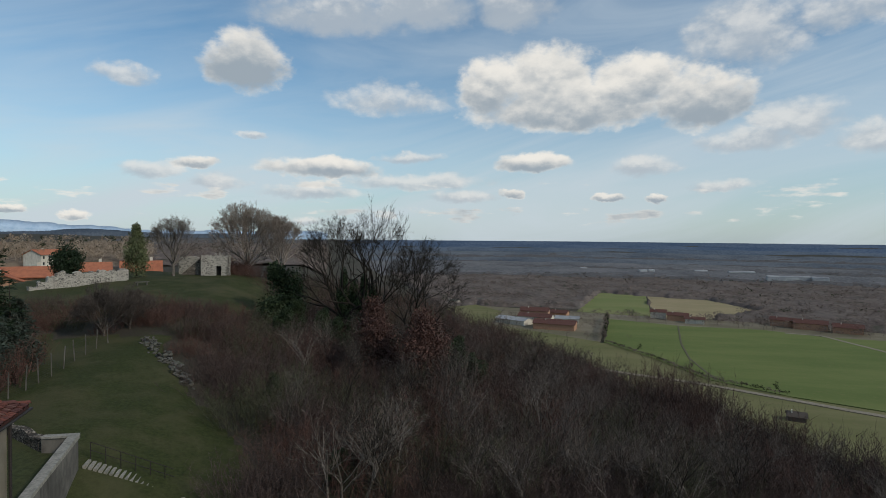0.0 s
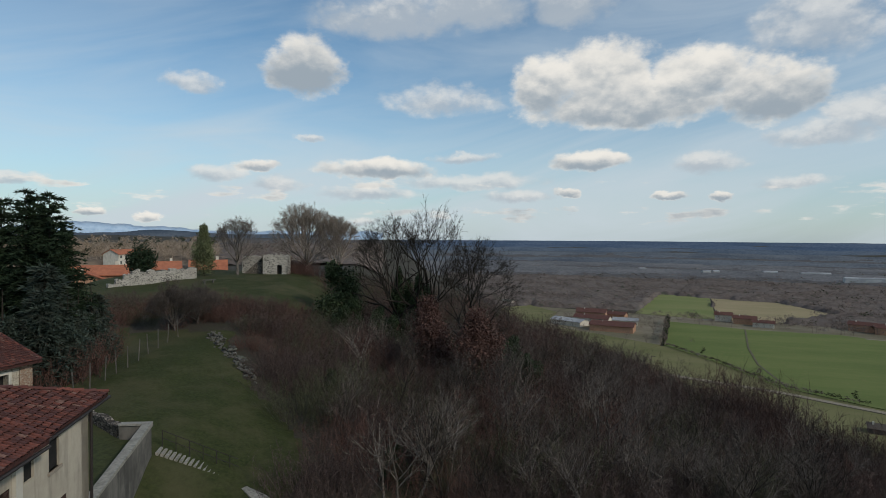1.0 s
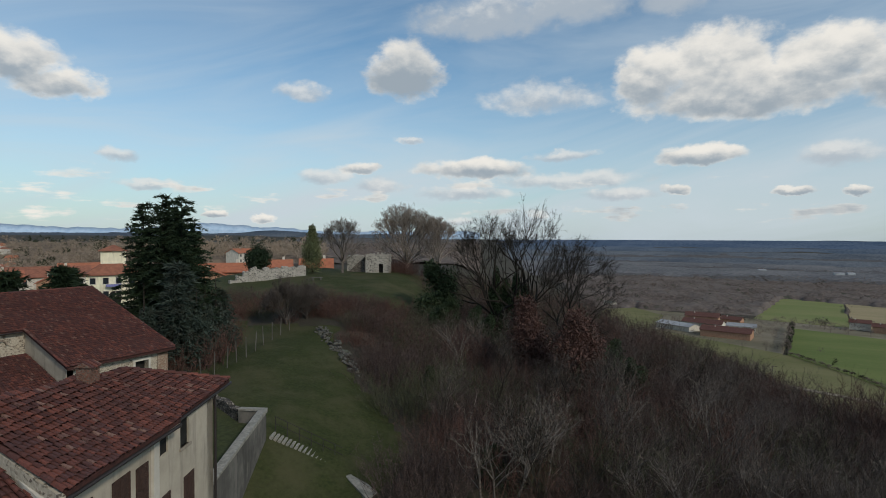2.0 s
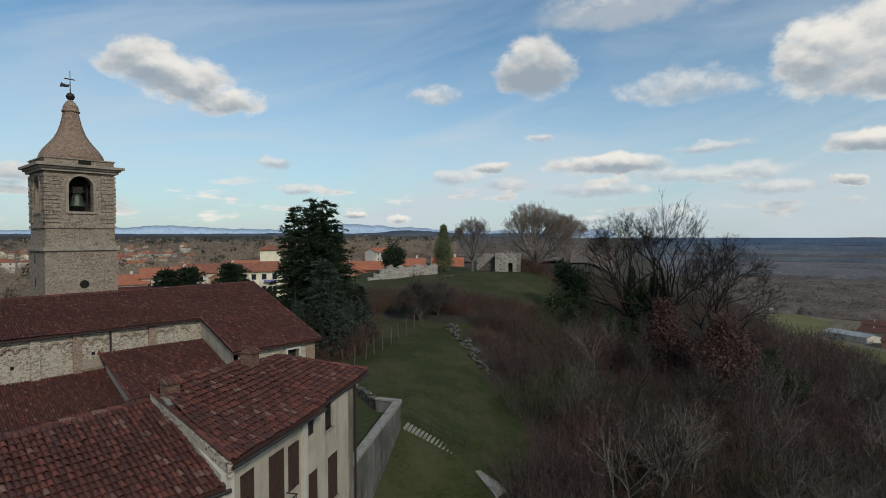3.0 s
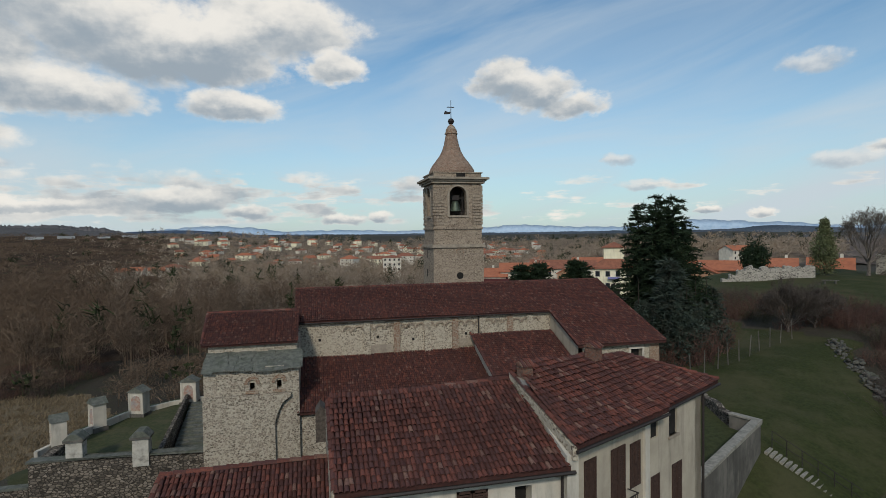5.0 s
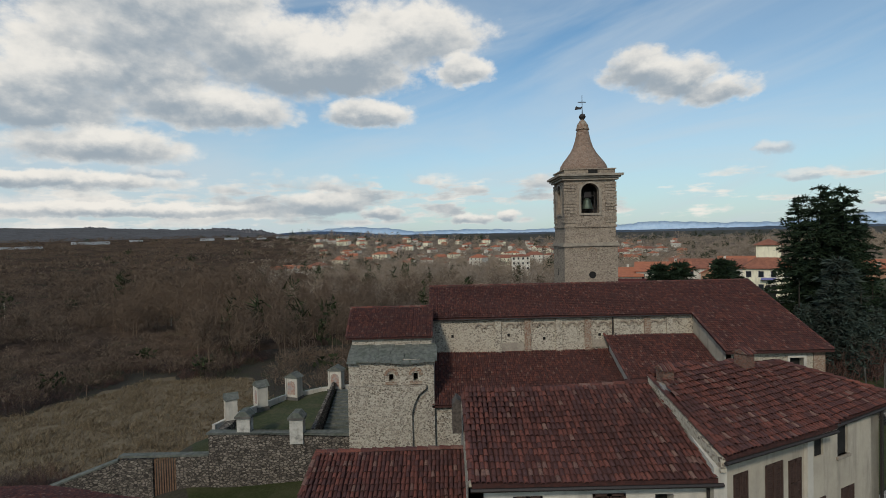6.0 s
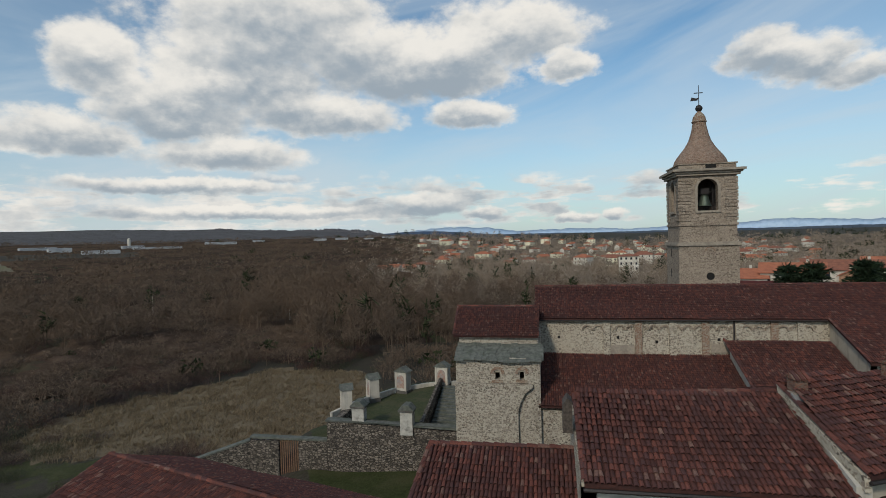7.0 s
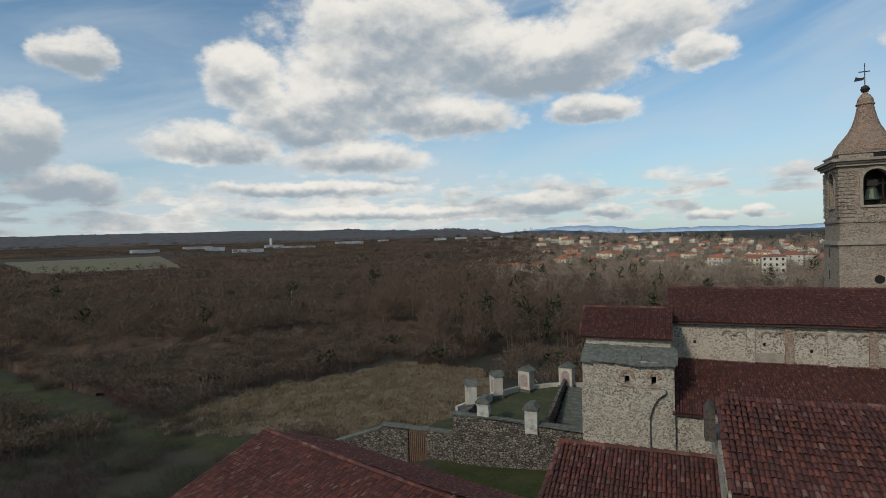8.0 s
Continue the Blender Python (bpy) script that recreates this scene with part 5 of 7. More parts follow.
    # tall ivy-hung trees on the brow
    big = [fork_tree_mesh(70, 15.0, 0.40, 0.30, 8, 1.0, M_BARKD, 8, 0.52, 0.15, 0.03, 6, 0.6, 0.012, 0.42, (4.8, 9.2, 10.2, -0.6, 1.7), (-0.05, 0.14), 0.245),
           fork_tree_mesh(71, 17.0, 0.42, 0.34, 8, 0.9, M_BARKD, 8, 0.52, 0.15, 0.04, 6, 0.6, 0.012, 0.42, (5.2, 10.0, 11.8, 0.6, -1.4), (0.02, -0.08), 0.24),
           fork_tree_mesh(74, 13.0, 0.36, 0.24, 8, 1.25, M_BARKD, 8, 0.55, 0.17, 0.03, 6, 0.6, 0.012, 0.42, (5.6, 9.0, 9.4, 0.8, -2.4), (0.05, -0.22), 0.24)]
    ivy = leaf_cloud(75, [(0, 0, 1.6, 1.9, 2.6), (0.2, 0.2, 4.6, 1.5, 2.6), (-0.6, 0.7, 6.8, 1.1, 2.2), (0.4, -0.6, 7.6, 0.9, 2.4), (-0.3, 0.5, 9.6, 0.6, 1.8)], 1700, 0.13, M_IVY, 0.2)
    low_ivy = leaf_cloud(76, [(0, 0, 1.2, 1.2, 1.8), (0.1, -0.5, 3.4, 0.7, 1.5)], 900, 0.13, M_IVY, 0.2)
    for me, x, y, s, z, iv in ((big[0], 72.8, 29.2, 1.0, 1.2, ivy), (big[1], 73.8, 26.6, 1.0, 0.3, ivy), (big[2], 72.3, 20.4, 1.0, 0.2, low_ivy)):
        tree("bare_oak", "tall leafless oak with ivy up its trunk", x, y, me, None, s, 0.0, "oaks on the brow", z=z, extra=iv)
    # russet oaks that keep their dry leaves
    rust = leaf_cloud(80, [(0, 0, 3.0, 2.0, 2.6), (0.9, 0.4, 4.6, 1.7, 2.2), (-0.9, -0.5, 4.4, 1.6, 2.3), (0.2, 0.2, 6.4, 1.2, 1.7), (0.3, -1.0, 2.2, 2.0, 1.7)], 2600, 0.10, M_RUST, 0.25)
    rt = bare_tree_mesh(81, 7.5, 0.16, (7, 5, 5), 2, mat=M_BARK)
    for x, y, s, a in ((57.6, 20.0, 1.25, 0), (55.2, 13.6, 1.25, 2), (61.5, 15.2, 0.9, 4)):
        tree("russet_oak", "young oak still holding russet dry leaves", x, y, rt, rust, s, a, "russet oaks")
    # evergreen masses among them
    ev = leaf_cloud(90, [(0, 0, 2.6, 2.8, 3.0), (2.0, 0.6, 2.0, 2.0, 2.2), (-2.0, 0.4, 2.2, 2.2, 2.4), (0.4, -0.6, 5.0, 1.9, 2.4), (-0.8, 0.7, 6.6, 1.2, 1.6)], 2000, 0.15, M_IVY, 0.3)
    for x, y, s, a in ((73.2, 39.2, 1.2, 0), (70.5, 36.0, 0.65, 1), (67.5, 29.0, 0.6, 2), (69.5, 25.0, 0.55, 3), (70.5, 32.0, 0.6, 4), (66.0, 12.0, 0.7, 4), (61.5, 9.0, 0.6, 5), (64.0, 34.5, 0.6, 2.5), (52.0, 9.5, 0.45, 1.5), (71, 17, 0.8, 0.4), (45.5, 25.5, 0.28, 1), (33.5, 14.0, 0.3, 2)):
        plant("evergreen_bush", "dark ivy-covered evergreen bush", ev, x, y, s, a, group="evergreens on the slope")
    # pale bare trees by the ruin
    lime = "broad leafless pale-barked tree by the ruin"
    tree("bare_lime", lime, 102.1, 63.1, fork_tree_mesh(100, 15.8, 0.40, 0.16, 15, 1.15, M_LIME, 7, 0.46, 0.10, 0.02, 12, 0.6, 0.016, 0.45, (7.6, 9.8, 5.6, 0, 0), reach=0.2), None, 1.0, 0.0, "limes by the ruin")
    tree("bare_lime", lime, 105.3, 57.2, fork_tree_mesh(101, 13.6, 0.34, 0.18, 12, 1.1, M_LIME, 7, 0.46, 0.10, 0.02, 12, 0.6, 0.016, 0.45, (5.8, 8.4, 5.0, 0, 0), reach=0.2), None, 1.0, 1.2, "limes by the ruin", z=8.3)
    tree("bare_tree", "leafless round-crowned tree beside the ruin", 90.1, 71.4, fork_tree_mesh(110, 11.8, 0.26, 0.24, 11, 1.05, M_BARKP, 7, 0.48, 0.10, 0.03, 6, 0.55, 0.013, 0.4, (4.4, 6.8, 4.8, 0, 0), reach=0.19), None, 1.0)
    th = fork_tree_mesh(111, 5.2, 0.10, 0.12, 12, 1.0, M_BARK, 6, 0.46, 0.10, 0.03, 9, 0.42, 0.008, 0.4, (2.6, 3.4, 2.3, 0, 0), reach=0.17)
    tree("thorn_tree", "small leafless thorn tree on the lawn's edge", 47.6, 46.0, th, None, 1.3)
    tree("thorn_tree", "small leafless thorn tree on the lawn's edge", 50.5, 45.4, th, None, 1.1, 2.0)
    # woods on the slope
    slope = [bare_tree_mesh(120 + i, 7.5, 0.10, (7, 5, 6), 2, stems=2, curl=0.22, lift=0.2, twig=0.012, mat=(M_BARK, M_BARKP, M_BARK, M_BARKD)[i], lean=0.18) for i in range(4)]
    br = [brush_mesh(130 + i, 2.0, 3.2, 110, (M_BRUSH, M_BRUSH, M_BRUSHR, M_BRUSHG)[i], 18, 0.010) for i in range(4)]
    nt = nb = 0
    for _ in range(9000):
        r = 22 + 118 * rng.random() ** 1.15
        a = radians(rng.uniform(40, 133))
        x, y = r * math.sin(a), r * math.cos(a)
        u = (x - 15) * 0.916 + (y - 35) * 0.4
        s = (x - 15) * 0.4 - (y - 35) * 0.916
        if in_lawn(x, y) or u < 4 or s < 4 or (u > 52 and s < 14) or s > 118:
            continue
        k = rng.random()
        if k < 0.2 and nt < 300 and s > 22:
            tree("slope_tree", "young leafless tree in the hillside wood", x, y, slope[rng.randrange(4)], None, rng.uniform(0.65, 1.1), rng.uniform(0, 6.28), "trees of the hillside wood")
            nt += 1
        elif k > 0.2 and nb < 620:
            i = (0, 1, 0, 2, 1, 3)[rng.randrange(6)]
            if s < 14:
                i = 2 if rng.random() < 0.6 else 0
            far = 1.0 + max(0.0, r - 60) * 0.008
            plant("thicket", "leafless brown thicket on the hillside", br[i], x, y, rng.uniform(0.75, 1.3) * (0.75 if s < 16 else 1.2) * far, rng.uniform(0, 6.28), "thicket", kind="stuff")
            nb += 1
    # dark scrub round the reed field and the grassy slope below the farm wing
    for _ in range(520):
        x, y = rng.uniform(-165, -46), rng.uniform(28, 135)
        if inside(REED, x, y) or (inside(PATH_GRASS, x, y) and rng.random() < 0.93) or (y < 56 and rng.random() < 0.35):
            continue
        plant("thicket", "dark leafless scrub beside the reed field", br[rng.choice((0, 0, 2, 2, 3)) if y > 60 else rng.choice((0, 3, 3))], x, y, rng.uniform(0.8, 1.7), rng.uniform(0, 6), "thicket", kind="stuff", sz=rng.uniform(0.45, 1.1))
    for _ in range(230):
        x, y = rng.uniform(-130, -34), rng.uniform(20, 55)
        if inside(PATH_GRASS, x, y) or hill(x, y) > -4:
            continue
        plant("thicket", "low olive-brown scrub on the rough slope", br[rng.choice((0, 3, 3))], x, y, rng.uniform(0.7, 1.5), rng.uniform(0, 6), "thicket", kind="stuff", sz=rng.uniform(0.25, 0.6))
    for _ in range(16):
        x, y = rng.uniform(97, 112), rng.uniform(50, 70)
        plant("thicket", "reddish leafless shrubs under the limes", br[rng.choice((1, 2))], x, y, rng.uniform(1.0, 1.5), rng.uniform(0, 6), "shrub", "thicket", kind="stuff", sz=rng.uniform(0.9, 1.3))
    for _ in range(30):
        x, y = rng.uniform(-92, -68), rng.uniform(52, 70)
        plant("thicket", "dark leafless scrub beside the reed field", br[rng.choice((0, 1, 3))], x, y, rng.uniform(0.6, 1.0), rng.uniform(0, 6), "thicket", kind="stuff", sz=rng.uniform(0.35, 0.6))
    # taller scrub on the lower slope
    for _ in range(85):
        a, q = radians(rng.uniform(99, 121)), rng.uniform(70, 114)
        plant("thicket", "leafless brown thicket on the hillside", br[rng.choice((0, 1, 1, 2))], q * math.sin(a), q * math.cos(a), rng.uniform(1.5, 2.0), rng.uniform(0, 6), "thicket", kind="stuff", sz=rng.uniform(2.2, 3.2))
    # red-brown scrub between the lawn and the hilltop
    for _ in range(70):
        u, s = rng.uniform(35, 49), rng.uniform(-14, 16)
        x, y = 15 + u * 0.916 + s * 0.4, 35 + u * 0.4 - s * 0.916
        plant("bramble", "low leafless reddish bramble scrub", br[rng.choice((0, 1, 2, 2, 3, 3))], x, y, rng.uniform(0.5, 0.85), rng.uniform(0, 6), "shrub", "bramble scrub", kind="stuff")


vegetation()

# ---- garden, churchyard and ruin ----
def slab_wall(P, name, p, q, z0, z1, t, mat, z1b=None, label=""):
    a = math.degrees(math.atan2(q[1] - p[1], q[0] - p[0]))
    return part(name, wall_bm(p, a, math.hypot(q[0] - p[0], q[1] - p[1]), z0, z1, t, (), z1b), mat, P, label)


def ragged_wall(P, name, p, q, z0, z1, t, mat, seed, rough=0.25, step=0.5, label=""):
    """A wall with a broken, uneven top."""
    rng = random.Random(seed)
    p, q = Vector((p[0], p[1], 0)), Vector((q[0], q[1], 0))
    L = (q - p).length
    u = (q - p) / L
    s = Vector((-u.y, u.x, 0)) * t
    n = max(2, int(L / step))
    bm = bmesh.new()
    rows = []
    h = 0.0
    for i in range(n + 1):
        h = h * 0.6 + rng.uniform(-rough, rough)
        o = p + u * (L * i / n)
        zz = z1 + h
        rows.append([bm.verts.new(v) for v in (o + Vector((0, 0, z0)), o + Vector((0, 0, zz)), o + s + Vector((0, 0, zz + rng.uniform(-.1, .1))), o + s + Vector((0, 0, z0)))])
    for a, b in zip(rows, rows[1:]):
        for k in range(3):
            bm.faces.new((a[k], b[k], b[k + 1], a[k + 1]))
    bm.faces.new(rows[0])
    bm.faces.new(rows[-1][::-1])
    return part(name, bm, mat, P, label)


def garden():
    Wl = thing("garden_wall", "grey rendered retaining wall with a stone coping round a grass terrace", "wall", at=(20, 22, 4))
    slab_wall(Wl, "wall_run", (15.3, 19.3), (24.3, 25.1), 0, 6.05, 0.35, M_CONC, 6.2)
    slab_wall(Wl, "coping", (15.3, 19.24), (24.42, 25.1), 6.07, 6.17, 0.47, M_STEP, 6.32)
    slab_wall(Wl, "wall_return", (24.35, 25.3), (23.75, 26.7), 2, 6.2, 0.3, M_CONC)
    slab_wall(Wl, "coping", (24.42, 25.2), (23.8, 26.7), 6.21, 6.31, 0.42, M_STEP)
    ragged_wall(Wl, "rubble_run", (23.95, 26.75), (25.6, 32.0), 3, 6.25, 0.4, M_STEPW, 4, 0.12)
    # terrace grass inside the wall
    M_GR = speckled("terrace_grass", (0.026, 0.034, 0.010), (0.050, 0.057, 0.018), 3.0, (0.068, 0.062, 0.030), 0.4, 0.6, 0.05)
    bm = bmesh.new()
    prism(bm, [(14.5, 19.8, 5.0), (24.2, 25.3, 5.35), (23.7, 27.4, 5.5), (25.6, 32.0, 5.85), (19, 33, 5.6), (13.2, 23, 5.1)], (0, 0, -4))
    me = bpy.data.meshes.new("terrace")
    bm.to_mesh(me)
    bm.free()
    me.materials.append(M_GR)
    tagged(new("terrace", me), "small grass terrace behind the house", "lawn", kind="structure")
    # steps down the lawn, with an iron handrail
    St = thing("garden_steps", "worn stone garden steps with a thin iron handrail", "steps", at=(25.5, 23.5, 3))
    A, B = Vector((24.9, 25.2, 4.45)), Vector((26.9, 21.4, 2.45))
    n = 18
    side = Vector((0.885, 0.466, 0))
    for i in range(n):
        o = A.lerp(B, i / (n - 1))
        bm = bmesh.new()
        m = Matrix.Translation(o) @ Matrix.Rotation(math.atan2(side.y, side.x), 4, "Z")
        for v in box(bm, -0.44, 0.44, -0.11, 0.05, -0.3, 0.05):
            v.co = m @ v.co
        part("step", bm, M_STEP, St)
    S = Soup()
    for i in range(0, n, 3):
        o = A.lerp(B, i / (n - 1)) + side * 0.65
        S.tube([o + Vector((0, 0, -0.3)), o + Vector((0, 0, 0.95))], [0.025, 0.025], 5)
    for h in (0.5, 0.95):
        S.tube([A + side * 0.65 + Vector((0, 0, h)), B + side * 0.65 + Vector((0, 0, h))], [0.02, 0.02], 5)
    o = new("handrail", S.mesh("handrail", M_IRON))
    join(o, St)
    bm = bmesh.new()
    prism(bm, [(26.5, 21.3, 2.55), (27.4, 21.7, 2.55), (26.2, 18.2, 1.9), (25.2, 18.2, 1.9)], (0, 0, -0.8))
    part("landing", bm, M_STEP, St)
    # wire fence along the lawn
    Fn = thing("wire_fence", "wire mesh garden fence on thin concrete posts", "fence", at=(40, 43, 6))
    pts = [(28.4, 36.2), (30.1, 36.8), (31.7, 37.2), (33.3, 37.9), (35.0, 38.6), (37.0, 39.6), (39.0, 40.6), (41.2, 41.7), (43.6, 42.9), (45.8, 43.7)]
    for i, (x, y) in enumerate(pts):
        bm = bmesh.new()
        z = hill(x, y)
        vs = box(bm, -0.032, 0.032, -0.032, 0.032, -0.3, 1.85)
        m = pose(x, y, z, (i % 3 - 1) * 3, (i % 2) * 4 - 2, 30)
        for v in vs:
            v.co = m @ v.co
        part("post", bm, M_CONC, Fn)
    S = Soup()
    for (x0, y0), (x1, y1) in zip(pts, pts[1:]):
        for h in np.arange(0.1, 1.7, 0.16):
            S.tube([Vector((x0, y0, hill(x0, y0) + h)), Vector((x1, y1, hill(x1, y1) + h))], [0.006, 0.006], 3)
    w = new("wire_mesh", S.mesh("wire_mesh", M_IRON))
    join(w, Fn)
    # tumbled dry-stone wall at the lawn's far edge
    Dw = thing("dry_stone_wall", "tumbled low dry-stone wall at the lawn's edge", "wall", at=(43, 36, 5))
    rng = random.Random(3)
    ms = []
    for k in range(3):
        bm = bmesh.new()
        bmesh.ops.create_icosphere(bm, subdivisions=1, radius=0.32)
        for v in bm.verts:
            v.co = Vector((v.co.x * 1.3, v.co.y, v.co.z * 0.7)) * rng.uniform(0.75, 1.2)
        me = bpy.data.meshes.new("stone")
        bm.to_mesh(me)
        bm.free()
        me.materials.append(M_STONE)
        ms.append(me)
    for _ in range(150):
        t = rng.random()
        x, y = 47.5 + (40.2 - 47.5) * t + rng.gauss(0, 0.35), 41.0 + (30.2 - 41.0) * t + rng.gauss(0, 0.35)
        o = new("stone", ms[rng.randrange(3)])
        o.parent = Dw
        o.matrix_parent_inverse = Dw.matrix_basis.inverted()
        sc = rng.uniform(0.3, 0.75)
        o.matrix_basis = pose(x, y, hill(x, y) + rng.choice((0.05, 0.05, 0.35)), rng.uniform(-20, 20), rng.uniform(-20, 20), rng.uniform(0, 360)) @ Matrix.Diagonal((sc, sc, sc, 1))


M_STEP = speckled("worn_step", (0.21, 0.195, 0.165), (0.33, 0.305, 0.26), 5.0, (0.085, 0.085, 0.062), 1.0, 0.5)
M_STONE = speckled("field_stone", (0.05, 0.047, 0.04), (0.125, 0.115, 0.10), 4.0, (0.08, 0.09, 0.06), 1.0, 0.6, 0.03)
M_RUIN = rubble("ruin_stone", (0.10, 0.09, 0.08), (0.44, 0.40, 0.35), (0.46, 0.42, 0.36), 0.55, 0.85, 0.08, 0.3)
garden()


def ruin():
    R = thing("ruin", "roofless pale stone ruin with a dark doorway", "ruin", at=(95, 66, 9))
    a = math.degrees(math.atan2(63.0 - 67.5, 95.7 - 92.9))
    p = (92.9, 67.5)
    part("front_wall", wall_bm(p, a, 5.3, 8, 13.05, 0.7, [(2.75, 3.65, 8, 11.1)]), M_RUIN, R)
    u = Vector((math.cos(radians(a)), math.sin(radians(a))))
    rng = random.Random(7)
    for k in range(13):
        t = k * 0.41
        bm = bmesh.new()
        o = Vector(p) + u * t
        m = pose(o.x, o.y, 13.04, 0, 0, a)
        for v in box(bm, 0.0, rng.uniform(0.25, 0.42), 0.05, 0.6, 0, rng.uniform(0.05, 0.6)):
            v.co = m @ v.co
        part("top_stone", bm, M_RUIN, R)
    n = Vector((-u.y, u.x))
    q = Vector(p) + u * 5.3
    ragged_wall(R, "side_wall", q, q + n * 5.5, 8, 12.8, 0.7, M_RUIN, 5, 0.3)
    ragged_wall(R, "side_wall", Vector(p) + n * 0.7, Vector(p) + n * 5.5, 8, 12.9, -0.7, M_RUIN, 6, 0.3)
    ragged_wall(R, "back_wall", Vector(p) + n * 5.5, q + n * 5.5, 8, 12.8, 0.6, M_RUIN, 7, 0.3)
    # older side range with a sloping stair wall
    w0 = Vector(p) - u * 4.2 + n * 3.2
    ragged_wall(R, "range_wall", w0, Vector(p) + n * 2.2, 8, 12.9, 0.6, M_RUIN, 8, 0.18)
    bm = bmesh.new()
    s0, s1 = Vector(p) - u * 3.9 + n * 2.0, Vector(p) - u * 0.1 + n * 1.2
    prism(bm, [(s0.x, s0.y, 8), (s1.x, s1.y, 8), (s1.x, s1.y, 12.7), (s0.x, s0.y, 9.2)], (n.x * 0.8, n.y * 0.8, 0))
    part("stair_wall", bm, M_STEPW, R)
    # Near-black sheet behind the door gap, shade put into its colour.
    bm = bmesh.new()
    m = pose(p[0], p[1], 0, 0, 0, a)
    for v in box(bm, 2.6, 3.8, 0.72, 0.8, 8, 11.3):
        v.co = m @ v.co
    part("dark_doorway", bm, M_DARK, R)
    Bw = thing("boundary_wall", "long old rubble boundary wall, pale and uneven", "wall", at=(73, 73, 9))
    d = (Vector((79.4, 71.6)) - Vector((65.0, 75.6))) / 12
    for k in range(12):
        a0 = Vector((65.0, 75.6)) + d * k
        ragged_wall(Bw, "wall_run", a0, a0 + d, 6.5, (9.3, 10.0, 10.7)[k] if k < 3 else 10.9 + 0.02 * k, 0.6 - 0.02 * (k % 3), M_RUIN, 12 + k, 0.22, 0.3)
    Be = thing("stone_bench", "low stone bench on the hilltop grass", "bench", at=(84, 62, 8.5))
    z = hill(76, 66)
    for k, (x0, x1, z0, z1) in enumerate(((-1.1, 1.1, 0.42, 0.55), (-0.8, -0.6, -0.1, 0.42), (0.6, 0.8, -0.1, 0.42))):
        bm = bmesh.new()
        mm = pose(76, 66, z, 0, 0, -35)
        for v in box(bm, x0, x1, -0.25, 0.25, z0, z1):
            v.co = mm @ v.co
        part("seat" if k == 0 else "leg", bm, M_STONE, Be)


ruin()


def shrine(P, x, y, z, ang, w, d, h):
    """A small roofed wayside chapel with a painted niche."""
    m = pose(x, y, z, 0, 0, ang)

    def put(name, bm, mat, label=""):
        bmesh.ops.transform(bm, matrix=m, verts=bm.verts)
        return part(name, bm, mat, P, label)
    bm = bmesh.new()
    box(bm, -w / 2, w / 2, -d / 2, d / 2, -0.5, h * 0.82)
    put("body", bm, M_WHITE)
    bm = bmesh.new()
    box(bm, -w / 2 - 0.08, w / 2 + 0.08, -d / 2 - 0.08, d / 2 + 0.08, -0.5, 0.28)
    put("plinth", bm, M_CONC)
    bm = bmesh.new()
    prism(bm, [(-w / 2 - 0.12, -d / 2 - 0.12, h * 0.82), (w / 2 + 0.12, -d / 2 - 0.12, h * 0.82), (0, -d / 2 - 0.12, h)], (0, d + 0.24, 0))
    put("roof", bm, M_SLATE, "grey stone gable roof")
    bm = bmesh.new()
    iw = w * 0.3
    ring = [(-iw, -d / 2 - 0.015, 0.5), (iw, -d / 2 - 0.015, 0.5)] + [(iw * math.cos(t), -d / 2 - 0.015, h * 0.55 + iw * math.sin(t)) for t in np.linspace(0, math.pi, 9)]
    prism(bm, ring, (0, 0.03, 0))
    put("niche", bm, M_NICHE, "faded reddish painted niche")
    bm = bmesh.new()
    for s in (-1, 1):
        box(bm, s * w * 0.43 - 0.07, s * w * 0.43 + 0.07, -d / 2 - 0.05, -d / 2 + 0.02, 0.28, h * 0.8)
    put("pilaster_pair", bm, M_WHITE)


M_NICHE = speckled("faded_fresco", (0.30, 0.17, 0.13), (0.40, 0.32, 0.26), 4.0, (0.24, 0.25, 0.26), 2.0, 0.7)


M_LIMEW = speckled("flaking_limewash", (0.50, 0.47, 0.41), (0.36, 0.34, 0.30), 2.2, (0.14, 0.13, 0.115), 1.6, 0.75)


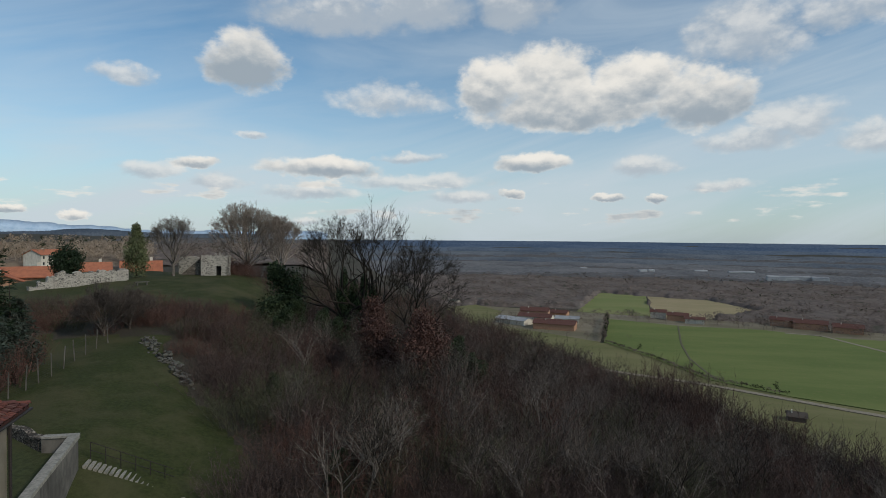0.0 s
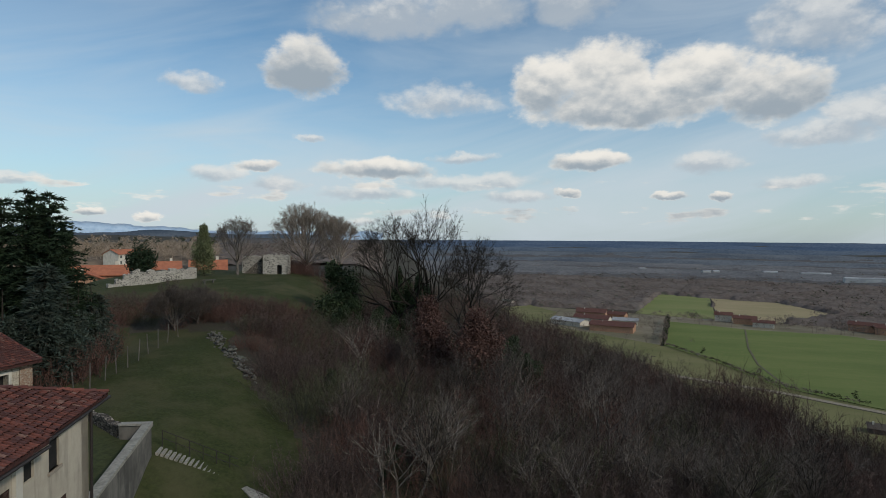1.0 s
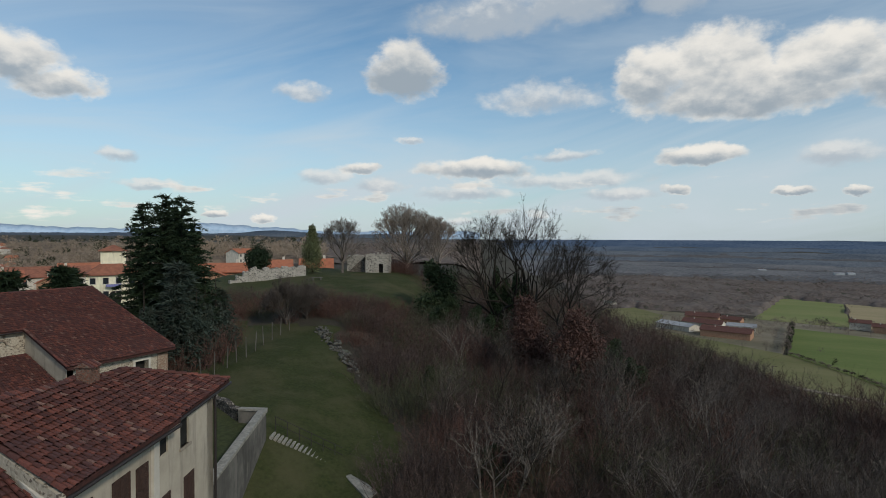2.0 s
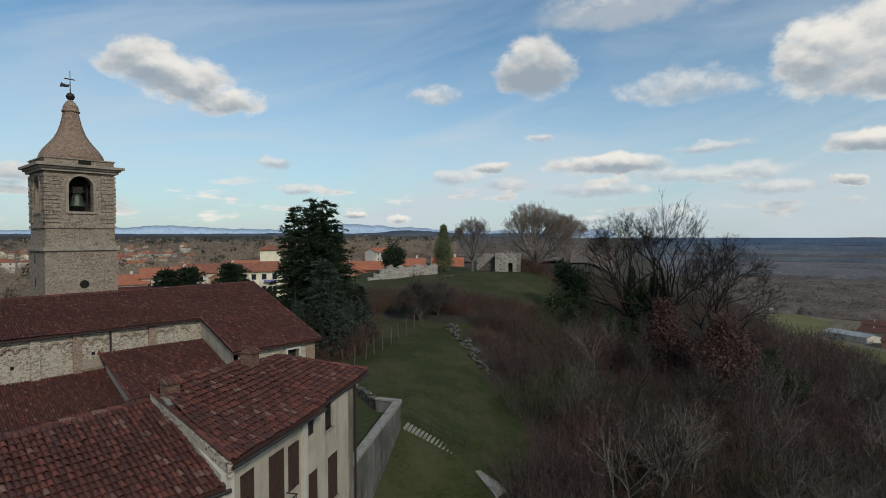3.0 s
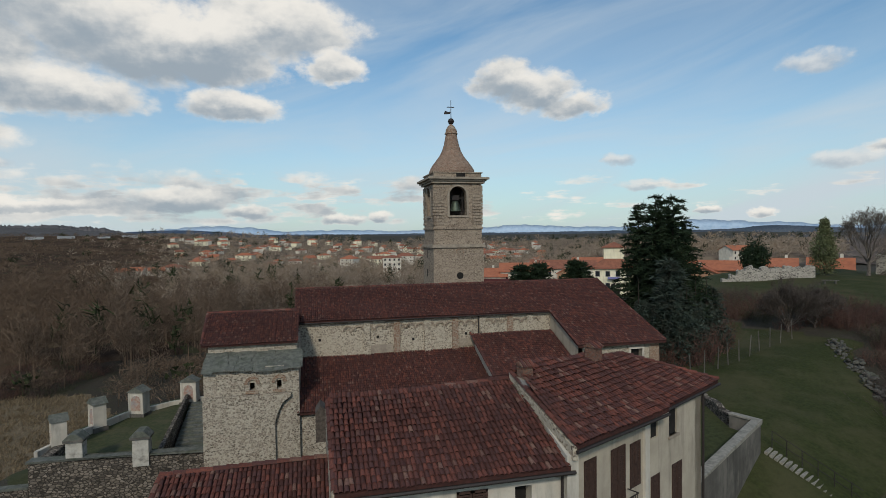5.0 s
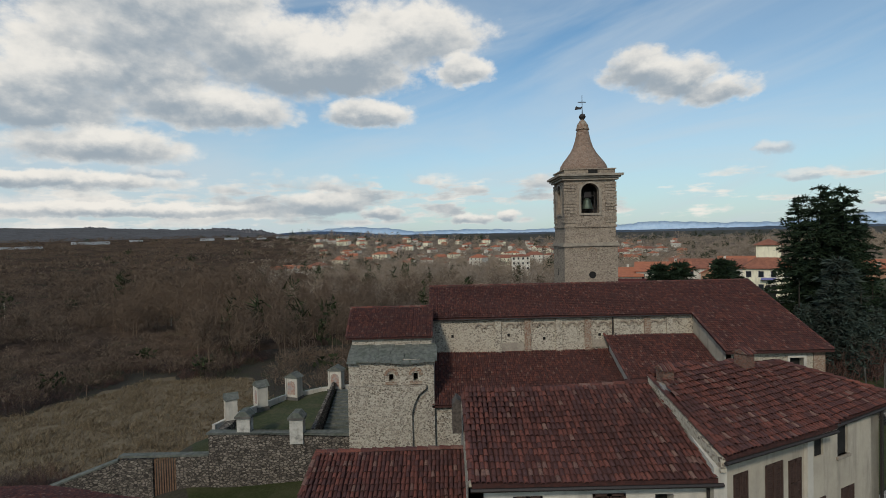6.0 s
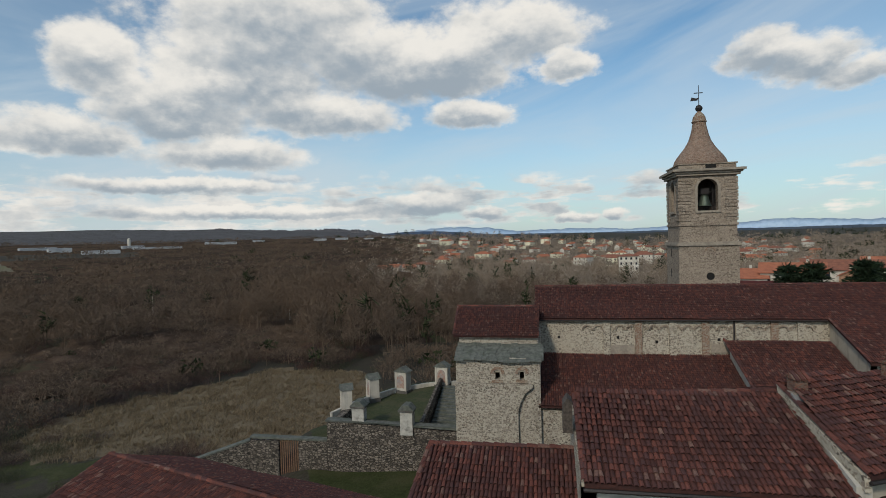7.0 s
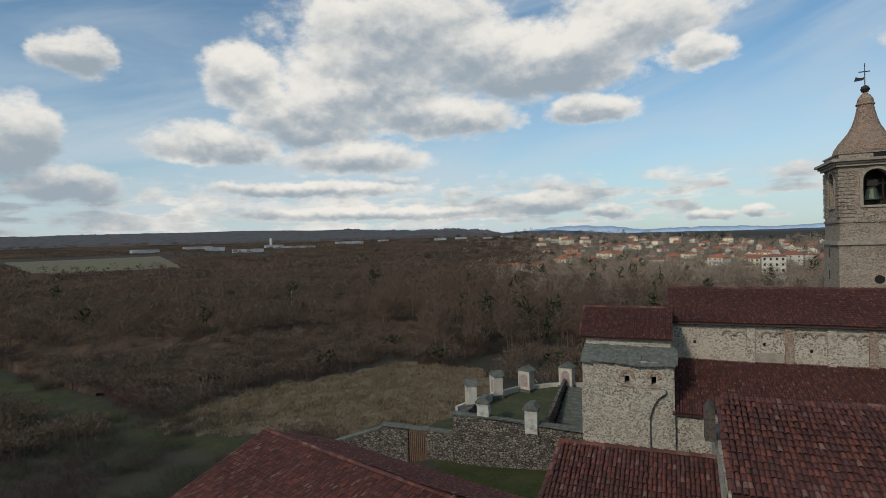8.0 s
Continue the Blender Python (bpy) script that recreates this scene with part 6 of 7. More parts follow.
def churchyard():
    for x, y, ang, w in ((-16.6, 39.7, -62, 1.0), (-15.5, 43.1, -52, 1.0), (-13.5, 45.6, -18, 1.2), (-10.3, 47.8, -8, 1.25)):
        s = thing("wayside_shrine", "whitewashed wayside shrine with a stone gable roof and niche", "shrine", "shrines along the stair", (x, y, 3.2))
        shrine(s, x, y, 3.3, ang, w, 0.8, 2.35)
    # gate posts on the retaining wall
    for x, y in ((-14.35, 36.4), (-10.6, 35.9)):
        g = thing("gate_post", "stout whitewashed gate pillar with a sloping cap", "gate post", "pillars of the stair gate", (x, y, 3.7))
        bm = bmesh.new()
        box(bm, x - 0.45, x + 0.45, y - 0.35, y + 0.35, 3.2, 5.0)
        part("shaft", bm, M_LIMEW, g)
        bm = bmesh.new()
        prism(bm, [(x - 0.58, y - 0.48, 5.0), (x + 0.58, y - 0.48, 5.0), (x + 0.2, y - 0.48, 5.36), (x - 0.2, y - 0.48, 5.36)], (0, 0.96, 0))
        part("cap", bm, M_SLATE, g)
        bm = bmesh.new()
        box(bm, x - 0.56, x + 0.56, y - 0.46, y + 0.46, 4.86, 5.0)
        part("collar", bm, M_CONC, g)
    Wt = thing("stair_wall", "rubble retaining wall below the church stair", "wall", at=(-12, 36, 0))
    slab_wall(Wt, "wall_run", (-16.7, 35.9), (-6.7, 35.6), -3, 3.85, 0.6, M_STEPW, 3.55)
    slab_wall(Wt, "coping", (-16.8, 35.83), (-6.7, 35.53), 3.86, 3.98, 0.74, M_SLATE, 3.68)
    slab_wall(Wt, "wall_end", (-16.7, 41.5), (-16.7, 36.6), -3, 3.7, 0.6, M_STEPW)
    # lower yard wall with a wooden gate
    Yw = thing("yard_wall", "old rendered yard wall with a weathered plank gate", "wall", at=(-21, 36, 0))
    slab_wall(Yw, "wall_run", (-19.0, 35.95), (-16.75, 35.95), -3, 2.35, 0.45, M_STEPW)
    slab_wall(Yw, "wall_run", (-22.9, 35.95), (-20.6, 35.95), -3, 2.15, 0.45, M_STEPW)
    slab_wall(Yw, "wall_run", (-29.0, 34.0), (-22.9, 35.95), -5, 0.2, 0.45, M_STEPW, 2.1)
    slab_wall(Yw, "coping", (-22.9, 35.9), (-16.75, 35.9), 2.36, 2.5, 0.56, M_SLATE)
    bm = bmesh.new()
    prism(bm, [(-29.0, 33.95, 0.34), (-22.9, 35.88, 2.24), (-23.07, 36.42, 2.24), (-29.17, 34.49, 0.34)], (0, 0, -0.12))
    part("coping", bm, M_SLATE, Yw)
    for k in range(9):
        bm = bmesh.new()
        x = -20.55 + k * 0.17
        box(bm, x, x + 0.10, 36.1, 36.14, -1.5, 2.2 + 0.05 * (k % 2))
        part("gate_plank", bm, M_GATE, Yw)
    # broad stair beside the church front and the grass bank with the shrines
    Sr = thing("church_stair", "broad worn stone stair climbing beside the church", "stairs", at=(-8, 42, 2))
    for k in range(16):
        bm = bmesh.new()
        y = 37.0 + k * 0.62
        box(bm, -9.6 - 0.03 * k, -6.76, y, y + 0.75, 0, 2.3 + k * 0.09)
        part("step", bm, M_SLATE, Sr)
    bm = bmesh.new()
    prism(bm, [(-9.7, 36.4, 3.6), (-10.3, 47.2, 4.3), (-10.5, 47.2, 4.3), (-10.0, 36.4, 3.6)], (0, 0, -3))
    part("stair_parapet", bm, M_STEPW, Sr)
    bm = bmesh.new()
    prism(bm, [(-9.9, 36.5, 3.15), (-10.3, 49.5, 3.5), (-14.5, 48.0, 3.3), (-17.3, 43.5, 3.2), (-17.3, 39.0, 3.15), (-16.4, 36.4, 3.1)], (0, 0, -6))
    me = bpy.data.meshes.new("bank")
    bm.to_mesh(me)
    bm.free()
    me.materials.append(speckled("bank_grass", (0.032, 0.040, 0.014), (0.060, 0.066, 0.025), 3.0, (0.085, 0.074, 0.040), 0.6, 0.6, 0.05))
    tagged(new("bank", me), "grass bank beside the stair", "lawn", kind="structure")
    Kb = thing("shrine_kerb", "low plastered parapet linking the shrines", "wall", at=(-14, 43, 3))
    pr = [(-17.2, 38.2), (-16.2, 41.4), (-14.2, 45.2), (-11.5, 47.3), (-8, 48.5)]
    for a, b in zip(pr, pr[1:]):
        slab_wall(Kb, "kerb_run", a, b, 2, 3.75, 0.25, M_WHITE)


def utility_poles():
    for x, y, h in ((-159.4, 194.9, 8.5), (-86.3, 169.2, 6.5)):
        P = thing("utility_pole", "pale concrete utility pole with a crossarm", "utility pole", "poles in the valley", (x, y, hill(x, y)))
        bm = bmesh.new()
        lathe(bm, [(0.22, -0.5), (0.14, h)], (x, y, hill(x, y)), 8)
        part("pole", bm, M_BAND, P)
        for k in (0.3, 1.0):
            bm = bmesh.new()
            z = hill(x, y) + h - k
            box(bm, x - 0.9, x + 0.9, y - 0.2, y - 0.1, z, z + 0.12)
            part("crossarm", bm, M_WOOD, P)


utility_poles()
M_GATE = speckled("red_brown_planks", (0.10, 0.055, 0.034), (0.19, 0.115, 0.07), 6.0)
churchyard()


def left_house():
    Hh = thing("farm_wing", "long low outbuilding with a big dark barrel-tile roof", "house", at=(-17, 21, 0))
    # ridge runs down towards the near side
    A, B = Vector((-23.6, 23.5, 6.0)), Vector((-7.2, 18.4, 6.0))
    u = (B - A).normalized()
    n = Vector((-u.y, u.x, 0))
    f0, f1 = Vector((-22.4, 28.7, 0)), Vector((-4.9, 23.9, 0))
    c0, c1 = A - n * 6.0 - u * 0.2, B - n * 6.0
    tiled("roof_slope", [(c0.x, c0.y, 3.7), (c1.x, c1.y, 3.7), tuple(B), tuple(A)], Hh, seed=21, uneven=0.03)
    tiled("roof_slope", [(f1.x, f1.y, 3.72), (f0.x, f0.y, 3.72), tuple(A), tuple(B)], Hh, seed=22, uneven=0.03)
    ridge_row("ridge_tiles", A + Vector((0, 0, 0.03)), B + Vector((0, 0, 0.03)), Hh)
    ridge_row("verge_tiles", (c0.x, c0.y, 3.73), A + Vector((0, 0, 0.03)), Hh, 0.2)
    bm = bmesh.new()
    g0, g1 = f0 - n * 0.5 + u * 0.3, A - n * 5.5 + u * 0.3
    prism(bm, [(g0.x, g0.y, -6), (g1.x, g1.y, -6), (g1.x, g1.y, 3.8), (A.x + u.x * 0.3, A.y + u.y * 0.3, 5.75), (g0.x, g0.y, 3.6)], u * 0.5)
    part("gable_wall", bm, M_WHITE, Hh)
    e0, e1 = f0 - n * 0.5 + u * 0.8, f1 - n * 0.5
    slab_wall(Hh, "long_wall", (e1.x, e1.y), (e0.x, e0.y), -6, 3.5, 0.5, M_WHITE)


left_house()

# ---- village ----
def roof_mat(name, a, b):
    def build(N, p):
        w = N.n("ShaderNodeTexWave")
        N.put(w, "Vector", p)
        w.inputs["Scale"].default_value = 1.4
        w.inputs["Distortion"].default_value = 1.0
        n = N.noise(p, 0.9, 6.0, 0.65)
        col = N.mix(N.smooth(n, 0.35, 0.68), a, b)
        return N.mix(N.math("MULTIPLY", w.outputs[1], 0.3), col, tuple(q * 0.55 for q in a)), w.outputs[1], 0.05
    return material(name, build, 0.9, 0.15)


M_ROOFO = roof_mat("orange_tile_roof", (0.48, 0.175, 0.095), (0.35, 0.130, 0.078))
M_ROOFB = roof_mat("brown_tile_roof", (0.33, 0.135, 0.085), (0.23, 0.098, 0.066))
M_ROOFD = roof_mat("dark_red_roof", (0.11, 0.028, 0.022), (0.075, 0.022, 0.019))
M_ROOFF = roof_mat("weathered_farm_roof", (0.150, 0.070, 0.055), (0.095, 0.048, 0.042))
M_WYEL = plaster_material("pale_yellow_plaster", (0.80, 0.74, 0.55), (0.72, 0.66, 0.48), (0.50, 0.44, 0.33))
M_WPALE = plaster_material("pale_plaster", (0.64, 0.59, 0.50), (0.54, 0.49, 0.41), (0.36, 0.32, 0.27))
M_WOCH = plaster_material("ochre_plaster", (0.44, 0.25, 0.16), (0.38, 0.22, 0.14), (0.25, 0.15, 0.10))
M_GLASS = material("dark_window", lambda N, p: ((0.02, 0.024, 0.03), None, 0), 0.15, 0.5)
M_AWN = speckled("blue_awning", (0.16, 0.16, 0.34), (0.22, 0.22, 0.42), 3.0)


def cottage(name, label, x, y, z0, ang, w, d, eave, top, wall, roof, hip=False, storeys=2, group="", over=0.5, cols=3, category="house", bare=False):
    """A plain house: walls, gable or hip roof, windows with frames on the near face, a chimney. eave and top are heights above the sea of the plan."""
    P = thing(name, label, category, group, (x, y, z0))
    P.matrix_basis = pose(x, y, z0, 0, 0, ang)

    def put(nm, bm, mat, parent=P, lab=""):
        me = bpy.data.meshes.new(nm)
        bmesh.ops.recalc_face_normals(bm, faces=bm.faces)
        bm.to_mesh(me)
        bm.free()
        me.materials.append(mat)
        o = new(nm, me)
        o.parent = parent
        if lab:
            tagged(o, lab)
        return o
    e, t = eave - z0, top - z0
    bm = bmesh.new()
    box(bm, -w / 2, w / 2, -d / 2, d / 2, -2, e)
    if not hip:
        for s in (-1, 1):
            prism(bm, [(s * w / 2, -d / 2, e), (s * w / 2, d / 2, e), (s * w / 2, 0, t - 0.15)], (-s * 0.3, 0, 0))
    body = put("wall", bm, wall)
    bm = bmesh.new()
    W2, D2 = w / 2 + over, d / 2 + over
    e2 = e - 0.12
    if hip:
        k = max(0.2, w / 2 - d / 2)
        for q in ([(-W2, -D2, e2), (W2, -D2, e2), (k, 0, t), (-k, 0, t)], [(W2, D2, e2), (-W2, D2, e2), (-k, 0, t), (k, 0, t)], [(W2, -D2, e2), (W2, D2, e2), (k, 0, t)], [(-W2, D2, e2), (-W2, -D2, e2), (-k, 0, t)]):
            prism(bm, q, (0, 0, -0.14))
    else:
        for s in (-1, 1):
            prism(bm, [(-W2, s * D2, e2), (W2, s * D2, e2), (W2, 0, t), (-W2, 0, t)], (0, 0, -0.16))
    rf = put("roof", bm, roof)
    bm = bmesh.new()
    box(bm, w * 0.22, w * 0.22 + 0.6, d * 0.1, d * 0.1 + 0.6, (e + t) / 2 - 0.5, t + 0.7)
    put("chimney", bm, M_WPALE, rf)
    if bare:
        return P
    sh = min(2.9, e / storeys) if e > 3 else 2.6
    for f in range(storeys):
        zc = e - 1.45 - f * sh
        if zc < 0.8:
            break
        for c in range(cols):
            xc = (c + 0.5) / cols * w - w / 2
            bm = bmesh.new()
            box(bm, xc - 0.5, xc + 0.5, -d / 2 - 0.03, -d / 2 + 0.02, zc - 0.65, zc + 0.65)
            wn = put("window", bm, M_GLASS)
            bm = bmesh.new()
            for q in ((xc - 0.62, xc - 0.5, zc - 0.75, zc + 0.75), (xc + 0.5, xc + 0.62, zc - 0.75, zc + 0.75), (xc - 0.62, xc + 0.62, zc + 0.65, zc + 0.75), (xc - 0.7, xc + 0.7, zc - 0.78, zc - 0.65)):
                box(bm, q[0], q[1], -d / 2 - 0.07, -d / 2 + 0.02, q[2], q[3])
            put("frame", bm, M_WPALE, wn)
    return P


def village():
    rng = random.Random(31)
    # nearest roofs behind the church
    V = cottage("villa", "pale yellow villa with hipped red roof, turret and blue awning", 73.2, 122.8, 0.5, -31, 9.6, 9, 8.45, 11.9, M_WYEL, M_ROOFB, True, 2, cols=4)
    # The villa's gateway is a near-black block painted as shade.
    for nm, dims, mat, lab in (("turret", (-2.2, 2.6, -1.8, 2.2, 10.0, 13.2), M_WYEL, ""), ("awning", (-1.2, 1.6, -5.6, -4.5, 5.3, 5.75), M_AWN, "blue-violet awning"), ("archway", (-0.6, 1.6, -4.56, -4.4, 0.4, 3.4), M_DARK, "arched gateway, its shade painted near-black")):
        bm = bmesh.new()
        box(bm, *dims)
        if nm == "archway":
            prism(bm, [(0.5 + 1.1 * math.cos(t), -4.56, 3.4 + 0.9 * math.sin(t)) for t in np.linspace(0, math.pi, 9)], (0, 0.1, 0))
        me = bpy.data.meshes.new(nm)
        bm.to_mesh(me)
        bm.free()
        me.materials.append(mat)
        o = new(nm, me)
        o.parent = V
        if lab:
            tagged(o, lab)
    bm = bmesh.new()
    for a, b in (((-2.7, -2.3), (3.1, -2.3)), ((3.1, -2.3), (3.1, 2.7)), ((3.1, 2.7), (-2.7, 2.7)), ((-2.7, 2.7), (-2.7, -2.3))):
        prism(bm, [(a[0], a[1], 13.0), (b[0], b[1], 13.0), (0.2, 0.2, 14.3)], (0, 0, -0.12))
    me = bpy.data.meshes.new("turret_roof")
    bm.to_mesh(me)
    bm.free()
    me.materials.append(M_ROOFB)
    o = new("turret_roof", me)
    o.parent = V
    near = "roofs behind the church"
    cottage("house", "white house with a bright orange tile roof", 57.5, 143, 0.5, -22, 13, 9, 6.9, 9.0, M_WPALE, M_ROOFO, False, 2, near, cols=4)
    cottage("house", "low house under a faded orange roof", 46, 146, 0.5, -18, 13, 9, 5.6, 7.6, M_WPALE, M_ROOFO, False, 1, near, cols=3)
    cottage("house", "long house with an orange-brown tile roof", 78, 161, 0.5, -27, 20, 10, 6.2, 8.6, M_WPALE, M_ROOFB, False, 2, near, cols=5)
    cottage("house", "small ochre house with a gabled orange roof", 74.5, 150, 0.5, 60, 7, 6, 5.2, 6.9, M_WOCH, M_ROOFO, False, 1, near, cols=2)
    cottage("house", "long low shed under a dark red roof", 47, 132, 0.5, -20, 26, 9, 4.2, 5.6, M_WOCH, M_ROOFD, False, 1, near, cols=5)
    cottage("house", "white house with a bright orange tile roof", 92, 166, 0.5, -30, 14, 9, 6.4, 8.9, M_WPALE, M_ROOFO, False, 2, near, cols=4)
    cottage("house", "ochre farm range with an orange tile roof", 83.5, 99.5, 6.5, -42, 13, 7, 9.2, 10.9, M_WOCH, M_ROOFO, False, 1, near, cols=3)
    cottage("house", "small ochre wing with a gabled orange roof", 79.3, 97.5, 6.5, 50, 6, 5, 8.6, 9.8, M_WOCH, M_ROOFO, False, 1, near, cols=1)
    cottage("house", "small orange-roofed cottage behind the hedge", 107, 107, 5, -45, 8, 7, 8.9, 10.6, M_WOCH, M_ROOFO, False, 1, near, cols=2)
    cottage("house", "small orange-roofed cottage behind the ruin", 99.5, 86.5, 5, -49, 7, 6, 9.0, 11.6, M_WOCH, M_ROOFO, False, 1, near, cols=2)
    cottage("house", "white block of flats among the trees", 46.5, 330, -6, -8, 11, 9, 4.0, 5.2, M_WPALE, M_ROOFB, True, 3, near, cols=4)
    # town beyond: prototypes copied along the slopes
    protos = []
    for i, (w, d, h, t, wm, rm, hip) in enumerate(((13, 10, 7, 9.6, M_WPALE, M_ROOFO, True), (11, 9, 6, 8.6, M_WYEL, M_ROOFB, False), (16, 10, 8, 10.6, M_WPALE, M_ROOFB, True), (12, 9, 5.5, 8, M_WOCH, M_ROOFO, False), (18, 11, 9, 11.6, M_WYEL, M_ROOFO, True), (10, 9, 6, 8.4, M_WPALE, M_ROOFO, False))):
        protos.append(cottage("town_house", ("white town house with an orange hipped roof", "yellow town house with a brown gabled roof", "white town house with a brown hipped roof", "ochre cottage with an orange roof", "large yellow house with an orange hipped roof", "white cottage with an orange gabled roof")[i], 30 + i * 25, 470 + i * 6, hill(30 + i * 25, 470 + i * 6) + 3, rng.uniform(-40, 20), w, d, hill(30 + i * 25, 470 + i * 6) + 3 + h, hill(30 + i * 25, 470 + i * 6) + 3 + t, wm, rm, hip, 2, "houses of the town", cols=3))
    placed = []
    tries = 0
    while len(placed) < 135 and tries < 4000:
        tries += 1
        r = 470 * (1080 / 470) ** rng.random()
        az = rng.uniform(-13, 24)
        x, y = r * math.sin(radians(az)), r * math.cos(radians(az))
        if any((x - a) ** 2 + (y - b) ** 2 < 24 ** 2 for a, b in placed):
            continue
        placed.append((x, y))
        # the town climbs a gentle rise
        z = hill(x, y) - 2.0 + max(0.0, (r - 400)) * 0.006 + rng.uniform(0, 2.5)
        copy_thing(protos[rng.randrange(6)], pose(x, y, z, 0, 0, rng.uniform(-70, 70)) @ Matrix.Scale(rng.uniform(0.62, 0.95), 4))
    for az, r in ((12.5, 560), (14, 590), (15.5, 555), (17, 600), (18, 575), (13.4, 640), (16.2, 660), (-17, 420), (-16, 434), (-14.5, 425), (29, 480), (41.5, 330), (43, 340), (30.5, 500)):
        x, y = r * math.sin(radians(az)), r * math.cos(radians(az))
        copy_thing(protos[rng.randrange(6)], pose(x, y, hill(x, y) + 1, 0, 0, rng.uniform(-60, 60)))

    # farms on the plain
    def plain_house(i, x, y, ang, w, d, h, t, wm, rm, lab, cols=3):
        cottage("farm_building", lab, x, y, PLAIN + 0.8, ang, w * 1.05, d * 1.05, PLAIN + 0.8 + h, PLAIN + 0.8 + t, wm, rm, False, 1, "farms on the plain", 0.8, cols)
    plain_house(0, 490, 2, 80, 34, 16, 5, 8, M_WOCH, M_ROOFF, "long farm shed with a dark red roof")
    plain_house(1, 520, 20, 75, 30, 12, 6, 9, M_WPALE, M_ROOFF, "pale farm barn with a brown roof")
    plain_house(2, 548, 22, 85, 26, 12, 8, 11, M_WOCH, M_ROOFF, "ochre farmhouse with a brown roof")
    plain_house(3, 512, 40, 60, 30, 14, 4, 6, M_WPALE, M_SHED, "low grey-roofed farm shed")
    plain_house(4, 530, -5, 88, 28, 12, 4, 6, M_WPALE, M_SHED, "open grey-roofed farm shed")
    plain_house(5, 560, -2, 70, 16, 9, 5, 7.5, M_WOCH, M_ROOFF, "small brick farm building")
    plain_house(6, 585, -100, 80, 14, 9, 6, 8.5, M_WPALE, M_ROOFF, "white farmhouse beside the lane")
    plain_house(7, 572, -116, 75, 18, 9, 5, 7.5, M_WOCH, M_ROOFF, "brick farmhouse with a dark red roof")
    plain_house(8, 556, -128, 75, 16, 8, 4, 6, M_WPALE, M_ROOFF, "pale plastered farm annex")
    plain_house(9, 545, -222, 70, 24, 10, 5.5, 8.5, M_WOCH, M_ROOFF, "brick farm range with a dark red roof")
    plain_house(10, 560, -205, 60, 18, 9, 5.5, 8, M_WOCH, M_ROOFF, "old brick farmhouse with a brown roof")
    plain_house(11, 530, -245, 70, 20, 10, 5, 8, M_WOCH, M_ROOFF, "brick barn with a brown roof")
    plain_house(12, 640, 122, 70, 12, 8, 4, 6, M_WPALE, M_SLATE, "white shed at the field's edge", 2)
    plain_house(13, 655, 95, 80, 12, 8, 4, 6, M_WPALE, M_SLATE, "white shed at the field's edge", 2)
    cottage("farm_building", "dark old farmhouse at the foot of the hill", 265.5, -103.5, PLAIN + 0.8, 75, 7, 5, PLAIN + 3.0, PLAIN + 4.8, M_WOOD, M_WOOD, False, 1, "farms on the plain", 0.6, 3)
    # hamlets and works far out on the plain
    for az, r, w in ((106.6, 1330, 40), (107.4, 1335, 22), (110.2, 1210, 60), (111.6, 1220, 40), (112.8, 1215, 26), (98.2, 1290, 16), (99.0, 1300, 12), (92.5, 1330, 14), (103.4, 1335, 26)):
        x, y = r * math.sin(radians(az)), r * math.cos(radians(az))
        cottage("industrial_shed", "long pale shed far out on the plain", x, y, PLAIN + 5, -az + 14, w, 14, PLAIN + 12, PLAIN + 13.5, M_SHEDW, M_SHED, False, 1, "sheds on the plain", 0.3, 4, "shed", bare=True)
    # pale industrial sheds far left
    for az, r, w, h in ((-33, 1150, 70, 7), (-29.5, 1200, 26, 6), (-23.5, 1180, 30, 7), (-21.3, 1190, 30, 7), (-18.5, 1170, 24, 6), (-16.5, 1220, 30, 6), (-38.5, 1020, 90, 6), (-40.5, 1050, 40, 8), (-46, 1000, 36, 9), (-47.5, 1080, 60, 6), (-43, 960, 60, 5), (-52, 1000, 50, 7)):
        x, y = r * math.sin(radians(az)), r * math.cos(radians(az))
        z = hill(x, y)
        cottage("industrial_shed", "long pale industrial shed beyond the woods", x, y, z, -az + 8, w * 0.8, 22, z + h * 0.7 + 0.8, z + h * 0.7 + 1.6, M_SHEDW, M_SHED, False, 1, "sheds beyond the woods", 0.3, 4, "shed", bare=True)


def silo():
    x, y = -690, 800
    z = hill(x, y)
    P = thing("silo", "tall pale cylindrical silo beside the sheds", "silo", "", (x, y, z))
    bm = bmesh.new()
    lathe(bm, [(2.4, -2), (2.4, 18)], (x, y, z), 16)
    part("shaft", bm, M_WPALE, P)
    bm = bmesh.new()
    lathe(bm, [(2.6, 18.0), (1.6, 18.9), (0.3, 19.3)], (x, y, z), 16)
    part("cap", bm, M_WPALE, P)


silo()
M_SHEDW = speckled("grey_white_cladding", (0.30, 0.31, 0.32), (0.48, 0.48, 0.47), 0.05)
M_SHED = speckled("pale_sheet_roof", (0.20, 0.20, 0.21), (0.42, 0.42, 0.42), 0.02)
village()

